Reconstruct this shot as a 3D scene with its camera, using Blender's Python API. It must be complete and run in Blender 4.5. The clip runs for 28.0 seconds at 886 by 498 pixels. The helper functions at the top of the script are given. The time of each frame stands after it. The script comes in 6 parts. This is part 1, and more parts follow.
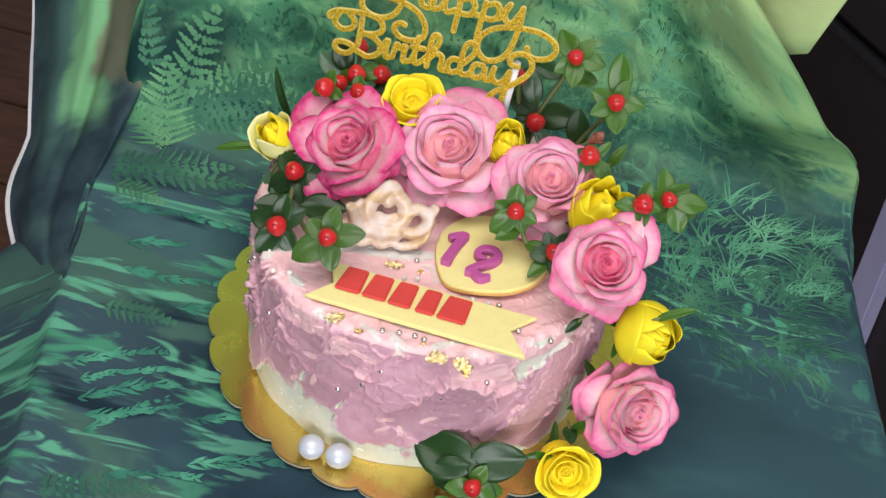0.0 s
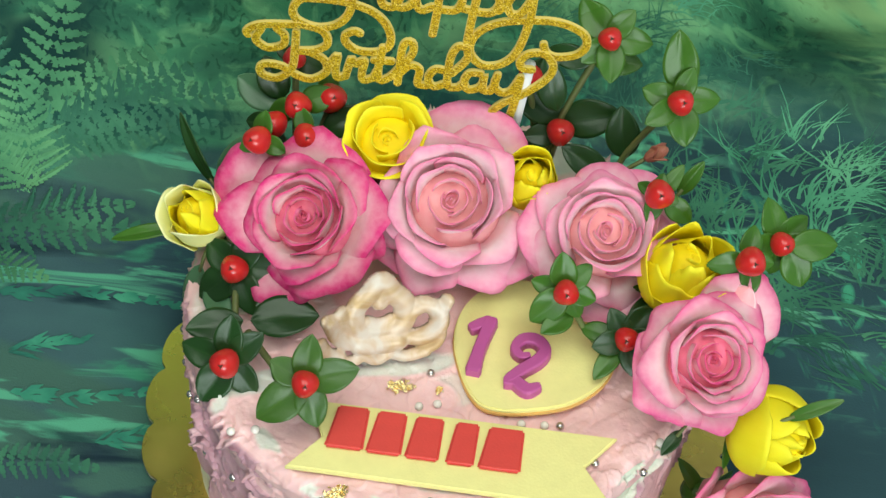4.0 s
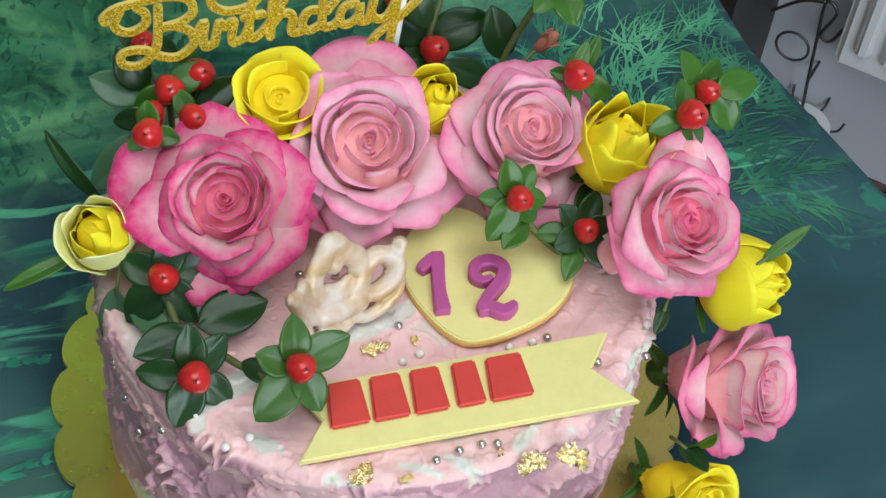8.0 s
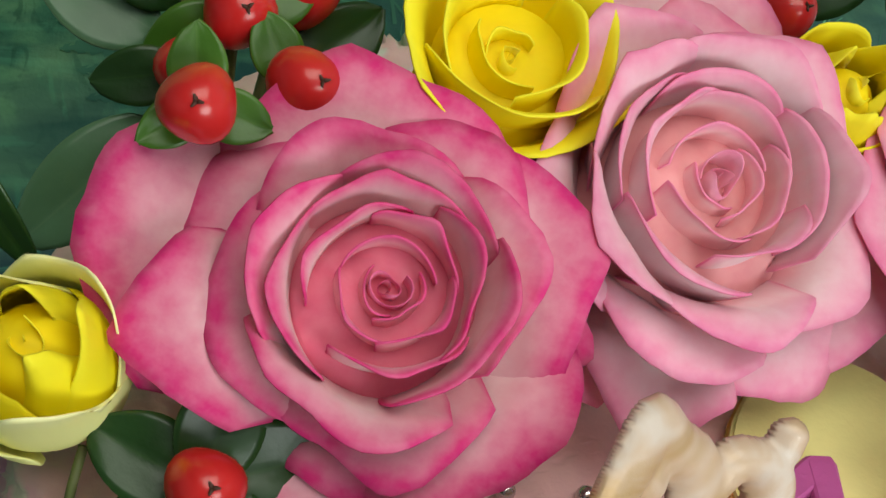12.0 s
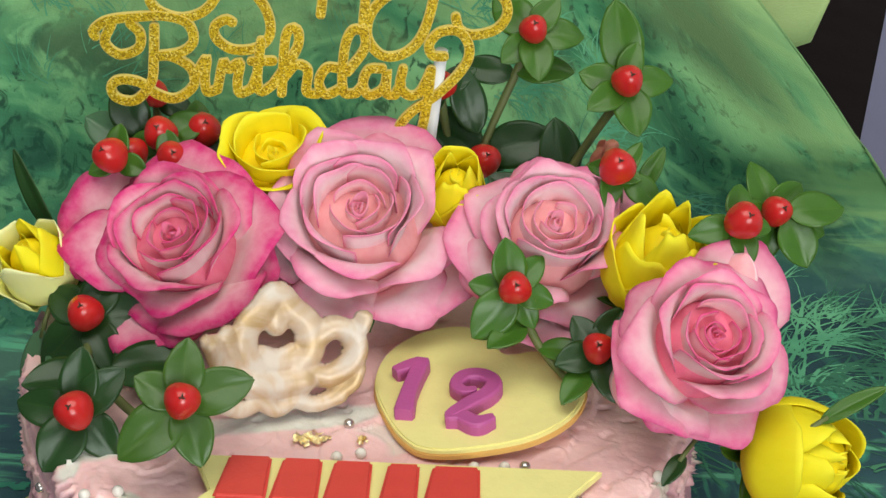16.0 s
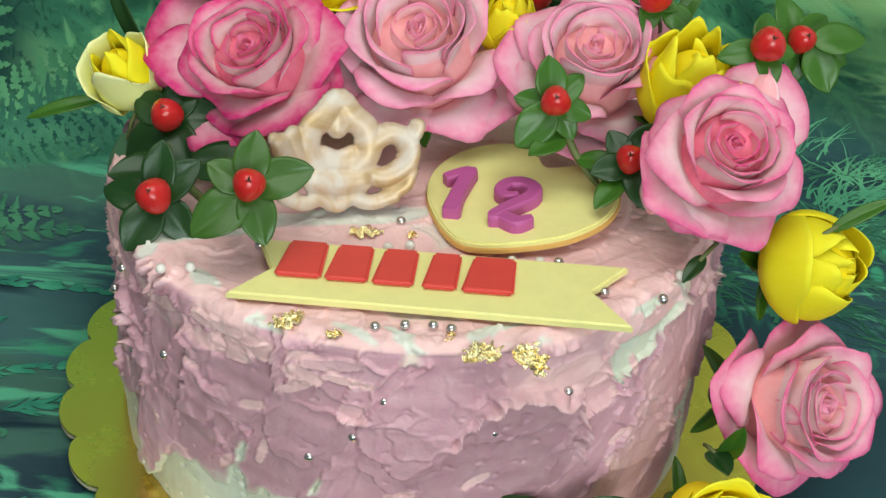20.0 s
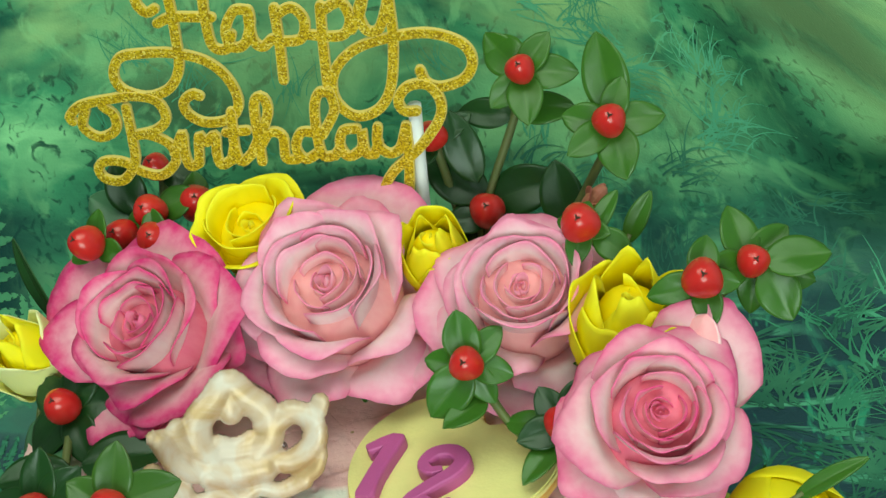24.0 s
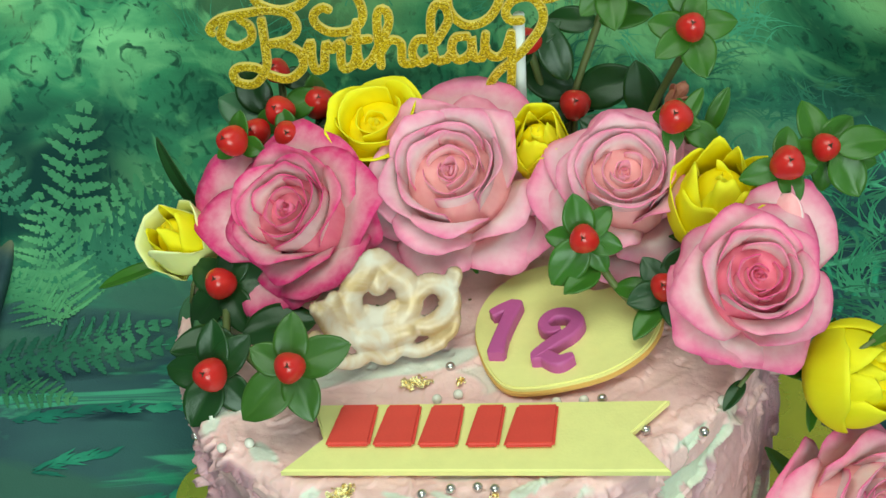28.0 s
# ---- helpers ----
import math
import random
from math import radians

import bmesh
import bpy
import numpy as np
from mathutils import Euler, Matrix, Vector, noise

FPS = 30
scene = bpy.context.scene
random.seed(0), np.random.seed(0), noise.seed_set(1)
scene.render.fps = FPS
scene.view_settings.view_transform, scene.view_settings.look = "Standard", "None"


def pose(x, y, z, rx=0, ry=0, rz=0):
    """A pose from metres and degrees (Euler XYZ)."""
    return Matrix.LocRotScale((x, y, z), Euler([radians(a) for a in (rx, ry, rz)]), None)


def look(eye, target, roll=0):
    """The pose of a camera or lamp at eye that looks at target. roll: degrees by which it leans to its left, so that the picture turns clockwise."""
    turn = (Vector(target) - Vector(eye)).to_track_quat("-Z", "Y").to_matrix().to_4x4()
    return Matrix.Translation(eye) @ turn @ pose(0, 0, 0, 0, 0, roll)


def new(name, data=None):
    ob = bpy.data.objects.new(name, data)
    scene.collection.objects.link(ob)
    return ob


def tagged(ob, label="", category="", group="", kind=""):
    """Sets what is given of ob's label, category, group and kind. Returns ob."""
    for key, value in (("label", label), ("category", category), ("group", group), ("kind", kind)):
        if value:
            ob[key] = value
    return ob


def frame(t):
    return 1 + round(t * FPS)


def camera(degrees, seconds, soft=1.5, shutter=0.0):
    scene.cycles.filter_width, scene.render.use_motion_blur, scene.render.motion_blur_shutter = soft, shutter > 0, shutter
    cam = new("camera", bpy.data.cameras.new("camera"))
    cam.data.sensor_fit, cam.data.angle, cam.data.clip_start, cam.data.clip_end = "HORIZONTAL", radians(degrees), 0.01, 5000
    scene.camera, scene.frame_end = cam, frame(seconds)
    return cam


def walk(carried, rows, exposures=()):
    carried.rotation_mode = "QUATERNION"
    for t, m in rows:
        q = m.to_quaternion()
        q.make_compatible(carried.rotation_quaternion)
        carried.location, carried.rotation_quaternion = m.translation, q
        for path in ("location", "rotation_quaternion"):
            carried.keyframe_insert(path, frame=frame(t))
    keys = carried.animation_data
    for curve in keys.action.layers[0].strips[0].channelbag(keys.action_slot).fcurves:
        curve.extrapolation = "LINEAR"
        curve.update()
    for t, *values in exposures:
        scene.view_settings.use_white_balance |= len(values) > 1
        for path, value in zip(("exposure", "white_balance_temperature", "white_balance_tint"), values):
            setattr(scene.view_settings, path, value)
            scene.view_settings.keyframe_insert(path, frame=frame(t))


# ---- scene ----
cam = camera(28.0, 28.0)
PATH = [
    (0, (0.0863, -0.7270, 0.7899), (0.0435, -0.3621, 0.4507), 10.03),
    (0.5, (0.1034, -0.6977, 0.7719), (0.0525, -0.3335, 0.4332), 8.66),
    (1, (0.0901, -0.6628, 0.7538), (0.0453, -0.3004, 0.4123), 9.33),
    (1.5, (0.0922, -0.6352, 0.7432), (0.0442, -0.2769, 0.3977), 8.66),
    (2, (0.0815, -0.6043, 0.7299), (0.0371, -0.2496, 0.3804), 8.84),
    (2.5, (0.0722, -0.5566, 0.7168), (0.0292, -0.2096, 0.3594), 8.10),
    (3, (0.0511, -0.5089, 0.7120), (0.0159, -0.1720, 0.3442), 7.41),
    (3.5, (0.0245, -0.4484, 0.7055), (0.0019, -0.1263, 0.3238), 6.32),
    (4, (-0.0160, -0.4005, 0.6827), (-0.0134, -0.0900, 0.2909), 6.65),
    (4.5, (-0.0749, -0.3496, 0.6467), (-0.0233, -0.0504, 0.2495), 9.57),
    (6.5, (-0.1773, -0.2841, 0.6377), (-0.0446, -0.0250, 0.2311), 7.36),
    (7, (-0.2159, -0.2976, 0.6353), (-0.0629, -0.0358, 0.2378), 9.88),
    (7.5, (-0.1847, -0.3353, 0.6173), (-0.0418, -0.0549, 0.2288), 9.40),
    (8, (-0.1631, -0.3795, 0.6165), (-0.0312, -0.0797, 0.2387), 8.11),
    (8.5, (-0.1671, -0.3717, 0.6040), (-0.0344, -0.0631, 0.2337), 8.10),
    (9, (-0.1818, -0.3621, 0.5969), (-0.0373, -0.0530, 0.2315), 8.94),
    (9.5, (-0.1643, -0.2934, 0.5136), (-0.0084, 0.0168, 0.1538), 10.97),
    (10, (-0.1477, -0.1818, 0.4029), (0.0344, 0.1186, 0.0470), 15.75),
    (10.5, (-0.1399, -0.1239, 0.3342), (0.0535, 0.1722, -0.0192), 18.47),
    (11, (-0.1473, -0.1142, 0.3206), (0.0449, 0.1843, -0.0315), 18.96),
    (11.5, (-0.1515, -0.1102, 0.3147), (0.0430, 0.1931, -0.0320), 19.19),
    (13.5, (-0.1562, -0.1820, 0.3653), (0.0047, 0.1665, 0.0449), 14.07),
    (14, (-0.1156, -0.2236, 0.4028), (-0.0055, 0.1492, 0.0883), 8.68),
    (14.5, (-0.0937, -0.2748, 0.4116), (-0.0183, 0.1315, 0.1301), 4.99),
    (15, (-0.0674, -0.3284, 0.4271), (-0.0169, 0.0921, 0.1613), 3.58),
    (15.5, (-0.0298, -0.3909, 0.4245), (-0.0015, 0.0373, 0.1678), 3.13),
    (16, (-0.0110, -0.4331, 0.4275), (0.0129, -0.0062, 0.1682), 3.71),
    (16.5, (0.0003, -0.4736, 0.4347), (0.0182, -0.0495, 0.1705), 3.73),
    (17, (0.0064, -0.4951, 0.4292), (0.0245, -0.0774, 0.1550), 3.96),
    (17.5, (0.0165, -0.5003, 0.4128), (0.0367, -0.0907, 0.1267), 4.42),
    (18, (0.0227, -0.5011, 0.4042), (0.0399, -0.0968, 0.1106), 4.49),
    (18.5, (0.0208, -0.5062, 0.4007), (0.0311, -0.1026, 0.1057), 4.52),
    (19, (0.0139, -0.5079, 0.4066), (0.0173, -0.1019, 0.1147), 4.43),
    (19.5, (0.0054, -0.5028, 0.4152), (0.0086, -0.0932, 0.1285), 4.54),
    (20, (0.0060, -0.4977, 0.4230), (0.0031, -0.0814, 0.1460), 3.62),
    (20.5, (0.0073, -0.4910, 0.4302), (0.0019, -0.0697, 0.1610), 2.66),
    (21, (0.0126, -0.4869, 0.4362), (0.0038, -0.0615, 0.1737), 1.66),
    (21.5, (0.0211, -0.4750, 0.4479), (0.0087, -0.0468, 0.1900), 0.80),
    (22, (0.0178, -0.4598, 0.4606), (-0.0021, -0.0322, 0.2022), -0.28),
    (22.5, (0.0387, -0.4387, 0.4521), (0.0037, -0.0172, 0.1854), -2.01),
    (24.5, (0.1386, -0.3723, 0.4422), (0.0265, 0.0338, 0.1731), -10.75),
    (25, (0.1389, -0.3764, 0.4463), (0.0207, 0.0293, 0.1791), -11.13),
    (25.5, (0.1393, -0.3779, 0.4471), (0.0181, 0.0261, 0.1786), -11.24),
    (26, (0.1359, -0.3761, 0.4432), (0.0175, 0.0231, 0.1664), -10.99),
    (26.5, (0.1297, -0.3732, 0.4463), (0.0154, 0.0176, 0.1560), -10.83),
    (27, (0.1196, -0.3746, 0.4504), (0.0148, 0.0003, 0.1365), -10.89),
    (27.5, (0.1132, -0.3988, 0.4806), (0.0165, -0.0249, 0.1630), -11.32),
    (28, (0.0711, -0.4522, 0.5060), (0.0018, -0.0623, 0.2007), -8.53),
]
walk(cam, [(t, look(eye, target, roll)) for t, eye, target, roll in PATH],
     exposures=[(0, -0.02, 6500, 15), (3, -0.07, 6500, 4), (4, -0.08, 6500, -5), (8, -0.20, 6000, 0), (9, -0.17, 6300, 0), (10, -0.32, 6600, 4), (11, -0.44, 6800, 2), (11.5, -0.42, 6800, 2), (14, -0.22, 6800, 2), (15, -0.18, 6800, 4),
                (16, -0.22, 6800, 2), (17, -0.20, 6600, -8), (18, -0.22, 6450, -12), (20, -0.24, 6450, -6), (22, -0.24, 6600, -14), (25, -0.20, 6600, -24), (27, -0.24, 6400, -24), (28, -0.20, 6400, -24)])

# ---- light: a lit room, soft ceiling lamps and a fill lamp added behind the camera ----
world = bpy.data.worlds.new("room_air")
scene.world = world
world.use_nodes = True
sky = world.node_tree.nodes.new("ShaderNodeTexSky")
sky.sky_type, sky.sun_disc = "NISHITA", False
sky.sun_elevation, sky.sun_rotation = radians(35), radians(200)
world.node_tree.links.new(sky.outputs[0], world.node_tree.nodes["Background"].inputs[0])
world.node_tree.nodes["Background"].inputs[1].default_value = 0.08


def area(name, eye, target, sx, sy, watts, colour):
    lamp = bpy.data.lights.new(name, "AREA")
    lamp.shape, lamp.size, lamp.size_y, lamp.energy, lamp.color = "RECTANGLE", sx, sy, watts, colour
    ob = new(name, lamp)
    ob.matrix_world = look(eye, target)
    return ob


area("ceiling_light_glow", (-0.1, -0.45, 1.66), (-0.1, -0.45, 0.0), 1.6, 1.1, 24, (1.0, 0.97, 0.93))
# unseen lamp added to brighten the cake's front; the room has no window
area("front_fill", (0.55, -2.45, 0.80), (0.0, 0.0, 0.1), 1.5, 1.2, 54, (0.92, 0.96, 1.0))

# ---- tools ----
def mesh_from(name, verts, faces, smooth=True, rim=None):
    me = bpy.data.meshes.new(name)
    me.from_pydata([tuple(map(float, v)) for v in verts], [], faces)
    if smooth:
        me.polygons.foreach_set("use_smooth", [True] * len(me.polygons))
    if rim is not None:
        me.attributes.new("rim", "FLOAT", "POINT").data.foreach_set("value", np.asarray(rim, dtype=np.float32))
    me.update()
    return me


def thing(name, label, category, group="", at=None):
    ob = new(name)
    ob.empty_display_size = 0.01
    if at is not None:
        ob.matrix_world = at
    return tagged(ob, label, category, group)


def part(name, data, material, parent, label="", m=None, kind=""):
    """One mesh object under a thing; data is a mesh or a bmesh."""
    if isinstance(data, bmesh.types.BMesh):
        me = bpy.data.meshes.new(name)
        data.to_mesh(me)
        data.free()
        data = me
    if not data.materials:
        data.materials.append(material)
    ob = new(name, data)
    if parent is not None:
        ob.parent = parent
    if m is not None:
        ob.matrix_basis = m
    return tagged(ob, label, kind=kind)


def box_bm(sx, sy, sz, bevel=0.0, at=(0, 0, 0), seg=2):
    bm = bmesh.new()
    bmesh.ops.create_cube(bm, size=1)
    bmesh.ops.scale(bm, vec=(sx, sy, sz), verts=bm.verts)
    if bevel:
        bmesh.ops.bevel(bm, geom=bm.edges, offset=bevel, segments=seg, affect="EDGES")
    bmesh.ops.translate(bm, vec=at, verts=bm.verts)
    return bm


def smooth_line(pts, n):
    """Catmull-Rom through pts, n points in even steps."""
    p = np.array(pts, dtype=float)
    q = np.vstack([2 * p[0] - p[1], p, 2 * p[-1] - p[-2]])
    out = []
    for i in range(len(p) - 1):
        a, b, c, d = q[i:i + 4]
        for t in np.linspace(0, 1, 10, endpoint=False):
            out.append(0.5 * (2 * b + (c - a) * t + (2 * a - 5 * b + 4 * c - d) * t * t + (3 * b - a - 3 * c + d) * t ** 3))
    out.append(p[-1])
    out = np.array(out)
    s = np.r_[0, np.cumsum(np.linalg.norm(np.diff(out, axis=0), axis=1))]
    w = np.linspace(0, s[-1], n)
    return np.stack([np.interp(w, s, out[:, k]) for k in range(out.shape[1])], 1)


def tube_arrays(pts, radius, segs=8, flat=1.0, side=None):
    """A capped tube along pts; radius may be one number or one a point. flat squeezes it along side."""
    p = np.asarray(pts, dtype=float)
    n = len(p)
    rad = np.full(n, radius) if np.isscalar(radius) else np.asarray(radius)
    tan = np.gradient(p, axis=0)
    tan /= np.linalg.norm(tan, axis=1, keepdims=True) + 1e-12
    ref = np.array(side if side is not None else (0.13, 0.21, 0.97), dtype=float)
    verts = []
    for i in range(n):
        a = ref - tan[i] * (ref @ tan[i])
        a /= np.linalg.norm(a) + 1e-9
        b = np.cross(tan[i], a)
        for k in range(segs):
            w = 2 * math.pi * k / segs
            verts.append(p[i] + rad[i] * (flat * math.cos(w) * a + math.sin(w) * b))
    faces = [(i * segs + k, i * segs + (k + 1) % segs, (i + 1) * segs + (k + 1) % segs, (i + 1) * segs + k) for i in range(n - 1) for k in range(segs)]
    faces += [tuple(range(segs))[::-1], tuple((n - 1) * segs + k for k in range(segs))]
    return verts, faces


def join_arrays(pieces):
    verts, faces = [], []
    for v, f in pieces:
        o = len(verts)
        verts += list(v)
        faces += [tuple(i + o for i in face) for face in f]
    return verts, faces


def facing(at, normal, spin=0.0):
    """A pose at a point whose z axis is the normal."""
    q = Vector(normal).normalized().to_track_quat("Z", "Y")
    return Matrix.Translation(at) @ q.to_matrix().to_4x4() @ Matrix.Rotation(radians(spin), 4, "Z")


def sphere_mesh(name, r, u=20, v=12, squash=1.0):
    bm = bmesh.new()
    bmesh.ops.create_uvsphere(bm, u_segments=u, v_segments=v, radius=r)
    bmesh.ops.scale(bm, vec=(1, 1, squash), verts=bm.verts)
    me = bpy.data.meshes.new(name)
    bm.to_mesh(me)
    bm.free()
    me.polygons.foreach_set("use_smooth", [True] * len(me.polygons))
    return me


# ---- materials ----
def material(name, colour=(0.5, 0.5, 0.5), rough=0.5, metal=0.0, **more):
    mat = bpy.data.materials.new(name)
    mat.use_nodes = True
    b = mat.node_tree.nodes["Principled BSDF"]
    b.inputs["Base Color"].default_value = (*colour, 1)
    b.inputs["Roughness"].default_value = rough
    b.inputs["Metallic"].default_value = metal
    for key, value in more.items():
        b.inputs[key.replace("_", " ")].default_value = value
    return mat


def node(mat, kind, **values):
    n = mat.node_tree.nodes.new("ShaderNode" + kind)
    for key, value in values.items():
        if key.startswith("i_"):
            n.inputs[key[2:].replace("_", " ")].default_value = value
    return n


def wire(mat, a, b):
    mat.node_tree.links.new(a, b)


def bsdf(mat):
    return mat.node_tree.nodes["Principled BSDF"]


def ramp(mat, fac, stops):
    r = mat.node_tree.nodes.new("ShaderNodeValToRGB")
    while len(r.color_ramp.elements) < len(stops):
        r.color_ramp.elements.new(0.5)
    for e, (pos, col) in zip(r.color_ramp.elements, stops):
        e.position, e.color = pos, (*col, 1)
    wire(mat, fac, r.inputs[0])
    return r.outputs[0]


def mix(mat, fac, a, b, blend="MIX"):
    m = mat.node_tree.nodes.new("ShaderNodeMix")
    m.data_type, m.blend_type = "RGBA", blend
    for sock, value in ((m.inputs[0], fac), (m.inputs[6], a), (m.inputs[7], b)):
        if isinstance(value, bpy.types.NodeSocket):
            wire(mat, value, sock)
        elif isinstance(value, (int, float)):
            sock.default_value = value
        else:
            sock.default_value = (*value, 1)
    return m.outputs[2]


def noise_tex(mat, scale, detail=3.0, stretch=None, where="Object", rough=0.55, distort=0.0):
    tc = mat.node_tree.nodes.new("ShaderNodeTexCoord")
    out = tc.outputs[where]
    if stretch is not None:
        mp = mat.node_tree.nodes.new("ShaderNodeMapping")
        mp.inputs["Scale"].default_value = stretch[:3]
        if len(stretch) > 3:
            mp.inputs["Rotation"].default_value = (0, 0, radians(stretch[3]))
        wire(mat, out, mp.inputs[0])
        out = mp.outputs[0]
    n = mat.node_tree.nodes.new("ShaderNodeTexNoise")
    n.inputs["Scale"].default_value, n.inputs["Detail"].default_value = scale, detail
    n.inputs["Roughness"].default_value, n.inputs["Distortion"].default_value = rough, distort
    wire(mat, out, n.inputs["Vector"])
    return n.outputs[0]


def bump(mat, height, distance, strength=1.0):
    b = mat.node_tree.nodes.new("ShaderNodeBump")
    b.inputs["Strength"].default_value, b.inputs["Distance"].default_value = strength, distance
    wire(mat, height, b.inputs["Height"])
    wire(mat, b.outputs[0], bsdf(mat).inputs["Normal"])


def petal_material(name, deep, inner, edge, start=0.80, full=1.0, glow=0.18, scatter=0.08):
    """Deep colour paints in the warm shade down between petals; pale up to the lip, the edge colour on its last part.
    """
    mat = material(name, inner, 0.6, Specular_IOR_Level=0.2, Subsurface_Weight=scatter, Subsurface_Scale=0.0025)
    bsdf(mat).inputs["Subsurface Radius"].default_value = (1.0, 0.7, 0.6)
    at = node(mat, "Attribute")
    at.attribute_name = "rim"
    vein = noise_tex(mat, 260, 3, (1, 1, 0.25))
    patch = noise_tex(mat, 80, 2)
    add = node(mat, "Math")
    add.operation = "MULTIPLY_ADD"
    wire(mat, patch, add.inputs[0])
    add.inputs[1].default_value = 0.24
    wire(mat, at.outputs["Fac"], add.inputs[2])
    stops = [(0.46, deep), (start + 0.04, inner), (start + 0.14, inner), (full + 0.12, edge)]
    ratio = node(mat, "Math")
    ratio.operation = "DIVIDE"
    wire(mat, add.outputs[0], ratio.inputs[0])
    ratio.inputs[1].default_value = 1.4
    col = ramp(mat, ratio.outputs[0], [(p / 1.4, c) for p, c in stops])
    col = mix(mat, 0.12, col, ramp(mat, vein, [(0.35, tuple(0.8 * c for c in edge)), (0.65, tuple(min(1, 1.1 * c + 0.04) for c in inner))]))
    info = node(mat, "ObjectInfo")
    hue = node(mat, "HueSaturation")
    v = node(mat, "MapRange", i_To_Min=0.93, i_To_Max=1.05)
    wire(mat, info.outputs["Random"], v.inputs[0])
    wire(mat, v.outputs[0], hue.inputs["Value"])
    wire(mat, col, hue.inputs["Color"])
    wire(mat, hue.outputs[0], bsdf(mat).inputs["Base Color"])
    bump(mat, vein, 0.0004, 0.35)
    tr = node(mat, "BsdfTranslucent")
    wire(mat, hue.outputs[0], tr.inputs[0])
    ms = node(mat, "MixShader", i_Fac=glow)
    out = mat.node_tree.nodes["Material Output"]
    wire(mat, bsdf(mat).outputs[0], ms.inputs[1])
    wire(mat, tr.outputs[0], ms.inputs[2])
    wire(mat, ms.outputs[0], out.inputs[0])
    return mat


M = {}
M["rose_dark"] = petal_material("rose petal magenta-edged", (0.92, 0.30, 0.40), (0.99, 0.76, 0.76), (0.74, 0.03, 0.21), 0.50, 0.95, 0.10)
M["rose_pink"] = petal_material("rose petal pale pink", (0.98, 0.46, 0.52), (0.99, 0.76, 0.79), (0.89, 0.17, 0.39), 0.60, 1.04, 0.10)
M["rose_low"] = petal_material("rose petal warm pink", (0.97, 0.42, 0.46), (0.99, 0.74, 0.75), (0.85, 0.10, 0.31), 0.58, 1.02, 0.10)
M["rose_core"] = petal_material("rose heart petal", (0.88, 0.20, 0.31), (0.95, 0.46, 0.53), (0.80, 0.06, 0.26), 0.60, 0.98, 0.10)
M["rose_core_pale"] = petal_material("rose heart petal salmon", (0.96, 0.42, 0.43), (0.98, 0.66, 0.68), (0.90, 0.22, 0.42), 0.66, 1.0, 0.10)
M["yellow"] = petal_material("yellow rose petal", (0.99, 0.74, 0.012), (0.99, 0.81, 0.020), (0.99, 0.87, 0.040), glow=0.05, scatter=0.15)
M["pale_yellow"] = petal_material("pale yellow rose petal", (0.97, 0.91, 0.16), (0.97, 0.94, 0.36), (0.97, 0.94, 0.48), glow=0.05, scatter=0.15)


def leaf_material(name, dark, light):
    mat = material(name, dark, 0.33, Specular_IOR_Level=0.38)
    at = node(mat, "Attribute")
    at.attribute_name = "rim"
    fine = noise_tex(mat, 420, 3)
    big = noise_tex(mat, 60, 2)
    col = mix(mat, big, dark, tuple(1.5 * c for c in dark))
    col = mix(mat, ramp(mat, at.outputs["Fac"], [(0.6, (0, 0, 0)), (1.0, (0.35, 0.35, 0.35))]), col, light)
    wire(mat, mix(mat, 0.12, col, mix(mat, fine, (0.02, 0.05, 0.02), light)), bsdf(mat).inputs["Base Color"])
    bump(mat, fine, 0.0003, 0.3)
    return mat


M["leaf_dark"] = leaf_material("dark glossy leaf", (0.010, 0.036, 0.008), (0.045, 0.11, 0.02))
M["leaf_mid"] = leaf_material("green leaf", (0.036, 0.105, 0.010), (0.12, 0.22, 0.03))
M["leaf_olive"] = leaf_material("olive green leaf", (0.034, 0.086, 0.011), (0.12, 0.19, 0.03))
M["leaf_grey"] = leaf_material("grey-green leaf", (0.055, 0.13, 0.065), (0.15, 0.25, 0.13))
M["stem"] = material("green-brown stem", (0.12, 0.14, 0.04), 0.55)
wire(M["stem"], mix(M["stem"], noise_tex(M["stem"], 300), (0.10, 0.17, 0.04), (0.15, 0.12, 0.05)), bsdf(M["stem"]).inputs["Base Color"])

M["berry"] = material("glossy red berry", (0.55, 0.012, 0.016), 0.26, Coat_Weight=0.15, Coat_Roughness=0.08, Subsurface_Weight=0.0)
wire(M["berry"], mix(M["berry"], noise_tex(M["berry"], 120, 3), (0.42, 0.006, 0.012), (0.66, 0.03, 0.025)), bsdf(M["berry"]).inputs["Base Color"])
M["stigma"] = material("dry berry tip", (0.06, 0.02, 0.01), 0.7)
M["bud"] = material("dry pink bud", (0.42, 0.14, 0.10), 0.6)
wire(M["bud"], mix(M["bud"], noise_tex(M["bud"], 200), (0.30, 0.16, 0.07), (0.50, 0.13, 0.12)), bsdf(M["bud"]).inputs["Base Color"])


def fondant(name, colour, amount=0.08):
    mat = material(name, colour, 0.5)
    n = noise_tex(mat, 160, 4)
    fine = noise_tex(mat, 900, 2)
    wire(mat, mix(mat, n, tuple(c * (1 - amount) for c in colour), tuple(min(1, c * (1 + amount)) for c in colour)), bsdf(mat).inputs["Base Color"])
    add = node(mat, "Math")
    wire(mat, n, add.inputs[0])
    wire(mat, fine, add.inputs[1])
    bump(mat, add.outputs[0], 0.0004, 0.3)
    return mat


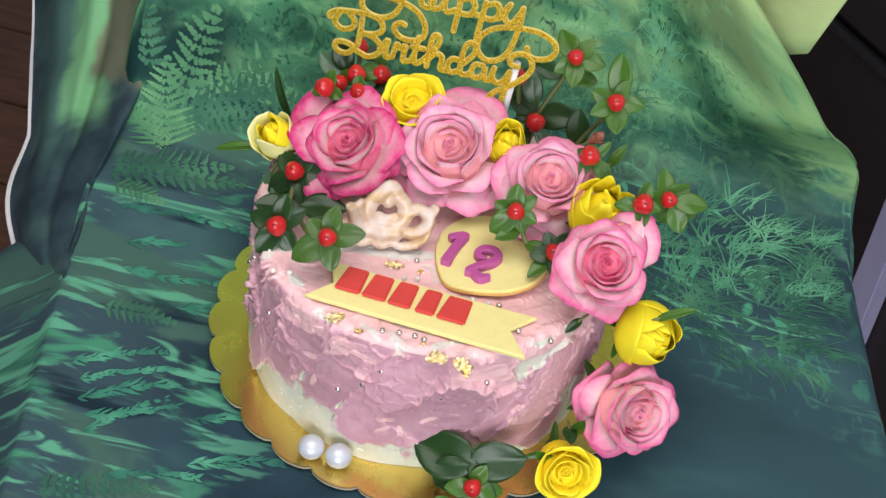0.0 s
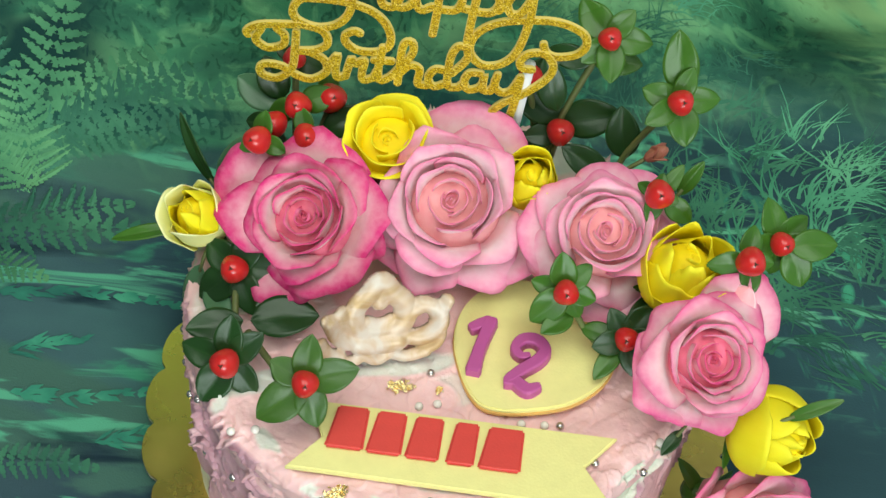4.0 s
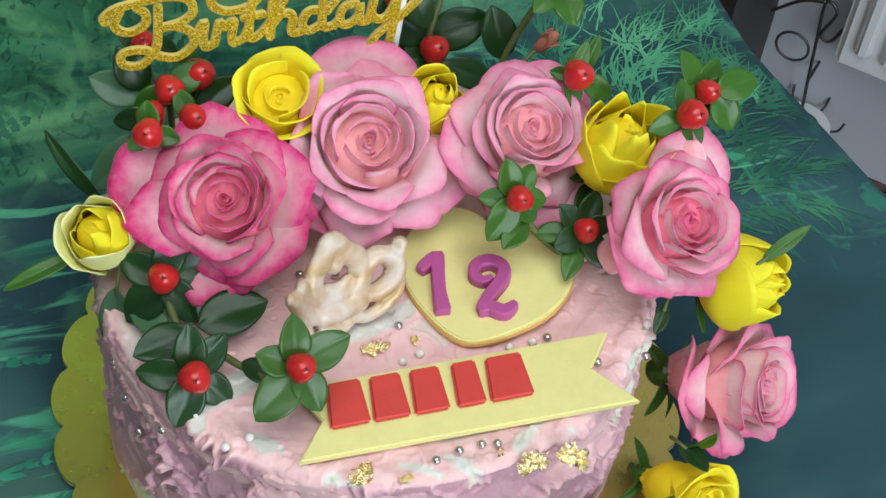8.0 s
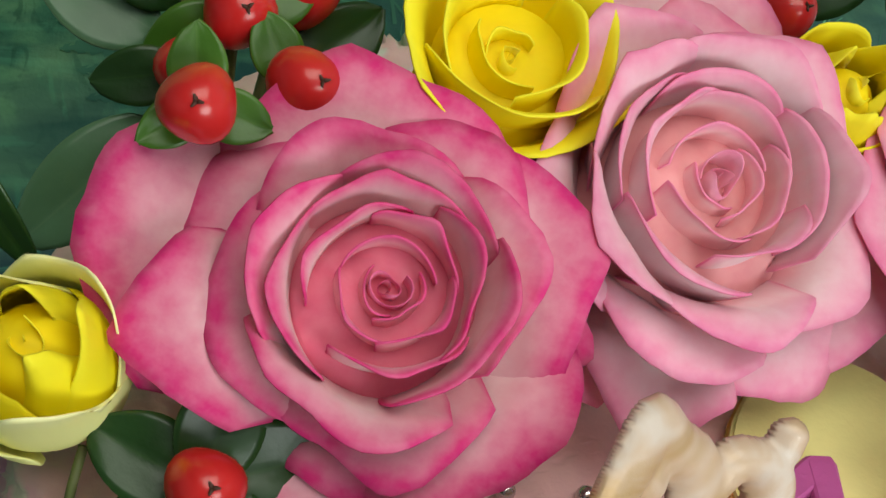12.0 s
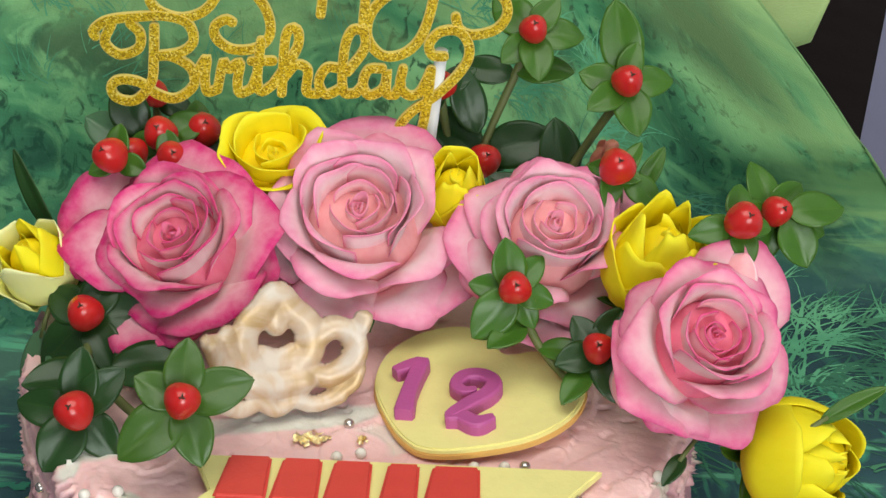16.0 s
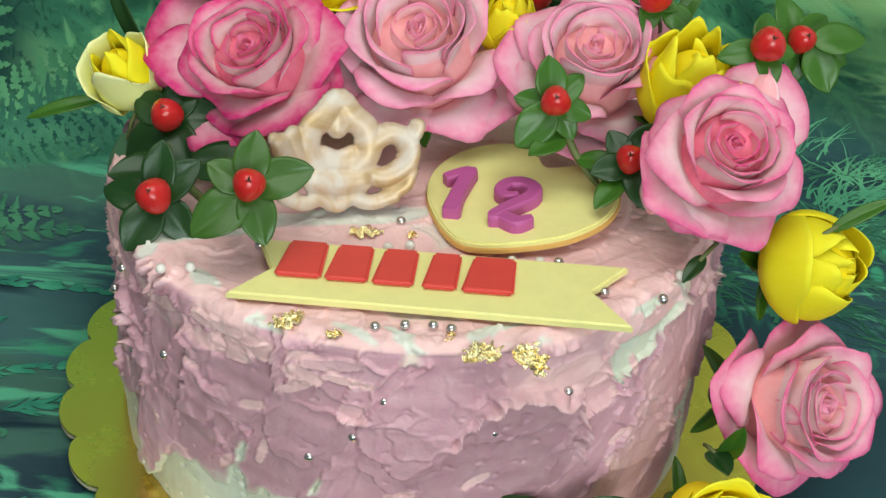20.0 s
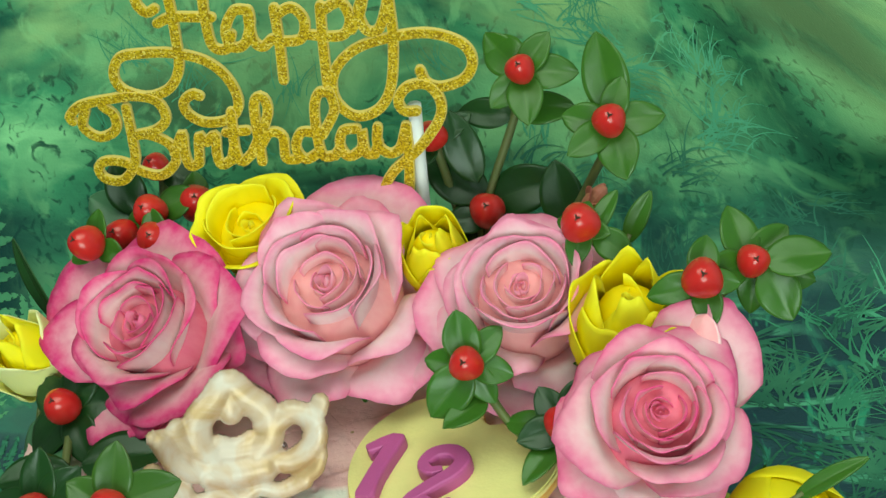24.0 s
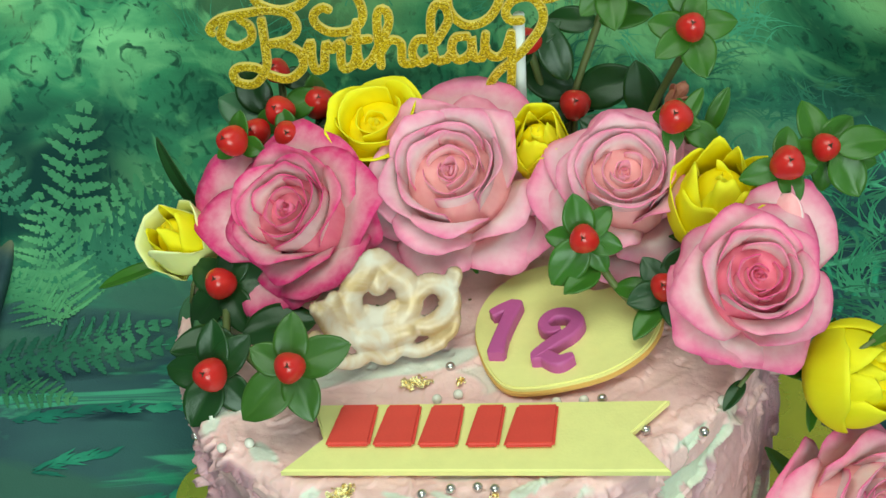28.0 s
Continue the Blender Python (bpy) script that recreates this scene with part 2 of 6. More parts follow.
M["fondant_yellow"] = fondant("pale yellow fondant", (0.84, 0.77, 0.31))
M["fondant_amber"] = fondant("amber-stained fondant", (0.72, 0.42, 0.12))
M["fondant_red"] = fondant("red fondant", (0.64, 0.055, 0.045))
M["fondant_purple"] = fondant("purple-pink fondant", (0.46, 0.085, 0.29))

M["crown"] = material("pearly white and gold moulded sugar", (0.8, 0.7, 0.5), 0.42, Specular_IOR_Level=0.5, Coat_Weight=0.12)
n1 = noise_tex(M["crown"], 62, 3, distort=0.9)
wire(M["crown"], ramp(M["crown"], n1, [(0.38, (0.68, 0.58, 0.50)), (0.50, (0.64, 0.48, 0.35)), (0.62, (0.55, 0.37, 0.19))]), bsdf(M["crown"]).inputs["Base Color"])
wire(M["crown"], ramp(M["crown"], n1, [(0.45, (0.0, 0.0, 0.0)), (0.75, (0.45, 0.45, 0.45))]), bsdf(M["crown"]).inputs["Metallic"])
bump(M["crown"], noise_tex(M["crown"], 500, 3), 0.0003, 0.4)

M["silver_pearl"] = material("silver sugar pearl", (0.62, 0.58, 0.57), 0.2, 0.9)
M["white_pearl"] = material("white sugar pearl", (0.82, 0.76, 0.70), 0.25, 0.0, Coat_Weight=0.5)
M["big_pearl"] = material("pale satin pearl", (0.60, 0.64, 0.69), 0.36, 0.2, Coat_Weight=0.3)

M["gold_leaf"] = material("gold leaf", (0.92, 0.78, 0.44), 0.18, 1.0)
bump(M["gold_leaf"], noise_tex(M["gold_leaf"], 900, 4), 0.0008, 1.0)
M["gold_card"] = material("gold foil card", (0.80, 0.60, 0.17), 0.26, 1.0)
bump(M["gold_card"], noise_tex(M["gold_card"], 130, 3), 0.0006, 0.25)
wire(M["gold_card"], ramp(M["gold_card"], noise_tex(M["gold_card"], 40, 4), [(0.3, (0.20, 0.20, 0.20)), (0.7, (0.36, 0.36, 0.36))]), bsdf(M["gold_card"]).inputs["Roughness"])
M["card_edge"] = material("grey board edge", (0.45, 0.38, 0.25), 0.8)

M["glitter"] = material("gold glitter card", (0.62, 0.42, 0.04), 0.42, 0.35)
tc = node(M["glitter"], "TexCoord")
vor = node(M["glitter"], "TexVoronoi", i_Scale=2100.0)
wire(M["glitter"], tc.outputs["Object"], vor.inputs["Vector"])
sep = node(M["glitter"], "SeparateColor")
wire(M["glitter"], vor.outputs["Color"], sep.inputs[0])
wire(M["glitter"], ramp(M["glitter"], sep.outputs[0], [(0.0, (0.30, 0.18, 0.006)), (0.40, (0.62, 0.42, 0.01)), (0.8, (0.84, 0.62, 0.03)), (0.97, (0.96, 0.82, 0.20))]), bsdf(M["glitter"]).inputs["Base Color"])
bump(M["glitter"], sep.outputs[1], 0.0012, 0.6)
M["card_white"] = material("cream card edge", (0.74, 0.58, 0.16), 0.7)
M["stick"] = material("white paper stick", (0.75, 0.75, 0.77), 0.6)
bump(M["stick"], noise_tex(M["stick"], 700), 0.0002, 0.4)

# ---- the room ----
TABLE = 0.247        # half width of the table
M["floor"] = material("brown wooden floor", (0.16, 0.07, 0.04), 0.4)
wire(M["floor"], ramp(M["floor"], noise_tex(M["floor"], 9, 6, (1, 9, 1)), [(0.3, (0.06, 0.026, 0.014)), (0.7, (0.15, 0.065, 0.034))]), bsdf(M["floor"]).inputs["Base Color"])
bump(M["floor"], noise_tex(M["floor"], 30, 4, (1, 9, 1)), 0.002, 0.3)
M["wall"] = material("grey-white wall", (0.58, 0.58, 0.60), 0.85)
wire(M["wall"], mix(M["wall"], noise_tex(M["wall"], 6, 4), (0.44, 0.45, 0.50), (0.52, 0.53, 0.58)), bsdf(M["wall"]).inputs["Base Color"])
bump(M["wall"], noise_tex(M["wall"], 120, 3), 0.002, 0.3)
M["cabinet"] = material("dark brown laminate", (0.022, 0.016, 0.017), 0.5)
wire(M["cabinet"], mix(M["cabinet"], noise_tex(M["cabinet"], 12, 5, (1, 1, 8)), (0.016, 0.012, 0.013), (0.032, 0.024, 0.025)), bsdf(M["cabinet"]).inputs["Base Color"])
bump(M["cabinet"], noise_tex(M["cabinet"], 200, 2), 0.0004, 0.3)
M["white_metal"] = material("white enamelled metal", (0.74, 0.75, 0.77), 0.35)
wire(M["white_metal"], mix(M["white_metal"], noise_tex(M["white_metal"], 20), (0.70, 0.71, 0.73), (0.78, 0.79, 0.81)), bsdf(M["white_metal"]).inputs["Base Color"])
M["lilac"] = material("pale lilac edge band", (0.42, 0.42, 0.62), 0.4)
wire(M["lilac"], mix(M["lilac"], noise_tex(M["lilac"], 30), (0.38, 0.38, 0.58), (0.46, 0.46, 0.66)), bsdf(M["lilac"]).inputs["Base Color"])
M["wire"] = material("dark iron wire", (0.10, 0.10, 0.11), 0.4, 0.8)
M["table_wood"] = material("table wood", (0.25, 0.15, 0.08), 0.5)
wire(M["table_wood"], mix(M["table_wood"], noise_tex(M["table_wood"], 15, 4, (1, 8, 1)), (0.18, 0.10, 0.05), (0.30, 0.18, 0.10)), bsdf(M["table_wood"]).inputs["Base Color"])

FLOOR_Z = -0.64


def slab(name, sx, sy, sz, at, mat, rz=0.0):
    ob = part(name, box_bm(sx, sy, sz, 0.002), mat, None)
    ob.matrix_world = pose(*at, 0, 0, rz)
    return tagged(ob, kind="structure")


slab("floor", 6.2, 5.4, 0.05, (0, -0.3, FLOOR_Z - 0.037), M["floor"])
for i in range(68):
    w = 0.14
    plank = part("plank", box_bm(2.45, w - 0.003, 0.012, 0.0015), M["floor"], bpy.data.objects["floor"])
    plank.matrix_basis = pose((-1.2265 if i % 2 else 1.2265) + (0.4 if (i // 2) % 2 else -0.35), -2.4 + w * (i // 2), 0.031)
slab("wall_south", 6.2, 0.1, 2.5, (0, -2.8, 0.47), M["wall"])
slab("wall_west", 0.1, 5.0, 2.5, (-3.0, -0.3, 0.47), M["wall"])
slab("wall_east", 3.6, 0.1, 2.5, (0.5207, 0.893, 0.47), M["wall"], -46.2)
slab("wall_far_east", 0.1, 5.0, 2.5, (1.9, -0.3, 0.47), M["wall"])
slab("wall_north", 6.2, 0.1, 2.5, (0, 2.3, 0.47), M["wall"])
slab("ceiling", 6.2, 5.4, 0.06, (0, -0.3, 1.76), M["wall"])

# ---- table under the cloth ----
table = thing("side_table", "small wooden table hidden under a printed cloth", "table", at=pose(0, 0.0, 0))
top = box_bm(2 * TABLE - 0.012, 0.80, 0.024, 0.004, (0, -0.10, -0.018))
for v in top.verts:
    if v.co.x > 0:
        v.co.x += 0.16 * max(0.0, 0.22 - v.co.y) - 0.012
    else:
        v.co.x += 0.155 * max(0.0, 0.30 - v.co.y) + 0.004
part("tabletop", top, M["table_wood"], table)
for sx in (-1, 1):
    for sy in (-0.42, 0.22):
        part("leg", box_bm(0.04, 0.04, 0.604, 0.003, (sx * 0.16 + 0.02, sy, -0.334)), M["table_wood"], table)

# ---- the printed cloth: flat on the table, then rising behind the cake ----
def crease(x):
    """Where the cloth leaves the table and climbs."""
    return 0.215 + 0.16 * x + 0.35 * max(0.0, x - 0.1)


RISE = 1.22          # slope of the climbing part, in radians
BEND = 0.07


def cloth_point(x, v):
    """x across, v along the cloth from the cake's centre line; returns the place on the cloth."""
    start = crease(x) - 0.5 * BEND
    fold = 0.0022 * noise.noise((x * 9, v * 9, 1.7)) + 0.0010 * noise.noise((x * 25, v * 25, 4.2))
    if v < start:
        y, z, lean = v, 0.0, 0.0
    elif v < start + BEND:
        k = (v - start) / BEND
        ang = RISE * k
        rad = BEND / RISE
        y, z, lean = start + rad * math.sin(ang), rad * (1 - math.cos(ang)), ang
    else:
        rad = BEND / RISE
        d = v - start - BEND
        y = start + rad * math.sin(RISE) + d * math.cos(RISE)
        z = rad * (1 - math.cos(RISE)) + d * math.sin(RISE)
        lean = RISE
    up = min(1.0, max(0.0, (v - start) / 0.15))
    big = up * (0.012 * noise.noise((x * 6 + 3, v * 4, 0.3)) + 0.006 * math.sin(x * 23 + v * 8))
    h = fold + big
    return Vector((x, y - h * math.sin(lean), z + h * math.cos(lean) + 0.0035 - (0.0 if up else 0.002)))


def cloth_material():
    mat = material("printed forest cloth", (0.04, 0.14, 0.12), 0.7, Specular_IOR_Level=0.15)
    uv = node(mat, "UVMap")
    sepx = node(mat, "SeparateXYZ")
    wire(mat, uv.outputs[0], sepx.inputs[0])

    def tex(scale, stretch, detail=4, distort=0.0):
        mp = node(mat, "Mapping")
        mp.inputs["Scale"].default_value = stretch[:3]
        mp.inputs["Rotation"].default_value = (0, 0, radians(stretch[3]))
        wire(mat, uv.outputs[0], mp.inputs[0])
        n = node(mat, "TexNoise", i_Scale=scale, i_Detail=float(detail), i_Distortion=distort)
        wire(mat, mp.outputs[0], n.inputs["Vector"])
        return n.outputs[0]

    def band(sock, lo, hi):
        m = node(mat, "MapRange", i_From_Min=lo, i_From_Max=hi)
        m.interpolation_type = "SMOOTHSTEP"
        wire(mat, sock, m.inputs[0])
        return m.outputs[0]

    def mul(a, b):
        m = node(mat, "Math")
        m.operation = "MULTIPLY"
        wire(mat, a, m.inputs[0])
        wire(mat, b, m.inputs[1])
        return m.outputs[0]

    x, v = sepx.outputs[0], sepx.outputs[1]
    cloud = tex(5, (1, 1.6, 1, 0), 4)
    deep = ramp(mat, cloud, [(0.36, (0.007, 0.018, 0.032)), (0.55, (0.024, 0.060, 0.080)), (0.70, (0.070, 0.18, 0.165))])
    # low leaves streaked across the dark ground
    deep = mix(mat, band(x, 0.08, 0.18), deep, mix(mat, 0.36, deep, (0.055, 0.125, 0.135)))
    col_west = mix(mat, 0.55, deep, (0.062, 0.115, 0.135))
    deep = mix(mat, band(x, -0.10, -0.20), deep, col_west)
    leaves = band(tex(30, (0.45, 1.5, 1, 12), 5, 0.8), 0.55, 0.68)
    west = band(x, 0.0, -0.16)
    col = mix(mat, mul(leaves, west), deep, (0.06, 0.27, 0.16))
    moss = mul(band(tex(13, (0.5, 1.4, 1, -6), 5, 0.7), 0.50, 0.60), west)
    col = mix(mat, moss, col, (0.060, 0.135, 0.110))
    strokes = band(tex(40, (0.26, 1.7, 1, 6), 8, 0.9), 0.55, 0.63)
    col = mix(mat, mul(strokes, west), col, (0.11, 0.38, 0.24))
    gaps = band(tex(22, (0.22, 1.6, 1, -3), 5, 0.6), 0.58, 0.68)
    col = mix(mat, mul(gaps, west), col, (0.010, 0.026, 0.040))
    # grass on the other side
    grass = band(tex(75, (1.0, 0.35, 1, 30), 4, 1.6), 0.54, 0.66)
    grass2 = band(tex(60, (0.35, 1.1, 1, -20), 4, 1.2), 0.55, 0.68)
    zone = mul(band(v, 0.02, 0.16), band(tex(6, (1, 1, 1, 0), 2), 0.36, 0.55))
    zone = mul(zone, band(x, -0.13, 0.0))
    col = mix(mat, mul(grass, zone), col, (0.07, 0.33, 0.19))
    col = mix(mat, mul(grass2, zone), col, (0.15, 0.46, 0.27))
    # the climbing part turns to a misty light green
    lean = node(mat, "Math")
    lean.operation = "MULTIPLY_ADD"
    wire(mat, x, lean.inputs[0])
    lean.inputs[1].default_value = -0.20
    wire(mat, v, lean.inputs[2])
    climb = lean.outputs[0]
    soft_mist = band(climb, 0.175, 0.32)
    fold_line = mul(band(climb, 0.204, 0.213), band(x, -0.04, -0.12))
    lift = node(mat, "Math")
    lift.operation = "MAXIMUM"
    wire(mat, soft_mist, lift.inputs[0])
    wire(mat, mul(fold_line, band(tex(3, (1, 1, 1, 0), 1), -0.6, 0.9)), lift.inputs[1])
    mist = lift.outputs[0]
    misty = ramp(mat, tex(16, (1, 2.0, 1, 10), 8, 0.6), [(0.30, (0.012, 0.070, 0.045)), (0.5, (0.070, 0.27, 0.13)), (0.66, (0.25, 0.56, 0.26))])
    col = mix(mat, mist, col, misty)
    blades = band(tex(52, (1.0, 0.8, 1, 24), 8, 1.6), 0.50, 0.68)
    half = mul(mist, blades)
    threads = band(tex(120, (1.0, 0.8, 1, -18), 8, 1.8), 0.54, 0.66)
    col = mix(mat, mul(mist, threads), col, (0.016, 0.075, 0.045))
    col = mix(mat, half, col, (0.17, 0.43, 0.20))
    # fold shade along the crease, painted in as streaky dark teal
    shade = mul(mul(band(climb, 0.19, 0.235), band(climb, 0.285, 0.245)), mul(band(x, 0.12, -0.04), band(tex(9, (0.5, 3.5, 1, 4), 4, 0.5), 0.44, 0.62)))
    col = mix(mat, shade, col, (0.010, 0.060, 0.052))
    clouds = mul(mul(band(v, 0.26, 0.35), band(x, 0.15, 0.05)), band(tex(11, (1, 1.3, 1, 15), 6, 0.8), 0.36, 0.60))
    col = mix(mat, clouds, col, (0.27, 0.46, 0.19))
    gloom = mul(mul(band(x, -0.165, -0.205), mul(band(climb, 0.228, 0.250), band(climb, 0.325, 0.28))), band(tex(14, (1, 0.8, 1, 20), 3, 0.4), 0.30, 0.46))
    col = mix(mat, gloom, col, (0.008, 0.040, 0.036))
    # shade of the east folds, painted in by multiplying the print darker
    east_shade = mul(mul(mul(band(x, 0.115, 0.165), band(x, 0.235, 0.205)), band(v, 0.24, 0.28)), band(v, 0.355, 0.315))
    col = mix(mat, east_shade, col, mix(mat, 1.0, col, (0.30, 0.36, 0.34), "MULTIPLY"))
    # shade of one vertical fold, painted in as a dark band
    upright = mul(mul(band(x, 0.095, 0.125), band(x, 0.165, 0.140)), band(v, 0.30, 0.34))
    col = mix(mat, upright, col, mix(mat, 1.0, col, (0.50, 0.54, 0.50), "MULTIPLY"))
    glow = mul(band(v, 0.37, 0.48), band(tex(4, (1, 1, 1, 0), 2), 0.30, 0.55))
    col = mix(mat, glow, col, (0.36, 0.50, 0.20))
    slant = node(mat, "Math")
    slant.operation = "MULTIPLY_ADD"
    wire(mat, v, slant.inputs[0])
    slant.inputs[1].default_value = 1.1
    off_x = node(mat, "Math")
    off_x.operation = "SUBTRACT"
    wire(mat, x, off_x.inputs[0])
    off_x.inputs[1].default_value = 0.522
    wire(mat, off_x.outputs[0], slant.inputs[2])
    climb_east = slant.outputs[0]
    # smooth pale green towards the east, streaked along the folds
    smooth = mul(mul(band(climb_east, -0.01, 0.075), band(v, 0.270, 0.305)), band(tex(26, (1, 0.9, 1, 20), 6, 1.0), 0.22, 0.52))
    pale = ramp(mat, tex(9, (0.5, 1.6, 1, -14), 4, 0.6), [(0.32, (0.08, 0.21, 0.09)), (0.52, (0.17, 0.34, 0.14)), (0.70, (0.30, 0.47, 0.18))])
    pale = mix(mat, mul(band(v, 0.335, 0.375), band(x, 0.235, 0.20)), pale, (0.115, 0.20, 0.085))
    col = mix(mat, smooth, col, pale)
    ripple = mul(mul(band(x, 0.18, 0.225), band(v, 0.262, 0.29)), mul(band(v, 0.335, 0.31), band(tex(20, (0.5, 2.4, 1, -16), 5, 1.2), 0.50, 0.66)))
    col = mix(mat, ripple, col, (0.17, 0.32, 0.13))
    east = mul(band(v, 0.38, 0.56), band(x, 0.12, 0.24))
    col = mix(mat, east, col, (0.52, 0.62, 0.27))
    wire(mat, col, bsdf(mat).inputs["Base Color"])
    weave = tex(900, (1, 1, 1, 0), 2)
    soft = tex(14, (1, 1, 1, 0), 3)
    add = node(mat, "Math")
    add.operation = "MULTIPLY_ADD"
    wire(mat, soft, add.inputs[0])
    add.inputs[1].default_value = 6.0
    wire(mat, weave, add.inputs[2])
    bump(mat, add.outputs[0], 0.0006, 0.35)
    return mat


M["cloth"] = cloth_material()
M["print_fern"] = material("printed pale green fern", (0.14, 0.36, 0.15), 0.78, Specular_IOR_Level=0.12)
wire(M["print_fern"], ramp(M["print_fern"], noise_tex(M["print_fern"], 22, 4), [(0.3, (0.040, 0.14, 0.075)), (0.52, (0.090, 0.26, 0.13)), (0.75, (0.18, 0.42, 0.19))]), bsdf(M["print_fern"]).inputs["Base Color"])
M["print_fern_teal"] = material("printed teal fern", (0.05, 0.25, 0.16), 0.78, Specular_IOR_Level=0.12)
wire(M["print_fern_teal"], ramp(M["print_fern_teal"], noise_tex(M["print_fern_teal"], 26, 4), [(0.33, (0.025, 0.10, 0.09)), (0.52, (0.05, 0.24, 0.16)), (0.70, (0.11, 0.42, 0.26))]), bsdf(M["print_fern_teal"]).inputs["Base Color"])
M["print_mist"] = material("printed misty fern", (0.05, 0.18, 0.11), 0.78, Specular_IOR_Level=0.12)
wire(M["print_mist"], ramp(M["print_mist"], noise_tex(M["print_mist"], 24, 4), [(0.35, (0.03, 0.105, 0.075)), (0.55, (0.055, 0.18, 0.11)), (0.75, (0.10, 0.29, 0.16))]), bsdf(M["print_mist"]).inputs["Base Color"])
M["print_grass"] = material("printed misty grass", (0.14, 0.36, 0.15), 0.78, Specular_IOR_Level=0.12)
wire(M["print_grass"], ramp(M["print_grass"], noise_tex(M["print_grass"], 18, 4), [(0.35, (0.06, 0.23, 0.13)), (0.55, (0.11, 0.35, 0.20)), (0.75, (0.20, 0.51, 0.28))]), bsdf(M["print_grass"]).inputs["Base Color"])
M["hem"] = material("white hem stitching", (0.7, 0.72, 0.72), 0.8)
bump(M["hem"], noise_tex(M["hem"], 700), 0.0006, 0.8)

cloth = thing("printed_tablecloth", "printed fabric with green forest ferns, draped over a table", "tablecloth")


def sheet(name, fn, us, vs, mat, thick=0.0012, uvfn=None, label=""):
    """A closed thin sheet over the grid us x vs."""
    nu, nv = len(us), len(vs)
    top = np.array([[tuple(fn(u, v)) for v in vs] for u in us])
    du = np.gradient(top, axis=0)
    dv = np.gradient(top, axis=1)
    nrm = np.cross(du, dv)
    nrm /= np.linalg.norm(nrm, axis=2, keepdims=True) + 1e-12
    bottom = top - nrm * thick
    verts = np.concatenate([top.reshape(-1, 3), bottom.reshape(-1, 3)])
    ix = lambda i, j, k: k * nu * nv + i * nv + j  # noqa: E731
    faces = []
    for i in range(nu - 1):
        for j in range(nv - 1):
            faces.append((ix(i, j, 0), ix(i + 1, j, 0), ix(i + 1, j + 1, 0), ix(i, j + 1, 0)))
            faces.append((ix(i, j, 1), ix(i, j + 1, 1), ix(i + 1, j + 1, 1), ix(i + 1, j, 1)))
    for i in range(nu - 1):
        faces.append((ix(i, 0, 0), ix(i, 0, 1), ix(i + 1, 0, 1), ix(i + 1, 0, 0)))
        faces.append((ix(i, nv - 1, 0), ix(i + 1, nv - 1, 0), ix(i + 1, nv - 1, 1), ix(i, nv - 1, 1)))
    for j in range(nv - 1):
        faces.append((ix(0, j, 0), ix(0, j + 1, 0), ix(0, j + 1, 1), ix(0, j, 1)))
        faces.append((ix(nu - 1, j, 0), ix(nu - 1, j, 1), ix(nu - 1, j + 1, 1), ix(nu - 1, j + 1, 0)))
    me = mesh_from(name, verts, faces)
    uvs = np.array([[(uvfn(u, v) if uvfn else (u, v)) for v in vs] for u in us]).reshape(-1, 2)
    uvs = np.concatenate([uvs, uvs])
    layer = me.uv_layers.new(name="UVMap")
    loops = np.zeros(len(me.loops), dtype=np.int32)
    me.loops.foreach_get("vertex_index", loops)
    layer.data.foreach_set("uv", uvs[loops].astype(np.float32).reshape(-1))
    return part(name, me, mat, cloth, label)


def main_sheet(u, v):
    """Across u in -1..1: on the table, then over its edges and down."""
    edge_w, edge_e = -TABLE - 0.002, TABLE + 0.002
    x = u
    drop = 0.0
    if u > edge_e:
        drop, x = u - edge_e, edge_e
    elif u < edge_w:
        drop, x = edge_w - u, edge_w
    flare = 0.22 * max(0.0, 0.205 - v) * max(0.0, x / TABLE) ** 2
    p = cloth_point(x, v)
    p.x += flare + 0.20 * max(0.0, 0.10 - v) * max(0.0, -x / TABLE) ** 2
    climb = max(0.0, p.z - 0.01)
    drop *= max(0.03, 1 - 12 * climb)
    if u > 0:
        drop *= max(0.03, min(1.0, (0.245 - v) / 0.06))
    if drop:
        side = 1 if u > 0 else -1
        k = min(drop, 0.02) / 0.02
        slope = 0.10 if side > 0 else 0.10 + 0.95 * max(0.0, min(1.0, (0.16 - v) / 0.10))
        out = 0.008 * k + slope * max(0.0, drop - 0.02) + 0.02 * max(0, drop - 0.02) / 0.2 * math.sin(v * 30)
        p = p + Vector((side * out, 0, -drop + 0.008 * k))
    # the climbing part narrows and comes forward on the east side
    if u > 0:
        share = max(0.0, min(1.0, u / TABLE))
        c = min(climb, 0.20)
        p.x -= (0.58 * c + 1.5 * c * c) * share ** 1.5
        p.y -= (0.05 * min(1.0, climb / 0.05) + 0.25 * climb) * share ** 2
    return p


us = np.concatenate([np.linspace(-0.40, -TABLE - 0.004, 10), np.linspace(-TABLE, TABLE, 90), np.linspace(TABLE + 0.004, 0.46, 12)])
vs = np.linspace(-0.46, 0.95, 150)
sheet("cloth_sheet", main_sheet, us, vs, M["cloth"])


def on_cloth(x, v, lift):
    q = main_sheet(x, v)
    e = 0.002
    nn = (main_sheet(x + e, v) - q).cross(main_sheet(x, v + e) - q).normalized()
    return q + nn * lift


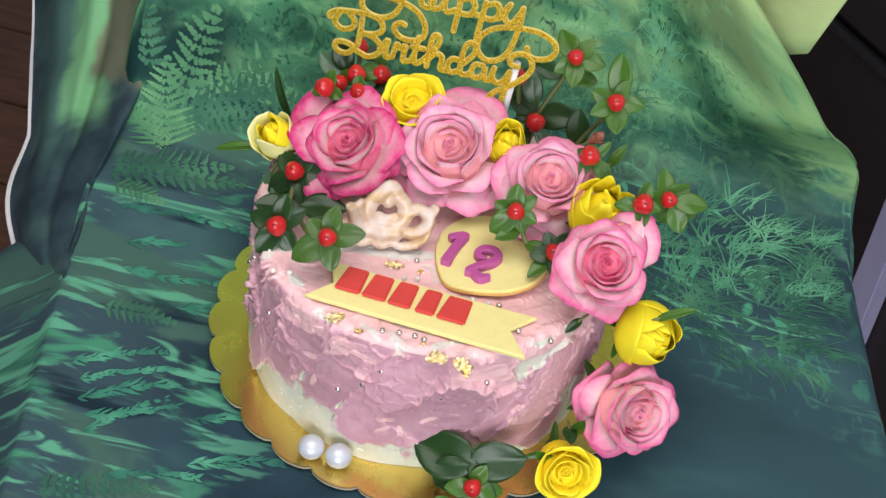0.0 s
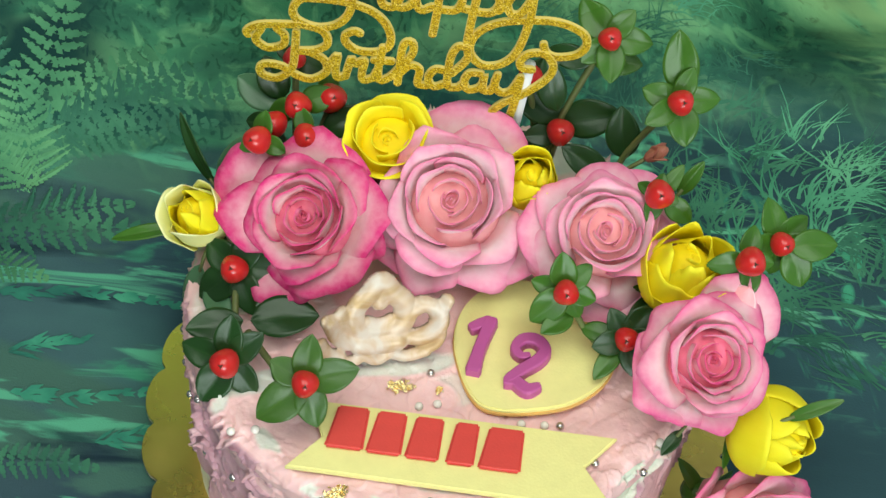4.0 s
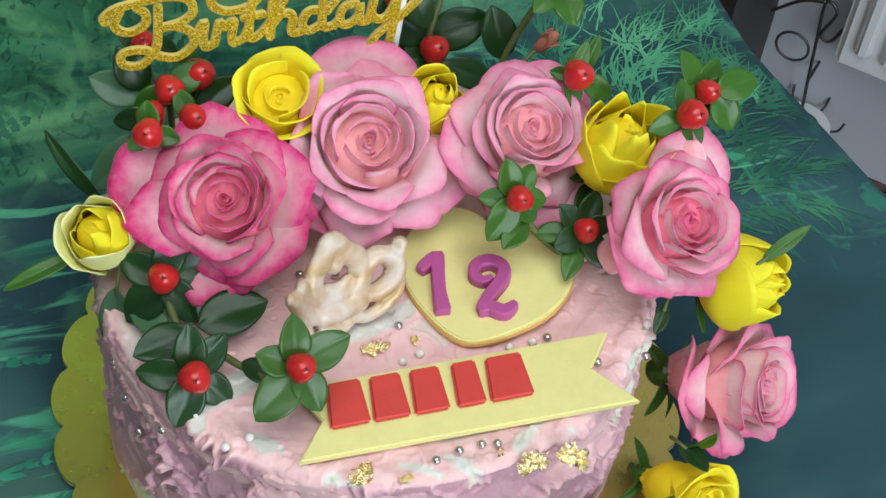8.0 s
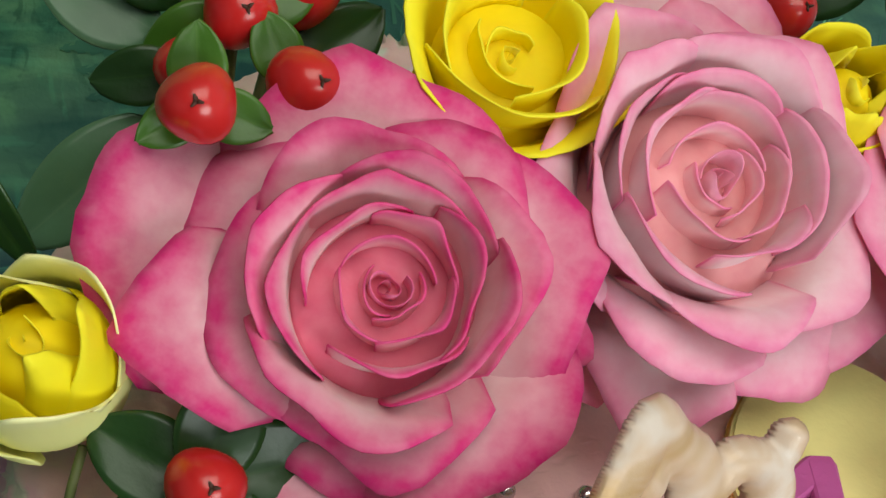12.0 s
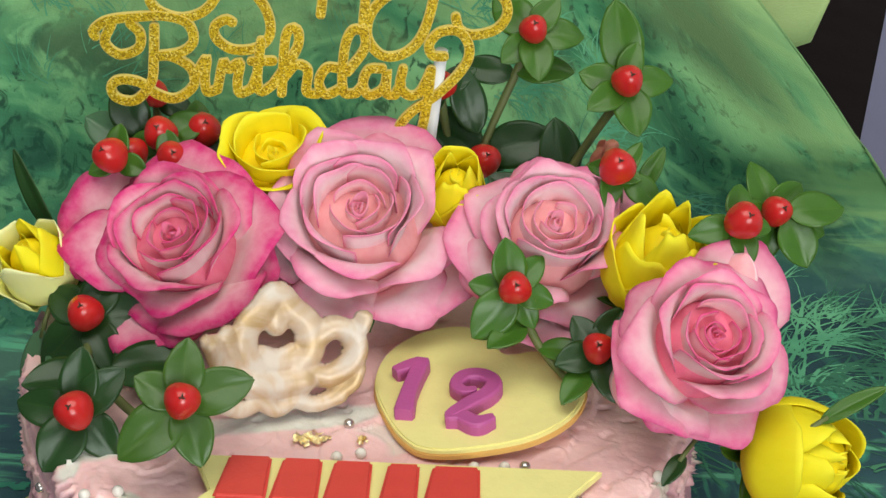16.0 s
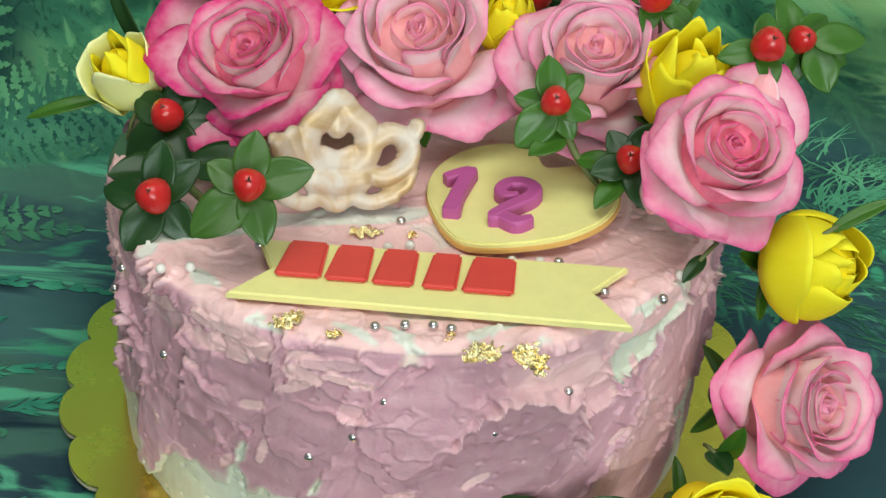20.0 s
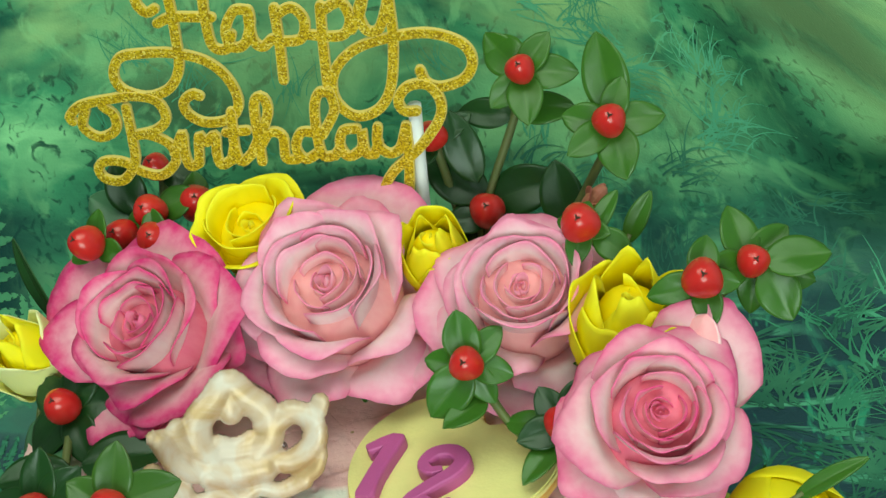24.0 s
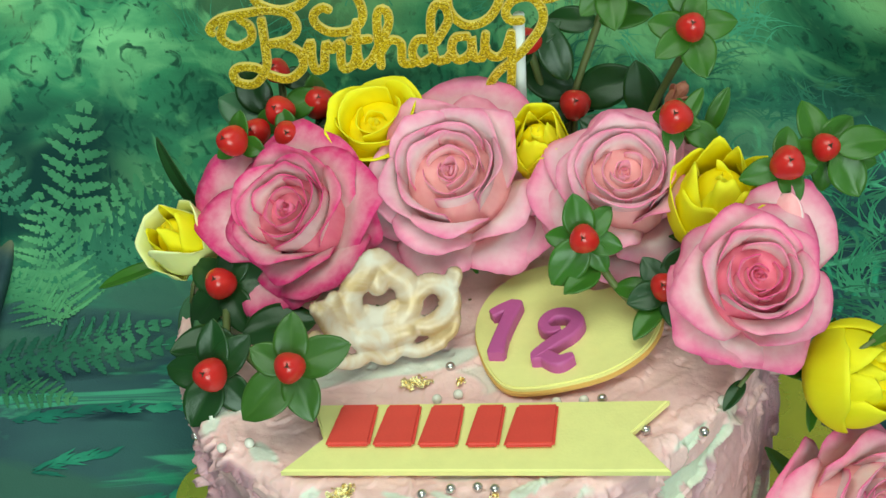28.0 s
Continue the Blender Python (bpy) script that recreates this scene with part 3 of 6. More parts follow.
def fern(base, tip, width, pairs, mat, bend=0.0, sweep=0.5):
    """A printed frond lying on the cloth: a stalk, side ribs and rows of small leaflets."""
    b, t = Vector(base), Vector(tip)
    axis = t - b
    side = Vector((-axis.y, axis.x)).normalized()
    ahead = axis.normalized()
    verts, faces = [], []

    def put(p):
        verts.append(on_cloth(p.x, p.y, 0.0005))
        return len(verts) - 1

    def blade(root, way, across, length, thick):
        tip = root + way * length
        belly = root + way * length * 0.45
        return (put(root), put(belly - across * thick), put(tip), put(belly + across * thick))

    if sweep > 1:
        pairs *= 2
    for i in range(pairs):
        f = (i + (0.6 if sweep < 1 else random.uniform(0, 1.2))) / pairs
        root = b + axis * f + side * bend * math.sin(f * math.pi)
        length = width * (math.sin(math.pi * min(1, 0.30 + 0.70 * f)) ** 0.8) * random.uniform(0.8, 1.12)
        gap = axis.length / pairs
        for s in (-1, 1):
            if sweep > 1:
                length = width * random.uniform(0.6, 1.7) * (1 - 0.5 * f)
                way = (side * s + ahead * random.uniform(1.6, 5.0)).normalized()
                faces.append(blade(root + side * random.uniform(-0.1, 0.1) * width, way, Vector((-way.y, way.x)), length, gap * random.uniform(0.25, 0.55)))
                continue
            way = (side * s + ahead * sweep * random.uniform(0.75, 1.25)).normalized()
            across = Vector((-way.y, way.x))
            faces.append(blade(root, way, across, length, gap * 0.24))
            count = max(4, int(length / (gap * 0.42)))
            for k in range(count):
                g = (k + 0.4) / count
                p = root + way * length * g
                for q in (-1, 1):
                    w2 = (across * q + way * 0.55).normalized()
                    faces.append(blade(p, w2, Vector((-w2.y, w2.x)), gap * 0.52 * (1 - g) ** 0.6 * random.uniform(0.85, 1.1), gap * 0.24))
    me = mesh_from("printed_fern", verts, faces, smooth=False)
    return part("printed_fern", me, mat, cloth, "pale green fern printed on the cloth")


FERNS = [
    ((-0.216, 0.186), (-0.202, 0.258), 0.020, 9, "print_fern", 0.003),
    ((-0.212, 0.190), (-0.158, 0.232), 0.013, 10, "print_fern", 0.002),
    ((-0.206, 0.182), (-0.140, 0.224), 0.014, 13, "print_mist", 0.004),
    ((-0.216, 0.178), (-0.118, 0.214), 0.017, 17, "print_mist", 0.003),
    ((-0.210, 0.170), (-0.130, 0.196), 0.012, 16, "print_mist", 0.002),
    ((-0.214, 0.146), (-0.230, 0.214), 0.024, 12, "print_fern", 0.003),
    ((-0.216, 0.142), (-0.248, 0.176), 0.016, 10, "print_fern", -0.002),
    ((-0.240, 0.200), (-0.250, 0.262), 0.014, 9, "print_mist", 0.002),
    ((-0.242, 0.120), (-0.164, 0.146), 0.018, 13, "print_mist", 0.002),
    ((-0.232, 0.100), (-0.196, 0.094), 0.012, 9, "print_fern", 0.002),
    ((-0.240, 0.110), (-0.152, 0.132), 0.016, 13, "print_mist", 0.002),
    ((-0.214, 0.050), (-0.176, 0.062), 0.012, 8, "print_fern_teal", 0.002),
    ((-0.226, 0.082), (-0.132, 0.088), 0.009, 13, "print_fern_teal", 0.004),
    ((-0.212, 0.030), (-0.144, 0.038), 0.010, 10, "print_fern_teal", -0.002),
    ((-0.165, 0.008), (-0.124, 0.018), 0.010, 8, "print_fern_teal", 0.002),
    ((-0.214, -0.006), (-0.160, -0.004), 0.011, 10, "print_mist", 0.002),
    ((-0.228, -0.056), (-0.160, -0.028), 0.009, 12, "print_fern_teal", 0.002),
    ((-0.212, -0.080), (-0.150, -0.052), 0.013, 12, "print_fern_teal", 0.002),
    ((-0.200, -0.104), (-0.150, -0.064), 0.008, 10, "print_fern_teal", 0.002),
    ((-0.216, -0.066), (-0.150, -0.040), 0.008, 12, "print_fern_teal", 0.002),
    ((-0.205, -0.092), (-0.140, -0.066), 0.010, 12, "print_fern_teal", -0.002),
    ((-0.175, -0.130), (-0.110, -0.112), 0.009, 12, "print_fern_teal", 0.002),
    ((-0.126, -0.074), (-0.098, -0.062), 0.010, 7, "print_fern_teal", 0.001),
    ((-0.120, -0.106), (-0.060, -0.088), 0.012, 12, "print_fern_teal", 0.002),
    ((-0.220, -0.150), (-0.130, -0.128), 0.012, 12, "print_mist", 0.002),
    ((-0.030, 0.205), (-0.065, 0.262), 0.018, 9, "print_mist", 0.003),
]
for spec in FERNS:
    fern(spec[0], spec[1], spec[2], spec[3], M[spec[4]], spec[5], 2.5 if spec[4] == "print_fern_teal" else 0.5)


def printed_grass(count, xr, vr, length, mat_name, lean=1.1, spread=0.75, wide=0.0006):
    verts, faces = [], []
    for _ in range(count):
        if _ % 14 == 0:
            tuft = (random.uniform(*xr), random.uniform(*vr), random.gauss(lean, spread))
        x0, v0 = min(xr[1], random.gauss(tuft[0], 0.005)), random.gauss(tuft[1], 0.003)
        ang = random.gauss(tuft[2], 0.34)
        ln = length * random.uniform(0.35, 1.1)
        curl = random.gauss(-0.35, 0.30)
        w = wide * random.uniform(0.5, 1.4)
        prev = None
        for k in range(6):
            g = k / 5
            a = ang + curl * g
            x = min(x0 + ln * g * math.cos(a), TABLE - 0.002)
            v = v0 + ln * g * math.sin(a)
            d = w * (1 - 0.85 * g)
            verts += [on_cloth(x + math.sin(a) * d, v - math.cos(a) * d, 0.0004), on_cloth(x - math.sin(a) * d, v + math.cos(a) * d, 0.0004)]
            cur = (len(verts) - 2, len(verts) - 1)
            if prev:
                faces.append((prev[0], cur[0], cur[1], prev[1]))
            prev = cur
    me = mesh_from("printed_grass", verts, faces, smooth=False)
    return part("printed_grass", me, M[mat_name], cloth, "pale grass blades printed on the cloth", kind="stuff")


printed_grass(420, (0.09, 0.235), (0.08, 0.25), 0.028, "print_mist", 0.7, 0.9, 0.0008)
printed_grass(260, (0.11, 0.235), (0.12, 0.25), 0.032, "print_mist", 0.9, 0.7, 0.0008)
printed_grass(190, (0.11, 0.235), (0.13, 0.24), 0.032, "print_grass", 1.0, 0.7, 0.0006)
printed_grass(90, (0.13, 0.215), (0.15, 0.23), 0.036, "print_grass", 1.2, 0.40, 0.0008)
printed_grass(300, (0.02, 0.13), (0.29, 0.36), 0.020, "print_grass", 1.1, 0.9, 0.0004)
printed_grass(240, (-0.20, 0.02), (0.28, 0.40), 0.018, "print_grass", 1.3, 1.3, 0.0003)
printed_grass(200, (-0.08, 0.15), (0.23, 0.31), 0.020, "print_mist", 0.8, 0.9, 0.0005)


# the part of the cloth bunched and hanging at the west side
def west_drape(u, v):
    """u 0 at the hem, 1 in the crevice where it meets the rest of the cloth; v along, from the front corner to the back."""
    y = 0.055 + 0.30 * v
    out = Vector((-0.276 - 0.121 * v - 0.016 * math.sin(math.pi * min(1.0, 2.2 * v)) * (1 - 0.5 * v), y, -0.060 + 0.004 * math.sin(14 * v)))
    inner = main_sheet(-0.2485 + 0.012 * max(0.0, (min(v, 1.1) - 0.55) / 0.45) ** 1.3, 0.010 + 0.247 * v) + Vector((0, 0, -0.002))
    p = out + (inner - out) * u
    roll = math.sin(math.pi * u ** 2.6) ** 0.8 * (0.010 + 0.022 * min(1.0, v))
    second = math.sin(math.pi * min(1.0, u / 0.62)) * 0.016 * min(1.0, 0.3 + v)
    groove = -0.014 * min(1.0, v * 1.4) * math.exp(-((u - 0.60) / 0.05) ** 2)
    ripple = 0.004 * math.sin(u * 21 + 2.2 * v) * min(1.0, v) + 0.006 * noise.noise((u * 4, v * 5, 2))
    steep = u * max(0.0, min(1.0, inner.z / 0.05))
    roll *= 1 - 0.75 * steep
    outward = Vector((0, -0.35, 0.90)).lerp(Vector((0, -0.95, 0.32)), steep)
    return p + outward * (roll + second + groove + ripple) + Vector((1.05 * roll * u ** 3, 0, 0))


def drape_material():
    mat = material("grey-green misty cloth print", (0.07, 0.11, 0.10), 0.65, Specular_IOR_Level=0.2)
    uv = node(mat, "UVMap")
    sepx = node(mat, "SeparateXYZ")
    wire(mat, uv.outputs[0], sepx.inputs[0])
    wob = noise_tex(mat, 22, 4, distort=0.5)

    def zone(axis, lo, hi, amount):
        shift = node(mat, "Math")
        shift.operation = "MULTIPLY_ADD"
        wire(mat, wob, shift.inputs[0])
        shift.inputs[1].default_value = amount
        wire(mat, sepx.outputs[axis], shift.inputs[2])
        m = node(mat, "MapRange", i_From_Min=lo + amount / 2, i_From_Max=hi + amount / 2)
        m.interpolation_type = "SMOOTHSTEP"
        wire(mat, shift.outputs[0], m.inputs[0])
        return m.outputs[0]

    def both(a, b):
        m = node(mat, "Math")
        m.operation = "MULTIPLY"
        wire(mat, a, m.inputs[0])
        wire(mat, b, m.inputs[1])
        return m.outputs[0]

    col = ramp(mat, noise_tex(mat, 26, 5), [(0.34, (0.014, 0.030, 0.042)), (0.52, (0.028, 0.056, 0.068)), (0.70, (0.055, 0.105, 0.105))])
    stain = both(zone(0, 0.02, 0.30, 0.3), both(zone(0, 0.70, 0.40, 0.3), zone(1, 0.25, 0.60, 0.5)))
    col = mix(mat, stain, col, (0.060, 0.140, 0.120))
    green = both(both(zone(0, 0.36, 0.48, 0.25), zone(0, 0.80, 0.66, 0.2)), both(zone(1, 0.46, 0.62, 0.3), zone(1, 2.0, 1.2, 0.3)))
    col = mix(mat, green, col, (0.17, 0.42, 0.20))
    brown = both(zone(0, 0.56, 0.60, 0.12), zone(1, 0.70, 0.76, 0.2))
    col = mix(mat, brown, col, ramp(mat, noise_tex(mat, 14, 3), [(0.4, (0.085, 0.095, 0.070)), (0.65, (0.17, 0.19, 0.115))]))
    wire(mat, col, bsdf(mat).inputs["Base Color"])
    bump(mat, noise_tex(mat, 900, 2), 0.0004, 0.3)
    return mat


M["drape"] = drape_material()
sheet("west_drape", west_drape, np.linspace(0, 1, 60), np.linspace(0, 1.7, 80), M["drape"])
hemline = [west_drape(0.006, v) + Vector((0, 0, 0.0012)) for v in np.linspace(0, 1.0, 50)]
hv, hf = tube_arrays([tuple(p) for p in hemline], np.linspace(0.0030, 0.0012, 50), 6, 0.45)
part("hem", mesh_from("hem", hv, hf), M["hem"], cloth, "white stitched hem")
corner = west_drape(0.006, 0.0)
hemline = [corner + Vector((-0.060 * k, -0.034 * k, 0.004 - 0.012 * k)) for k in np.linspace(0, 1, 14)]
hv, hf = tube_arrays([tuple(p) for p in hemline], 0.0030, 6, 0.45)
part("hem", mesh_from("hem", hv, hf), M["hem"], cloth, "white stitched hem")


# a pale fold of the same cloth behind the east side
def east_fold(u, v):
    z = 0.075 + 0.028 * u ** 2 + 0.34 * v
    x = 0.095 + (0.093 + 0.110 * v) * u
    y = 0.288 + 0.05 * (1 - u) + 0.06 * v + 0.004 * math.sin(u * 7)
    return Vector((x, y, z))


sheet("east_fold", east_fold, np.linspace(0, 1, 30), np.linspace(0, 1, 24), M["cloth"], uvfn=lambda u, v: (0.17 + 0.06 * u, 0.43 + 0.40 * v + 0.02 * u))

# ---- the corner of the room beyond the table ----
cabinet = thing("dark_cabinet", "low dark brown laminate drawer cabinet behind the table", "cabinet", at=pose(0.2771, 0.9288, FLOOR_Z, 0, 0, -46.2))
part("body", box_bm(0.80, 0.19, 0.84, 0.004, (0, 0, 0.42)), M["cabinet"], cabinet)
part("countertop", box_bm(0.82, 0.21, 0.03, 0.004, (0, -0.008, 0.856)), M["cabinet"], cabinet)
for z, h in ((0.225, 0.44), (0.650, 0.38)):
    front = part("drawer_front", box_bm(0.64, 0.02, h, 0.004, (-0.075, -0.106, z)), M["cabinet"], cabinet)
    part("grip_rail", box_bm(0.64, 0.012, 0.010, 0.003, (-0.075, -0.114, z + h / 2 + 0.002)), M["wire"], front, "thin metal grip rail")
part("edge_strip", box_bm(0.034, 0.022, 0.84, 0.003, (0.235, -0.106, 0.42)), M["lilac"], cabinet, "pale lilac edge strip")

radiator = thing("radiator", "white ribbed panel radiator on the wall", "radiator", at=pose(0.893, 0.3825, -0.480, 0, 0, -46.2))
part("panel", box_bm(0.70, 0.03, 0.55, 0.006, (0, 0, 0.275)), M["white_metal"], radiator)
for k in range(27):
    part("rib", box_bm(0.015, 0.012, 0.50, 0.004, (-0.325 + 0.025 * k, -0.019, 0.275), 2), M["white_metal"], radiator)
for x in (-0.28, 0.28):
    part("bracket", box_bm(0.03, 0.03, 0.05, 0.004, (x, 0.028, 0.1)), M["white_metal"], radiator)

holder = thing("wire_candle_holder", "ornate dark wire candle holder with a pale plate on the wall", "candle holder", at=pose(0.6391, 0.6395, -0.5764, 0, 0, -46.2))


def wire_part(name, pts, r, count=30):
    v, f = tube_arrays(smooth_line(pts, count), r, 7, side=(0.1, 1, 0.2))
    return part(name, mesh_from(name, v, f), M["wire"], holder)


wire_part("stem", [(-0.002, 0.010, 0.004), (-0.006, 0.008, 0.05), (-0.010, 0.006, 0.10), (-0.0127, 0.004, 0.149), (0.000, 0.004, 0.142), (-0.008, 0.004, 0.112), (0.002, 0.004, 0.108), (0.010, 0.004, 0.128)], 0.0017, 60)
wire_part("arm", [(-0.0127, 0.004, 0.149), (-0.035, 0.006, 0.138), (-0.060, 0.010, 0.110)], 0.0017)
wire_part("ring", [(-0.030 + 0.016 * math.cos(a), 0.006, 0.084 + 0.016 * math.sin(a)) for a in np.linspace(0, 2 * math.pi, 17)], 0.0014, 40)
wire_part("bracket", [(-0.006, 0.008, 0.05), (-0.006, 0.025, 0.05), (-0.006, 0.046, 0.05)], 0.0015, 8)
plate_bm = bmesh.new()
bmesh.ops.create_cone(plate_bm, cap_ends=True, segments=36, radius1=0.028, radius2=0.031, depth=0.006)
part("plate", plate_bm, M["white_metal"], holder, "pale lace plate")
wire_part("cup", [(0.004 + 0.013 * math.cos(a), 0.013 * math.sin(a), 0.005) for a in np.linspace(0, 2 * math.pi, 13)], 0.0024, 30)
for k in range(7):
    w = k * 2 * math.pi / 7 + 0.3
    wire_part("spike", [(0.029 * math.cos(w), 0.029 * math.sin(w), 0.0), (0.038 * math.cos(w), 0.038 * math.sin(w), 0.003), (0.042 * math.cos(w), 0.042 * math.sin(w), 0.014)], 0.0013, 8)

# ---- cake board ----
CX, CY, CR = -0.008, 0.032, 0.1045      # the cake's centre and radius
TOP = 0.1035
BX, BY, BR = -0.005, 0.034, 0.1285


def scallop(r, n=27, depth=0.0052, per=10):
    pts = []
    for i in range(n * per):
        a = 2 * math.pi * i / (n * per)
        k = (i % per) / per
        rr = r + depth * (abs(math.sin(math.pi * k)) ** 0.6) - depth * 0.3
        pts.append((rr * math.cos(a), rr * math.sin(a)))
    return pts


board = thing("cake_board", "round gold foil cake board with a scalloped edge", "cake board", at=pose(BX, BY, 0.0046))
ring = scallop(BR)
n = len(ring)
verts = [(x, y, 0.0024) for x, y in ring] + [(x * 1.001, y * 1.001, 0.0019) for x, y in ring] + [(x, y, 0.0) for x, y in ring]
faces = [tuple(range(n))]
side = [(i, n + i, n + (i + 1) % n, (i + 1) % n) for i in range(n)]
lower = [(n + i, 2 * n + i, 2 * n + (i + 1) % n, n + (i + 1) % n) for i in range(n)]
part("foil_top", mesh_from("foil_top", verts[:2 * n], faces + side, smooth=False), M["gold_card"], board, "shiny gold foil")
part("card_base", mesh_from("card_base", [(v[0], v[1], v[2] - 0.0002 * (i < n)) for i, v in enumerate(verts[n:])], [(i, n + i, n + (i + 1) % n, (i + 1) % n) for i in range(n)] + [tuple(range(2 * n - 1, n - 1, -1))], smooth=False), M["card_edge"], board)
ZB = 0.0072          # top of the board


# ---- frosting: one skin of overlapping knife strokes ----
def frosting():
    rs = np.random.RandomState(7)
    NT, NS, NR = 1000, 190, 120
    th = np.linspace(0, 2 * np.pi, NT, endpoint=False)
    H = TOP - ZB
    # height along the skin: side rows, a rounded shoulder, then the top rows to the middle
    s_side = np.linspace(0, H - 0.004, NS)
    rounding = np.linspace(0, np.pi / 2, 10)[1:-1]
    prof_r = np.concatenate([np.full(NS, CR), CR - 0.004 + 0.004 * np.cos(rounding), np.linspace(CR - 0.004, 0.0006, NR)])
    prof_z = np.concatenate([ZB + s_side, TOP - 0.004 + 0.004 * np.sin(rounding), np.full(NR, TOP)])
    nr_r = np.concatenate([np.ones(NS), np.cos(rounding), np.zeros(NR)])
    nr_z = np.concatenate([np.zeros(NS), np.sin(rounding), np.ones(NR)])
    NP = len(prof_r)
    hgt = np.zeros((NT, NP))
    cream = np.array([0.74, 0.74, 0.54])
    mint = np.array([0.64, 0.71, 0.60])
    pink = np.array([0.90, 0.56, 0.56])
    rose = np.array([0.78, 0.40, 0.38])
    mauve = np.array([0.58, 0.305, 0.375])
    white = np.array([0.76, 0.76, 0.68])
    peach = np.array([0.74, 0.50, 0.40])
    col = np.zeros((NT, NP, 3))
    col[:] = cream
    col[:, NS + 4:] = pink

    # smooth noise on the skin, from sums of random waves
    def field(scale, seed, coords):
        r2 = np.random.RandomState(seed)
        out = np.zeros(coords[0].shape)
        for _ in range(9):
            v = r2.normal(size=3) / scale
            out += np.sin(coords[0] * v[0] + coords[1] * v[1] + coords[2] * v[2] + r2.uniform(0, 6.3))
        return out / 3.0

    X = prof_r[None] * np.cos(th)[:, None]
    Y = prof_r[None] * np.sin(th)[:, None]
    Z = np.repeat(prof_z[None], NT, 0)
    f1, f2, f3 = field(0.012, 1, (X, Y, Z)), field(0.004, 2, (X, Y, Z)), field(0.0018, 3, (X, Y, Z))
    side_cols = NS + 4
    blend = np.clip(0.5 + 0.5 * f1[:, :side_cols], 0, 1)[..., None]
    col[:, :side_cols] = cream * blend + mint * (1 - blend)
    arc = th[:, None] * CR + 0 * Z[:, :side_cols]
    zz = Z[:, :side_cols]
    # the smooth pale band at the foot keeps a slight wave
    hgt[:, :side_cols] += 0.0006 * f1[:, :side_cols]

    def stroke_side(tc, zc, la, lb, ang, h0, tilt, colour, ridge):
        d = (arc - tc * CR + math.pi * CR) % (2 * math.pi * CR) - math.pi * CR
        rows = np.where(np.abs(th - tc) % (2 * math.pi) < 10)[0]
        near = (np.abs(d[:, 0]) < la + lb + 0.004)
        idx = np.where(near)[0]
        if len(idx) == 0:
            return
        dd, zl = d[idx], zz[idx] - zc
        u = dd * math.cos(ang) + zl * math.sin(ang)
        w = -dd * math.sin(ang) + zl * math.cos(ang)
        rag = 0.085 * f2[idx][:, :side_cols] + 0.03 * f3[idx][:, :side_cols] + 0.20 * f1[idx][:, :side_cols]
        q = (np.abs(u / la) ** 2.6 + np.abs(w / lb) ** 2.6) ** (1 / 2.6) + rag
        m = q < 1
        body = h0 + tilt * (u / la) + 0.00006 * f2[idx][:, :side_cols]
        lip = ridge * np.exp(-((q - 0.955) / 0.034) ** 2) * np.clip(0.75 + 0.45 * f2[idx][:, :side_cols], 0.1, 1.6) * (0.5 + 0.5 * np.tanh(2.5 * (u / la + 0.4 * w / lb)))
        old = hgt[idx][:, :side_cols]
        newh = np.maximum(0.55 * old + body + lip, old * 0.35 + 0.0003)
        tmp = hgt[idx]
        tmp[:, :side_cols] = np.where(m, newh, old)
        hgt[idx] = tmp
        cc = col[idx]
        mixc = np.clip((1 - q) * 9, 0, 1)[..., None]
        tone = colour * (1 + 0.05 * f1[idx][:, :side_cols, None])
        tone = tone + (lip / 0.0024)[..., None] * 0.5 * (pink - tone)
        cc[:, :side_cols] = np.where(m[..., None], tone * mixc + cc[:, :side_cols] * (1 - mixc), cc[:, :side_cols])
        col[idx] = cc

    def low(t):
        """How far down the mauve strokes reach at this angle."""
        return 0.039 + 0.010 * math.sin(3 * t + 0.6) + 0.008 * math.sin(7 * t + 2)

    for _ in range(135):
        t = rs.uniform(0, 2 * math.pi)
        zc = low(t) + rs.uniform(0.004, 1) ** 0.9 * (0.098 - low(t))
        c = mauve * rs.uniform(0.88, 1.18)
        pick = rs.rand()
        if pick < 0.22:
            c = 0.5 * mauve + 0.5 * pink
        elif pick < 0.232:
            c = peach
        elif pick < 0.242:
            c = mint
        stroke_side(t, zc, rs.uniform(0.016, 0.036), rs.uniform(0.011, 0.021), rs.uniform(0.6, 1.3), rs.uniform(0.0002, 0.0020), rs.uniform(-0.0026, 0.0026), c, rs.uniform(0.0010, 0.0048))
    for _ in range(70):
        t = rs.uniform(0, 2 * math.pi)
        stroke_side(t, rs.uniform(0.086, 0.100), rs.uniform(0.006, 0.014), rs.uniform(0.0025, 0.005), rs.uniform(-0.3, 0.3), rs.uniform(0.0006, 0.0016), rs.uniform(-0.0006, 0.0006), (pink if rs.rand() < 0.7 else 0.5 * (pink + mauve)), rs.uniform(0.0006, 0.0016))
    for _ in range(60):
        t = rs.uniform(0, 2 * math.pi)
        stroke_side(t, rs.uniform(0.035, 0.098), rs.uniform(0.002, 0.006), rs.uniform(0.0012, 0.0022), rs.uniform(0, 3), rs.uniform(0.0006, 0.0016), 0.0, pink, 0.0006)

    # the top: pink with white swirls and low smears
    i0 = NS + 2
    tx, ty = X[:, i0:], Y[:, i0:]

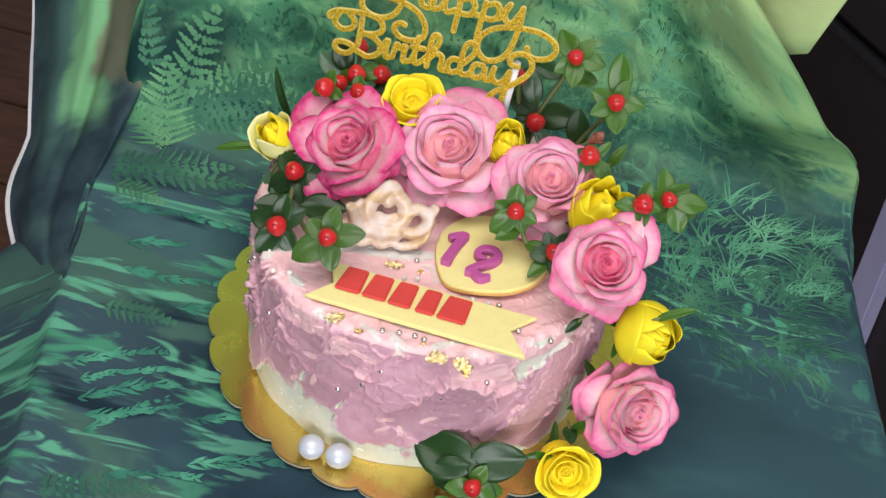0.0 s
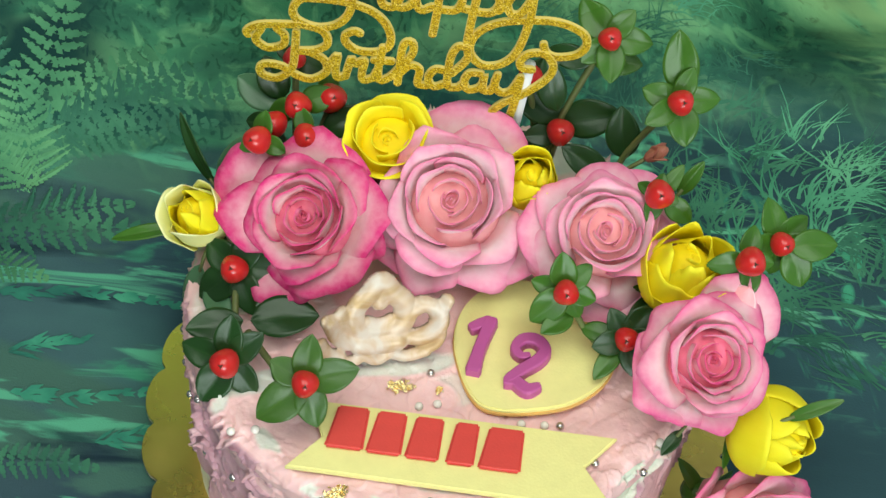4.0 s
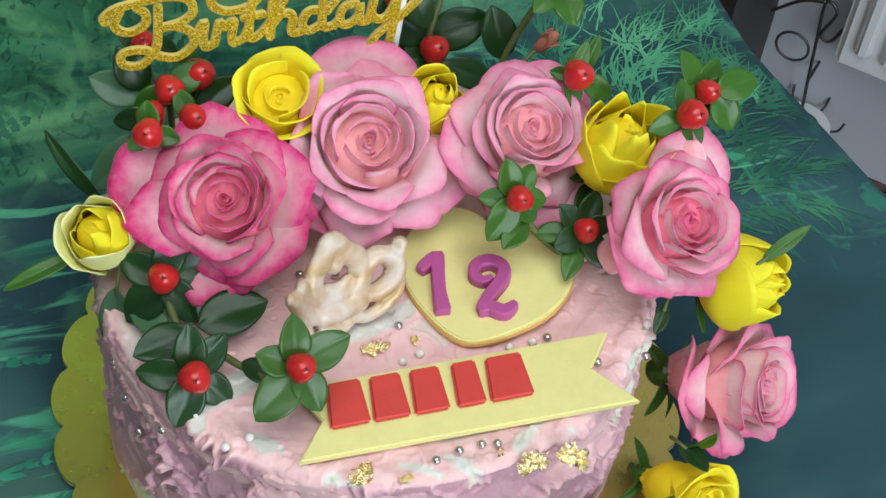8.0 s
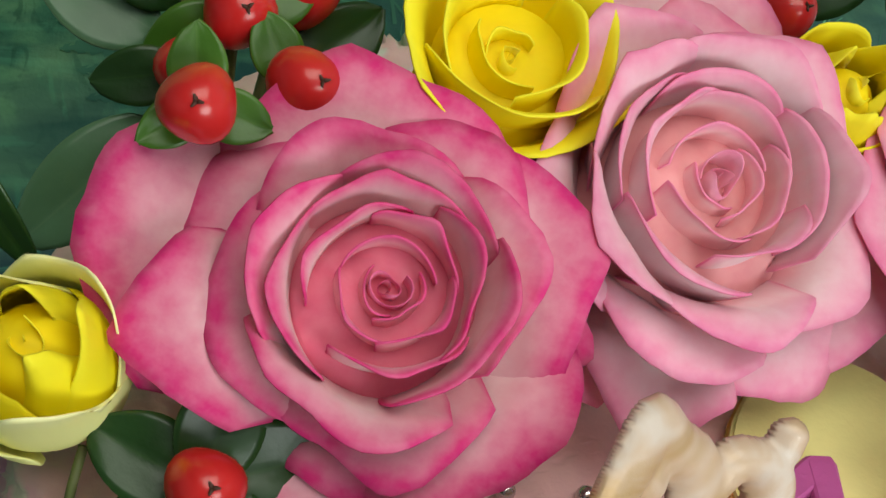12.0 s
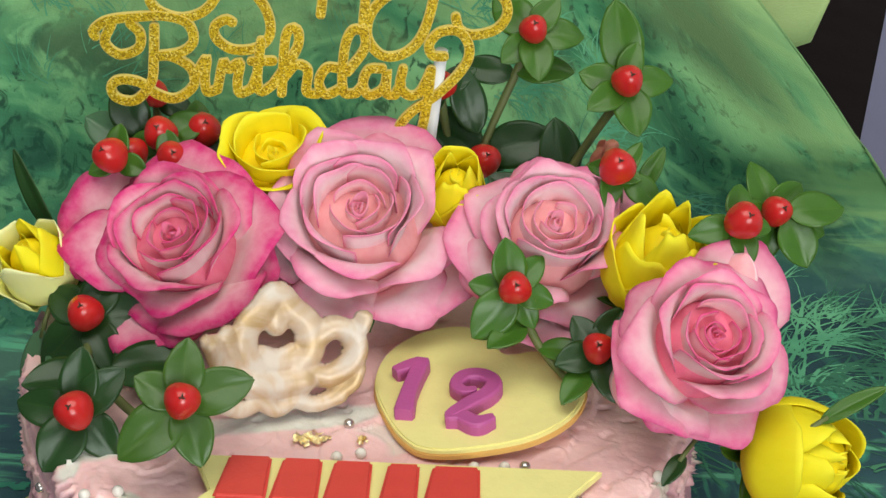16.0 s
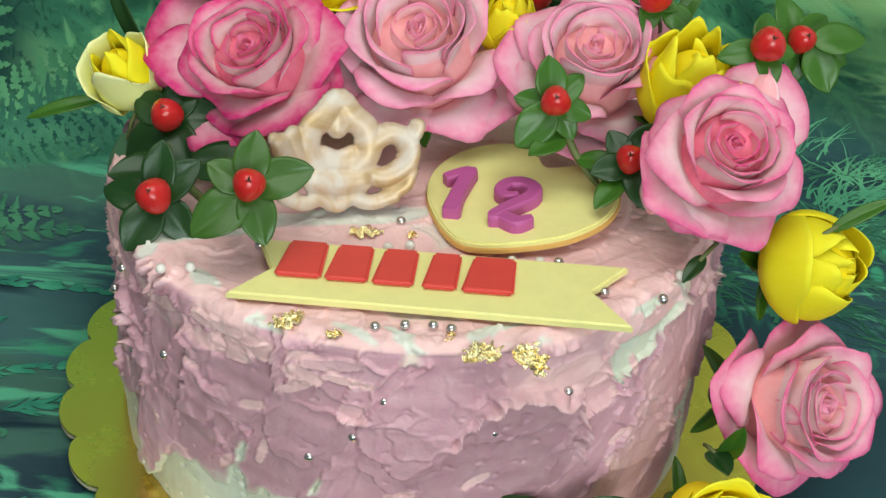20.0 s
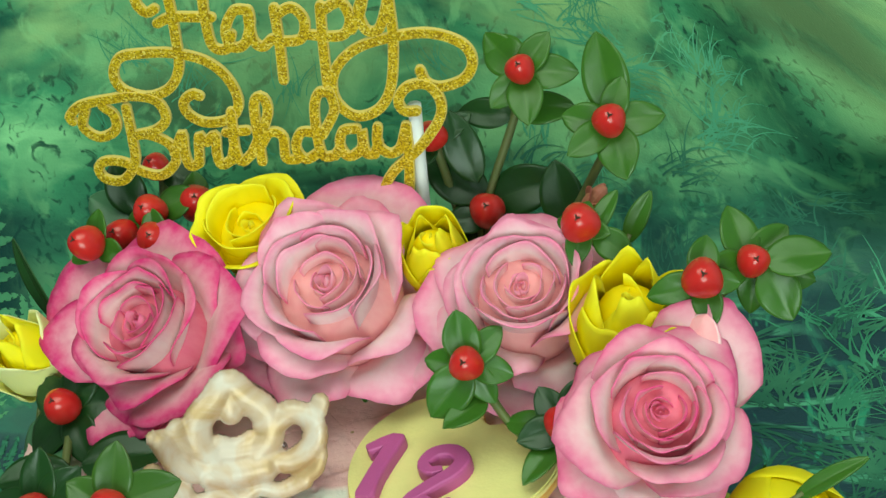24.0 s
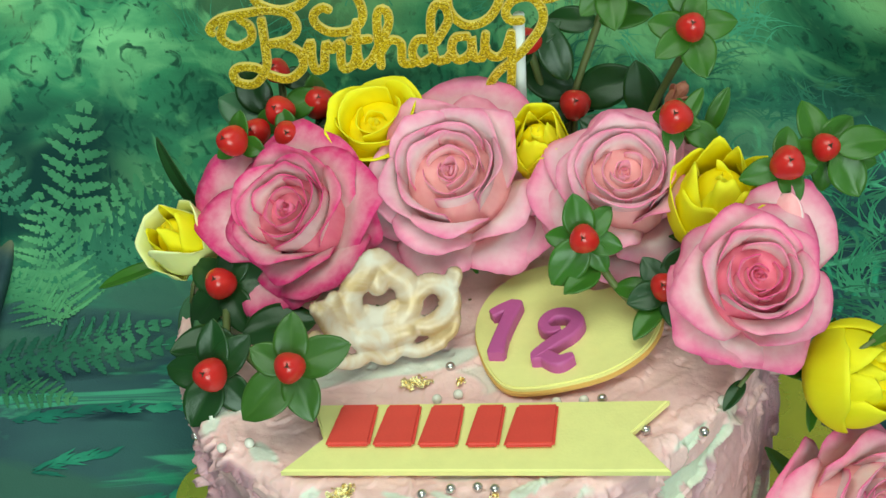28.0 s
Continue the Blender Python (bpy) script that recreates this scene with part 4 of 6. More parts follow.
    def stroke_top(x0, y0, la, lb, ang, h0, tilt, colour, ridge):
        u = (tx - x0) * math.cos(ang) + (ty - y0) * math.sin(ang)
        w = -(tx - x0) * math.sin(ang) + (ty - y0) * math.cos(ang)
        q = (np.abs(u / la) ** 2.4 + np.abs(w / lb) ** 2.4) ** (1 / 2.4) + 0.10 * f2[:, i0:] + 0.08 * f1[:, i0:]
        m = q < 1
        old = hgt[:, i0:]
        lip = ridge * np.exp(-((q - 0.92) / 0.08) ** 2) * (0.5 + 0.5 * np.tanh(2 * u / la))
        hgt[:, i0:] = np.where(m, np.maximum(0.6 * old + h0 + tilt * u / la + lip, 0.0), old)
        mixc = np.clip((1 - q) * 4, 0, 1)[..., None]
        col[:, i0:] = np.where(m[..., None], colour * mixc + col[:, i0:] * (1 - mixc), col[:, i0:])

    for _ in range(130):
        a, r = rs.uniform(0, 2 * math.pi), CR * math.sqrt(rs.uniform(0.0, 0.98))
        c = pink * rs.uniform(0.94, 1.08)
        if rs.rand() < 0.10:
            c = 0.6 * white + 0.4 * pink
        stroke_top(r * math.cos(a), r * math.sin(a), rs.uniform(0.008, 0.026), rs.uniform(0.004, 0.010), a + math.pi / 2 + rs.uniform(-0.5, 0.5), rs.uniform(0.0001, 0.0006), rs.uniform(-0.0004, 0.0004), c, rs.uniform(0.0001, 0.0007))
    # white smears seen on the top
    for x0, y0, la, lb, ang in ((-0.062, -0.047, 0.034, 0.006, 0.35), (-0.02, -0.035, 0.030, 0.006, 0.22), (0.045, -0.088, 0.030, 0.006, 0.45), (-0.078, -0.008, 0.014, 0.010, 0.2), (0.02, 0.085, 0.04, 0.012, -0.1), (-0.05, -0.092, 0.02, 0.004, -0.4)):
        stroke_top(x0, y0, la, lb, ang, 0.0003, 0.0, white, 0.0003)
    # crumbly rim
    for _ in range(110):
        a = rs.uniform(0, 2 * math.pi)
        r = CR + rs.uniform(-0.006, 0.001)
        stroke_top(r * math.cos(a), r * math.sin(a), rs.uniform(0.004, 0.012), rs.uniform(0.0015, 0.004), a + math.pi / 2 + rs.uniform(-0.7, 0.7), rs.uniform(0.0002, 0.0010), rs.uniform(-0.0005, 0.0005), (pink if rs.rand() < 0.8 else white), 0.0004)

    pits = np.clip(field(0.0011, 5, (X, Y, Z)) * field(0.0025, 6, (X, Y, Z)) - 0.85, 0, 1)
    hgt += 0.00008 * f3 + 0.00012 * f2 - 0.0009 * pits
    edge = np.clip(prof_r[None] / 0.02, 0, 1)
    hgt *= edge
    Xr = (prof_r[None] + hgt * nr_r[None])
    VX = CX + Xr * np.cos(th)[:, None]
    VY = CY + Xr * np.sin(th)[:, None]
    VZ = Z + hgt * nr_z[None]
    V = np.stack([VX, VY, VZ], 2).reshape(-1, 3)
    i, j = np.meshgrid(np.arange(NT), np.arange(NP - 1), indexing="ij")
    k = (i + 1) % NT
    F = np.stack([i * NP + j, k * NP + j, k * NP + j + 1, i * NP + j + 1], 2).reshape(-1, 4)
    me = bpy.data.meshes.new("frosting")
    me.vertices.add(len(V))
    me.vertices.foreach_set("co", V.astype(np.float32).reshape(-1))
    me.loops.add(len(F) * 4)
    me.loops.foreach_set("vertex_index", F.astype(np.int32).reshape(-1))
    me.polygons.add(len(F))
    me.polygons.foreach_set("loop_start", np.arange(len(F), dtype=np.int32) * 4)
    me.polygons.foreach_set("use_smooth", np.ones(len(F), dtype=bool))
    me.update(calc_edges=True)
    at = me.attributes.new("cream", "FLOAT_COLOR", "POINT")
    rgba = np.concatenate([np.clip(col, 0, 1), np.ones((NT, NP, 1))], 2)
    at.data.foreach_set("color", rgba.astype(np.float32).reshape(-1))
    return me


M["frosting"] = material("buttercream", (0.7, 0.45, 0.45), 0.5, Subsurface_Weight=0.04, Subsurface_Scale=0.004)
attr = node(M["frosting"], "Attribute")
attr.attribute_name = "cream"
fn = noise_tex(M["frosting"], 130, 4)
tone = mix(M["frosting"], 0.14, attr.outputs["Color"], ramp(M["frosting"], fn, [(0.35, (0.46, 0.22, 0.25)), (0.65, (0.88, 0.68, 0.64))]))
wire(M["frosting"], tone, bsdf(M["frosting"]).inputs["Base Color"])
fine = noise_tex(M["frosting"], 700, 4)
bump(M["frosting"], fine, 0.0006, 0.35)
cake = thing("birthday_cake", "round cake in knife-stroked pink and mauve buttercream on a gold board", "cake", at=pose(0, 0, 0))
part("frosting", frosting(), M["frosting"], cake, "rough pink, mauve and cream buttercream")
sponge = bmesh.new()
bmesh.ops.create_cone(sponge, cap_ends=True, segments=64, radius1=CR - 0.006, radius2=CR - 0.006, depth=TOP - ZB - 0.006)
bmesh.ops.translate(sponge, vec=(CX, CY, (TOP + ZB) / 2 - 0.002), verts=sponge.verts)
part("sponge", sponge, material("sponge", (0.55, 0.36, 0.18), 0.9), cake)
ZT = TOP + 0.0012    # where flat things lie on the cake

# ---- roses ----
def petal(phi, half, base, crest, tilt, lip, curl, flat, lean, seed, tint=0.0, pointed=0.05, side=0.0, dip=0.0, nu=21, nv=15, thick=0.0003):
    """One petal as a thin closed sheet in the flower's own space. base and crest are (radius, height); half is half its width;
    above its crest the lip rolls outward through curl. flat below 1 opens its curve, lean swings one flank outward, side rolls its flanks back."""
    rr = random.Random(seed)
    waves = [(rr.uniform(1.5, 4.5), rr.uniform(0, 6.3), rr.uniform(0.4, 1.0)) for _ in range(3)]
    nick = [rr.uniform(-1, 1) for _ in range(nu)]
    fold_at, fold = rr.uniform(-0.5, 0.5), rr.uniform(0.0, 0.9)
    skew = rr.uniform(-0.10, 0.10)
    (base_r, base_z), (crest_r, crest_z) = base, crest
    pull = 0.55 * (crest_z - base_z)
    mid_r, mid_z = max(base_r * 0.8, crest_r - pull * math.sin(tilt)), crest_z - pull * math.cos(tilt)
    size = half + lip
    top = np.zeros((nu, nv, 3))
    rim = np.zeros((nu, nv))
    roll = lip / max(curl, 1e-3)
    for i in range(nu):
        u = -1 + 2 * i / (nu - 1)
        ruffle = sum(a * math.sin(k * u * 1.6 + p) for k, p, a in waves) / 3
        reach = 0.46 + 0.54 * max(0.0, 1 - abs(u) ** 2.5) ** 0.62 + pointed * max(0.0, 1 - abs(u) * 2.4) + 0.6 * skew * u * (1 - u * u) + 0.020 * ruffle + 0.006 * nick[i]
        for j in range(nv):
            v = j / (nv - 1) * reach
            if v <= 0.55:
                t = v / 0.55
                r = (1 - t) ** 2 * base_r + 2 * t * (1 - t) * mid_r + t * t * crest_r
                z = (1 - t) ** 2 * base_z + 2 * t * (1 - t) * mid_z + t * t * crest_z
            else:
                t = (v - 0.55) / 0.45
                r = crest_r + roll * (math.cos(tilt) - math.cos(tilt + t * curl)) * (0.55 + 0.45 * t)
                z = crest_z + roll * (math.sin(tilt + t * curl) - math.sin(tilt))
            width = half * (0.30 + 0.70 * math.sin(min(1.0, v * 1.20) * math.pi / 2) ** 0.9)
            s = u * width
            bend_r = max(0.35 * half, r) / flat
            a = s / bend_r
            x, y = r - bend_r * (1 - math.cos(a)), bend_r * math.sin(a)
            high = max(0.0, v - 0.25) / 0.75
            x += lean * u * size * high + 0.055 * size * ruffle * high ** 2
            flank = max(0.0, abs(u) - 0.60) / 0.40
            x += side * size * 0.42 * flank ** 2 * high
            z -= side * size * 0.34 * flank ** 2 * high
            crease = math.exp(-((u - fold_at) / 0.22) ** 2)
            x -= 0.06 * fold * size * crease * high
            z += 0.05 * size * ruffle * high - dip * size * abs(u) ** 2 * v
            top[i, j] = (x * math.cos(phi) - y * math.sin(phi), x * math.sin(phi) + y * math.cos(phi), z)
            edge = max(v / reach, abs(u) ** 1.4 * (0.55 + 0.45 * v)) if v > 0.15 else v
            rim[i, j] = edge + tint
    du, dv = np.gradient(top, axis=0), np.gradient(top, axis=1)
    nrm = np.cross(du, dv)
    nrm /= np.linalg.norm(nrm, axis=2, keepdims=True) + 1e-12
    bottom = top - nrm * thick
    verts = np.concatenate([top.reshape(-1, 3), bottom.reshape(-1, 3)])
    ix = lambda i, j, k: k * nu * nv + i * nv + j  # noqa: E731
    faces = []
    for i in range(nu - 1):
        for j in range(nv - 1):
            faces.append((ix(i, j, 0), ix(i + 1, j, 0), ix(i + 1, j + 1, 0), ix(i, j + 1, 0)))
            faces.append((ix(i, j, 1), ix(i, j + 1, 1), ix(i + 1, j + 1, 1), ix(i + 1, j, 1)))
        faces.append((ix(i, nv - 1, 0), ix(i + 1, nv - 1, 0), ix(i + 1, nv - 1, 1), ix(i, nv - 1, 1)))
    for j in range(nv - 1):
        faces.append((ix(0, j, 0), ix(0, j + 1, 0), ix(0, j + 1, 1), ix(0, j, 1)))
        faces.append((ix(nu - 1, j, 0), ix(nu - 1, j, 1), ix(nu - 1, j + 1, 1), ix(nu - 1, j + 1, 0)))
    return mesh_from("petal", verts, faces, rim=np.concatenate([rim.reshape(-1), rim.reshape(-1)]))


def leaf_mesh(length, width, cup=0.15, droop=0.25, seed=0, nu=11, nv=13, thick=0.00045, lobes=0.0):
    """A leaf along +x, its upper side to +z, with a grooved midrib."""
    rr = random.Random(seed)
    tw = rr.uniform(-0.3, 0.3)
    top = np.zeros((nv, nu, 3))
    rim = np.zeros((nv, nu))
    for j in range(nv):
        t = j / (nv - 1)
        w = width * 0.5 * (math.sin(math.pi * t ** 0.90) ** 0.62 if 0 < t < 1 else 0.0) + 0.0002
        if lobes:
            w *= 1 + lobes * math.sin(t * 9.5 + 0.5)
        for i in range(nu):
            u = -1 + 2 * i / (nu - 1)
            x = length * t
            y = w * u
            z = cup * abs(y) - droop * length * t * t + tw * y * t - 0.018 * width * math.exp(-(u / 0.16) ** 2) + 0.02 * width * math.sin(7 * t + 3 * u)
            top[j, i] = (x, y, z)
            rim[j, i] = max(abs(u) ** 5 * 0.9, 0.85 if abs(u) < 0.1 else 0.0)
    d1, d2 = np.gradient(top, axis=0), np.gradient(top, axis=1)
    nrm = np.cross(d1, d2)
    nrm /= np.linalg.norm(nrm, axis=2, keepdims=True) + 1e-12
    bottom = top - nrm * thick
    verts = np.concatenate([top.reshape(-1, 3), bottom.reshape(-1, 3)])
    ix = lambda j, i, k: k * nu * nv + j * nu + i  # noqa: E731
    faces = []
    for j in range(nv - 1):
        for i in range(nu - 1):
            faces.append((ix(j, i, 0), ix(j + 1, i, 0), ix(j + 1, i + 1, 0), ix(j, i + 1, 0)))
            faces.append((ix(j, i, 1), ix(j, i + 1, 1), ix(j + 1, i + 1, 1), ix(j + 1, i, 1)))
        faces.append((ix(j, 0, 0), ix(j, 0, 1), ix(j + 1, 0, 1), ix(j + 1, 0, 0)))
        faces.append((ix(j, nu - 1, 0), ix(j + 1, nu - 1, 0), ix(j + 1, nu - 1, 1), ix(j, nu - 1, 1)))
    return mesh_from("leaf", verts, faces, rim=np.concatenate([rim.reshape(-1), rim.reshape(-1)]))


def along(at, way, up=(0, 0, 1)):
    """A pose whose x axis runs along way, z axis near up."""
    x = Vector(way).normalized()
    z = Vector(up) - x * x.dot(Vector(up))
    z.normalize()
    y = z.cross(x)
    m = Matrix((x, y, z)).transposed().to_4x4()
    return Matrix.Translation(at) @ m


def rolled_heart(R, top_z, low_z, turns, seed, tint):
    """The innermost petal: one sheet wound about the axis, its upper edge wavy."""
    rr = random.Random(seed)
    n, nv = 15 * int(turns + 1), 8
    p1, p2 = rr.uniform(0, 6.3), rr.uniform(0, 6.3)
    verts, rim = [], []
    for i in range(n):
        g = i / (n - 1)
        a = p1 + 2 * math.pi * turns * g
        r = R * (0.010 + 0.085 * g ** 1.1) * (1 + 0.18 * math.cos(2 * a + p2))
        for j in range(nv):
            v = j / (nv - 1)
            z = low_z + (top_z - low_z) * v + (0.05 * R * math.sin(1.7 * a + p2) - 0.05 * R * (1 - g)) * v
            k = 1.25 - 0.25 * v + 0.10 * max(0.0, v - 0.7) / 0.3
            verts.append((r * k * math.cos(a), r * k * math.sin(a), z))
            rim.append(v + tint)
    faces = [(i * nv + j, (i + 1) * nv + j, (i + 1) * nv + j + 1, i * nv + j + 1) for i in range(n - 1) for j in range(nv - 1)]
    o = len(verts)
    verts += [(x * 0.94, y * 0.94, z - 0.0001) for x, y, z in verts]
    faces += [tuple(o + q for q in f[::-1]) for f in faces]
    faces += [(i * nv + nv - 1, (i + 1) * nv + nv - 1, o + (i + 1) * nv + nv - 1, o + i * nv + nv - 1) for i in range(n - 1)]
    return mesh_from("petal", verts, faces, rim=rim + rim)


def rose(label, heart, normal, R, mat, seed, inner=(3, 3, 4), outer=(4, 5, 5), core=None, deep=1.15, bowl=0.10, open_=1.0, extra=(), sepals=4, group="", stem=0.02, spin=0.0, turns=2.3):
    """A rose whose swirl lies at heart and faces along normal. inner rings are upright cups, outer rings open and roll back; extra holds
    single petals as (degrees round the flower, reach, drop, width) all in shares of R. deep is its depth and bowl how far the cups rise over the swirl."""
    rr = random.Random(seed)
    H = deep * R
    root = thing("rose", label, "rose", group, facing(Vector(heart) - Vector(normal).normalized() * H, normal, spin))
    core = core or mat
    part("petal", rolled_heart(R, H + 0.03 * R, 0.35 * H, turns, seed * 7 + 1, -0.06), core, root)
    made, off = 0, rr.uniform(0, 6.3)
    rings = [(k, n, "in") for k, n in enumerate(inner)] + [(k, n, "out") for k, n in enumerate(outer)]
    for ring, count, sort in rings:
        off += rr.uniform(0.5, 1.0)
        for k in range(count):
            made += 1
            phi = off + 2 * math.pi * k / count + rr.uniform(-0.16, 0.16)
            near = (k + 0.5) / count
            if sort == "in":
                g = (ring + near) / len(inner)
                crest = (R * (0.10 + 0.37 * g) * rr.uniform(0.95, 1.05), H + R * bowl * math.sin(min(1.0, g * 1.1) * math.pi / 2) * rr.uniform(0.7, 1.3))
                half = crest[0] * math.pi / count * rr.uniform(1.25, 1.5) + 0.02 * R
                me = petal(phi, half, (0.10 * R + 0.10 * R * g, 0.20 * H), (crest[0], crest[1] - 0.06 * R), -0.16 + 0.22 * g, R * (0.05 + 0.10 * g), 0.35 + 0.5 * g * rr.uniform(0.6, 1.4),
                           0.92 - 0.12 * g, rr.uniform(0.05, 0.13), seed * 100 + made, tint=-0.03 + 0.03 * g, pointed=rr.uniform(0.02, 0.10))
                part("petal", me, core if g < 0.55 else mat, root)
            else:
                g = (ring + near) / len(outer)
                crest_r = R * (0.46 + 0.22 * g) * rr.uniform(0.95, 1.05)
                crest_z = H + R * bowl * (1 - 0.5 * g) - R * open_ * (0.02 + 0.62 * g ** 1.35) * rr.uniform(0.92, 1.08)
                tilt = (0.10 + 0.85 * g) * (0.4 + 0.6 * open_)
                lip = R * (0.16 + 0.22 * g) * (0.55 + 0.45 * open_) * rr.uniform(0.85, 1.2)
                half = crest_r * math.pi / count * (1.45 - 0.10 * g) * rr.uniform(0.92, 1.1)
                me = petal(phi, half, (0.16 * R, 0.02 * H), (crest_r, crest_z), tilt, lip, (0.75 + 0.75 * g) * (0.35 + 0.65 * open_) * rr.uniform(0.7, 1.25), 0.80 - 0.10 * g, rr.uniform(0.02, 0.10),
                           seed * 100 + made, tint=rr.uniform(-0.04, 0.03), pointed=rr.uniform(0.0, 0.10), side=(0.25 + 0.55 * g) * open_ * rr.uniform(0.5, 1.3))
                part("petal", me, mat, root)
    for deg, reach, drop, width in extra:
        made += 1
        me = petal(radians(deg - spin), R * width, (0.15 * R, 0.0), (R * reach * 0.66, H - R * drop), 0.95, R * reach * 0.40, 0.75, 0.55, rr.uniform(-0.05, 0.05),
                   seed * 100 + made, tint=rr.uniform(-0.02, 0.04), pointed=rr.uniform(0.0, 0.08), side=0.5)
        part("petal", me, mat, root)
    # the packed inner body from which the petals rise
    rows, segs = [(0.06 * R, H - 0.10 * R), (0.20 * R, H - 0.11 * R), (0.40 * R, H + (bowl - 0.22) * R), (0.55 * R, H - (0.26 + 0.22 * open_) * R), (0.50 * R, 0.36 * H), (0.30 * R, 0.12 * H), (0.10 * R, 0.0)], 24
    bv = [(0, 0, rows[0][1] + 0.02 * H)]
    for a, z in rows:
        bv += [(a * math.cos(2 * math.pi * i / segs), a * math.sin(2 * math.pi * i / segs), z) for i in range(segs)]
    bf = [(0, 1 + i, 1 + (i + 1) % segs) for i in range(segs)]
    for k in range(len(rows) - 1):
        bf += [(1 + k * segs + i, 1 + (k + 1) * segs + i, 1 + (k + 1) * segs + (i + 1) % segs, 1 + k * segs + (i + 1) % segs) for i in range(segs)]
    part("bud_core", mesh_from("bud_core", bv, bf), core, root)
    # receptacle and sepals
    bm = bmesh.new()
    bmesh.ops.create_uvsphere(bm, u_segments=14, v_segments=8, radius=0.22 * R)
    bmesh.ops.scale(bm, vec=(1, 1, 1.2), verts=bm.verts)
    bmesh.ops.translate(bm, vec=(0, 0, -0.10 * H), verts=bm.verts)
    part("receptacle", bm, M["leaf_mid"], root, "green rose hip")
    for k in range(sepals):
        a = 2 * math.pi * k / max(1, sepals) + rr.uniform(-0.3, 0.3)
        way = (math.cos(a), math.sin(a), 0.15 + rr.uniform(-0.2, 0.3))
        part("sepal", leaf_mesh(R * rr.uniform(0.55, 0.8), R * 0.2, 0.3, 0.3, seed + k), M["leaf_mid"], root, "", along((0, 0, -0.06 * H), way))
    if stem:
        v, f = tube_arrays([(0, 0, -0.10 * H), (0.001, 0, -0.10 * H - stem * 0.5), (0, 0.001, -0.10 * H - stem)], 0.0022, 8)
        part("stem", mesh_from("stem", v, f), M["stem"], root)
    return root


PINK, YEL = "pink roses on the cake", "yellow roses on the cake"
rose("large open rose, cream petals edged in magenta", (-0.068, 0.0325, 0.1480), (-0.24, -0.50, 0.84), 0.0300, M["rose_dark"], 11, (3, 4, 4), (4, 4, 5), M["rose_core"], 1.08, 0.08,
     extra=((178, 1.40, 0.42, 0.80), (205, 1.12, 0.22, 0.55), (110, 1.12, 0.40, 0.85), (262, 1.16, 0.55, 0.75), (30, 1.02, 0.40, 0.75), (320, 1.06, 0.45, 0.75)), group=PINK, stem=0.004)
rose("largest open rose, pale pink petals with soft edges", (-0.0112, 0.0450, 0.1520), (-0.04, -0.48, 0.88), 0.0370, M["rose_pink"], 12, (3, 4, 5), (5, 5, 6), M["rose_core_pale"], 1.08, 0.06,
     extra=((352, 1.16, 0.62, 0.72), (85, 1.18, 0.55, 0.76), (200, 1.05, 0.60, 0.75), (140, 1.0, 0.55, 0.66)), group=PINK, stem=0.004)
rose("half-open pale pink rose behind the heart plaque", (0.0500, 0.0365, 0.1540), (0.06, -0.46, 0.88), 0.0305, M["rose_pink"], 13, (3, 3, 4), (4, 5, 5), M["rose_core_pale"], 1.18, 0.08,
     extra=((270, 1.10, 0.80, 0.80), (40, 1.05, 0.5, 0.66), (170, 1.05, 0.55, 0.75)), group=PINK, stem=0.004)
rose("pink rose with a tight magenta heart at the cake rim", (0.0920, -0.0165, 0.1495), (0.20, -0.60, 0.78), 0.0278, M["rose_low"], 14, (3, 4, 5), (4, 4, 4), M["rose_core"], 1.24, 0.08,
     extra=((40, 1.34, 0.50, 0.70), (200, 1.02, 0.6, 0.85), (280, 1.0, 0.72, 0.75)), group=PINK, stem=0.006)
rose("drooping pink rose hanging beside the cake", (0.1310, -0.0415, 0.0685), (0.56, -0.67, 0.48), 0.0302, M["rose_low"], 15, (3, 3, 4), (4, 4, 5), M["rose_core_pale"], 1.42, 0.06,
     extra=((150, 1.0, 0.75, 0.85), (240, 0.98, 0.7, 0.75)), group=PINK, stem=0.008)
CUP = dict(group=YEL, open_=0.46, bowl=0.16, turns=1.4)


def mesh_smooth(bm):
    for f in bm.faces:
        f.smooth = True
    return bm


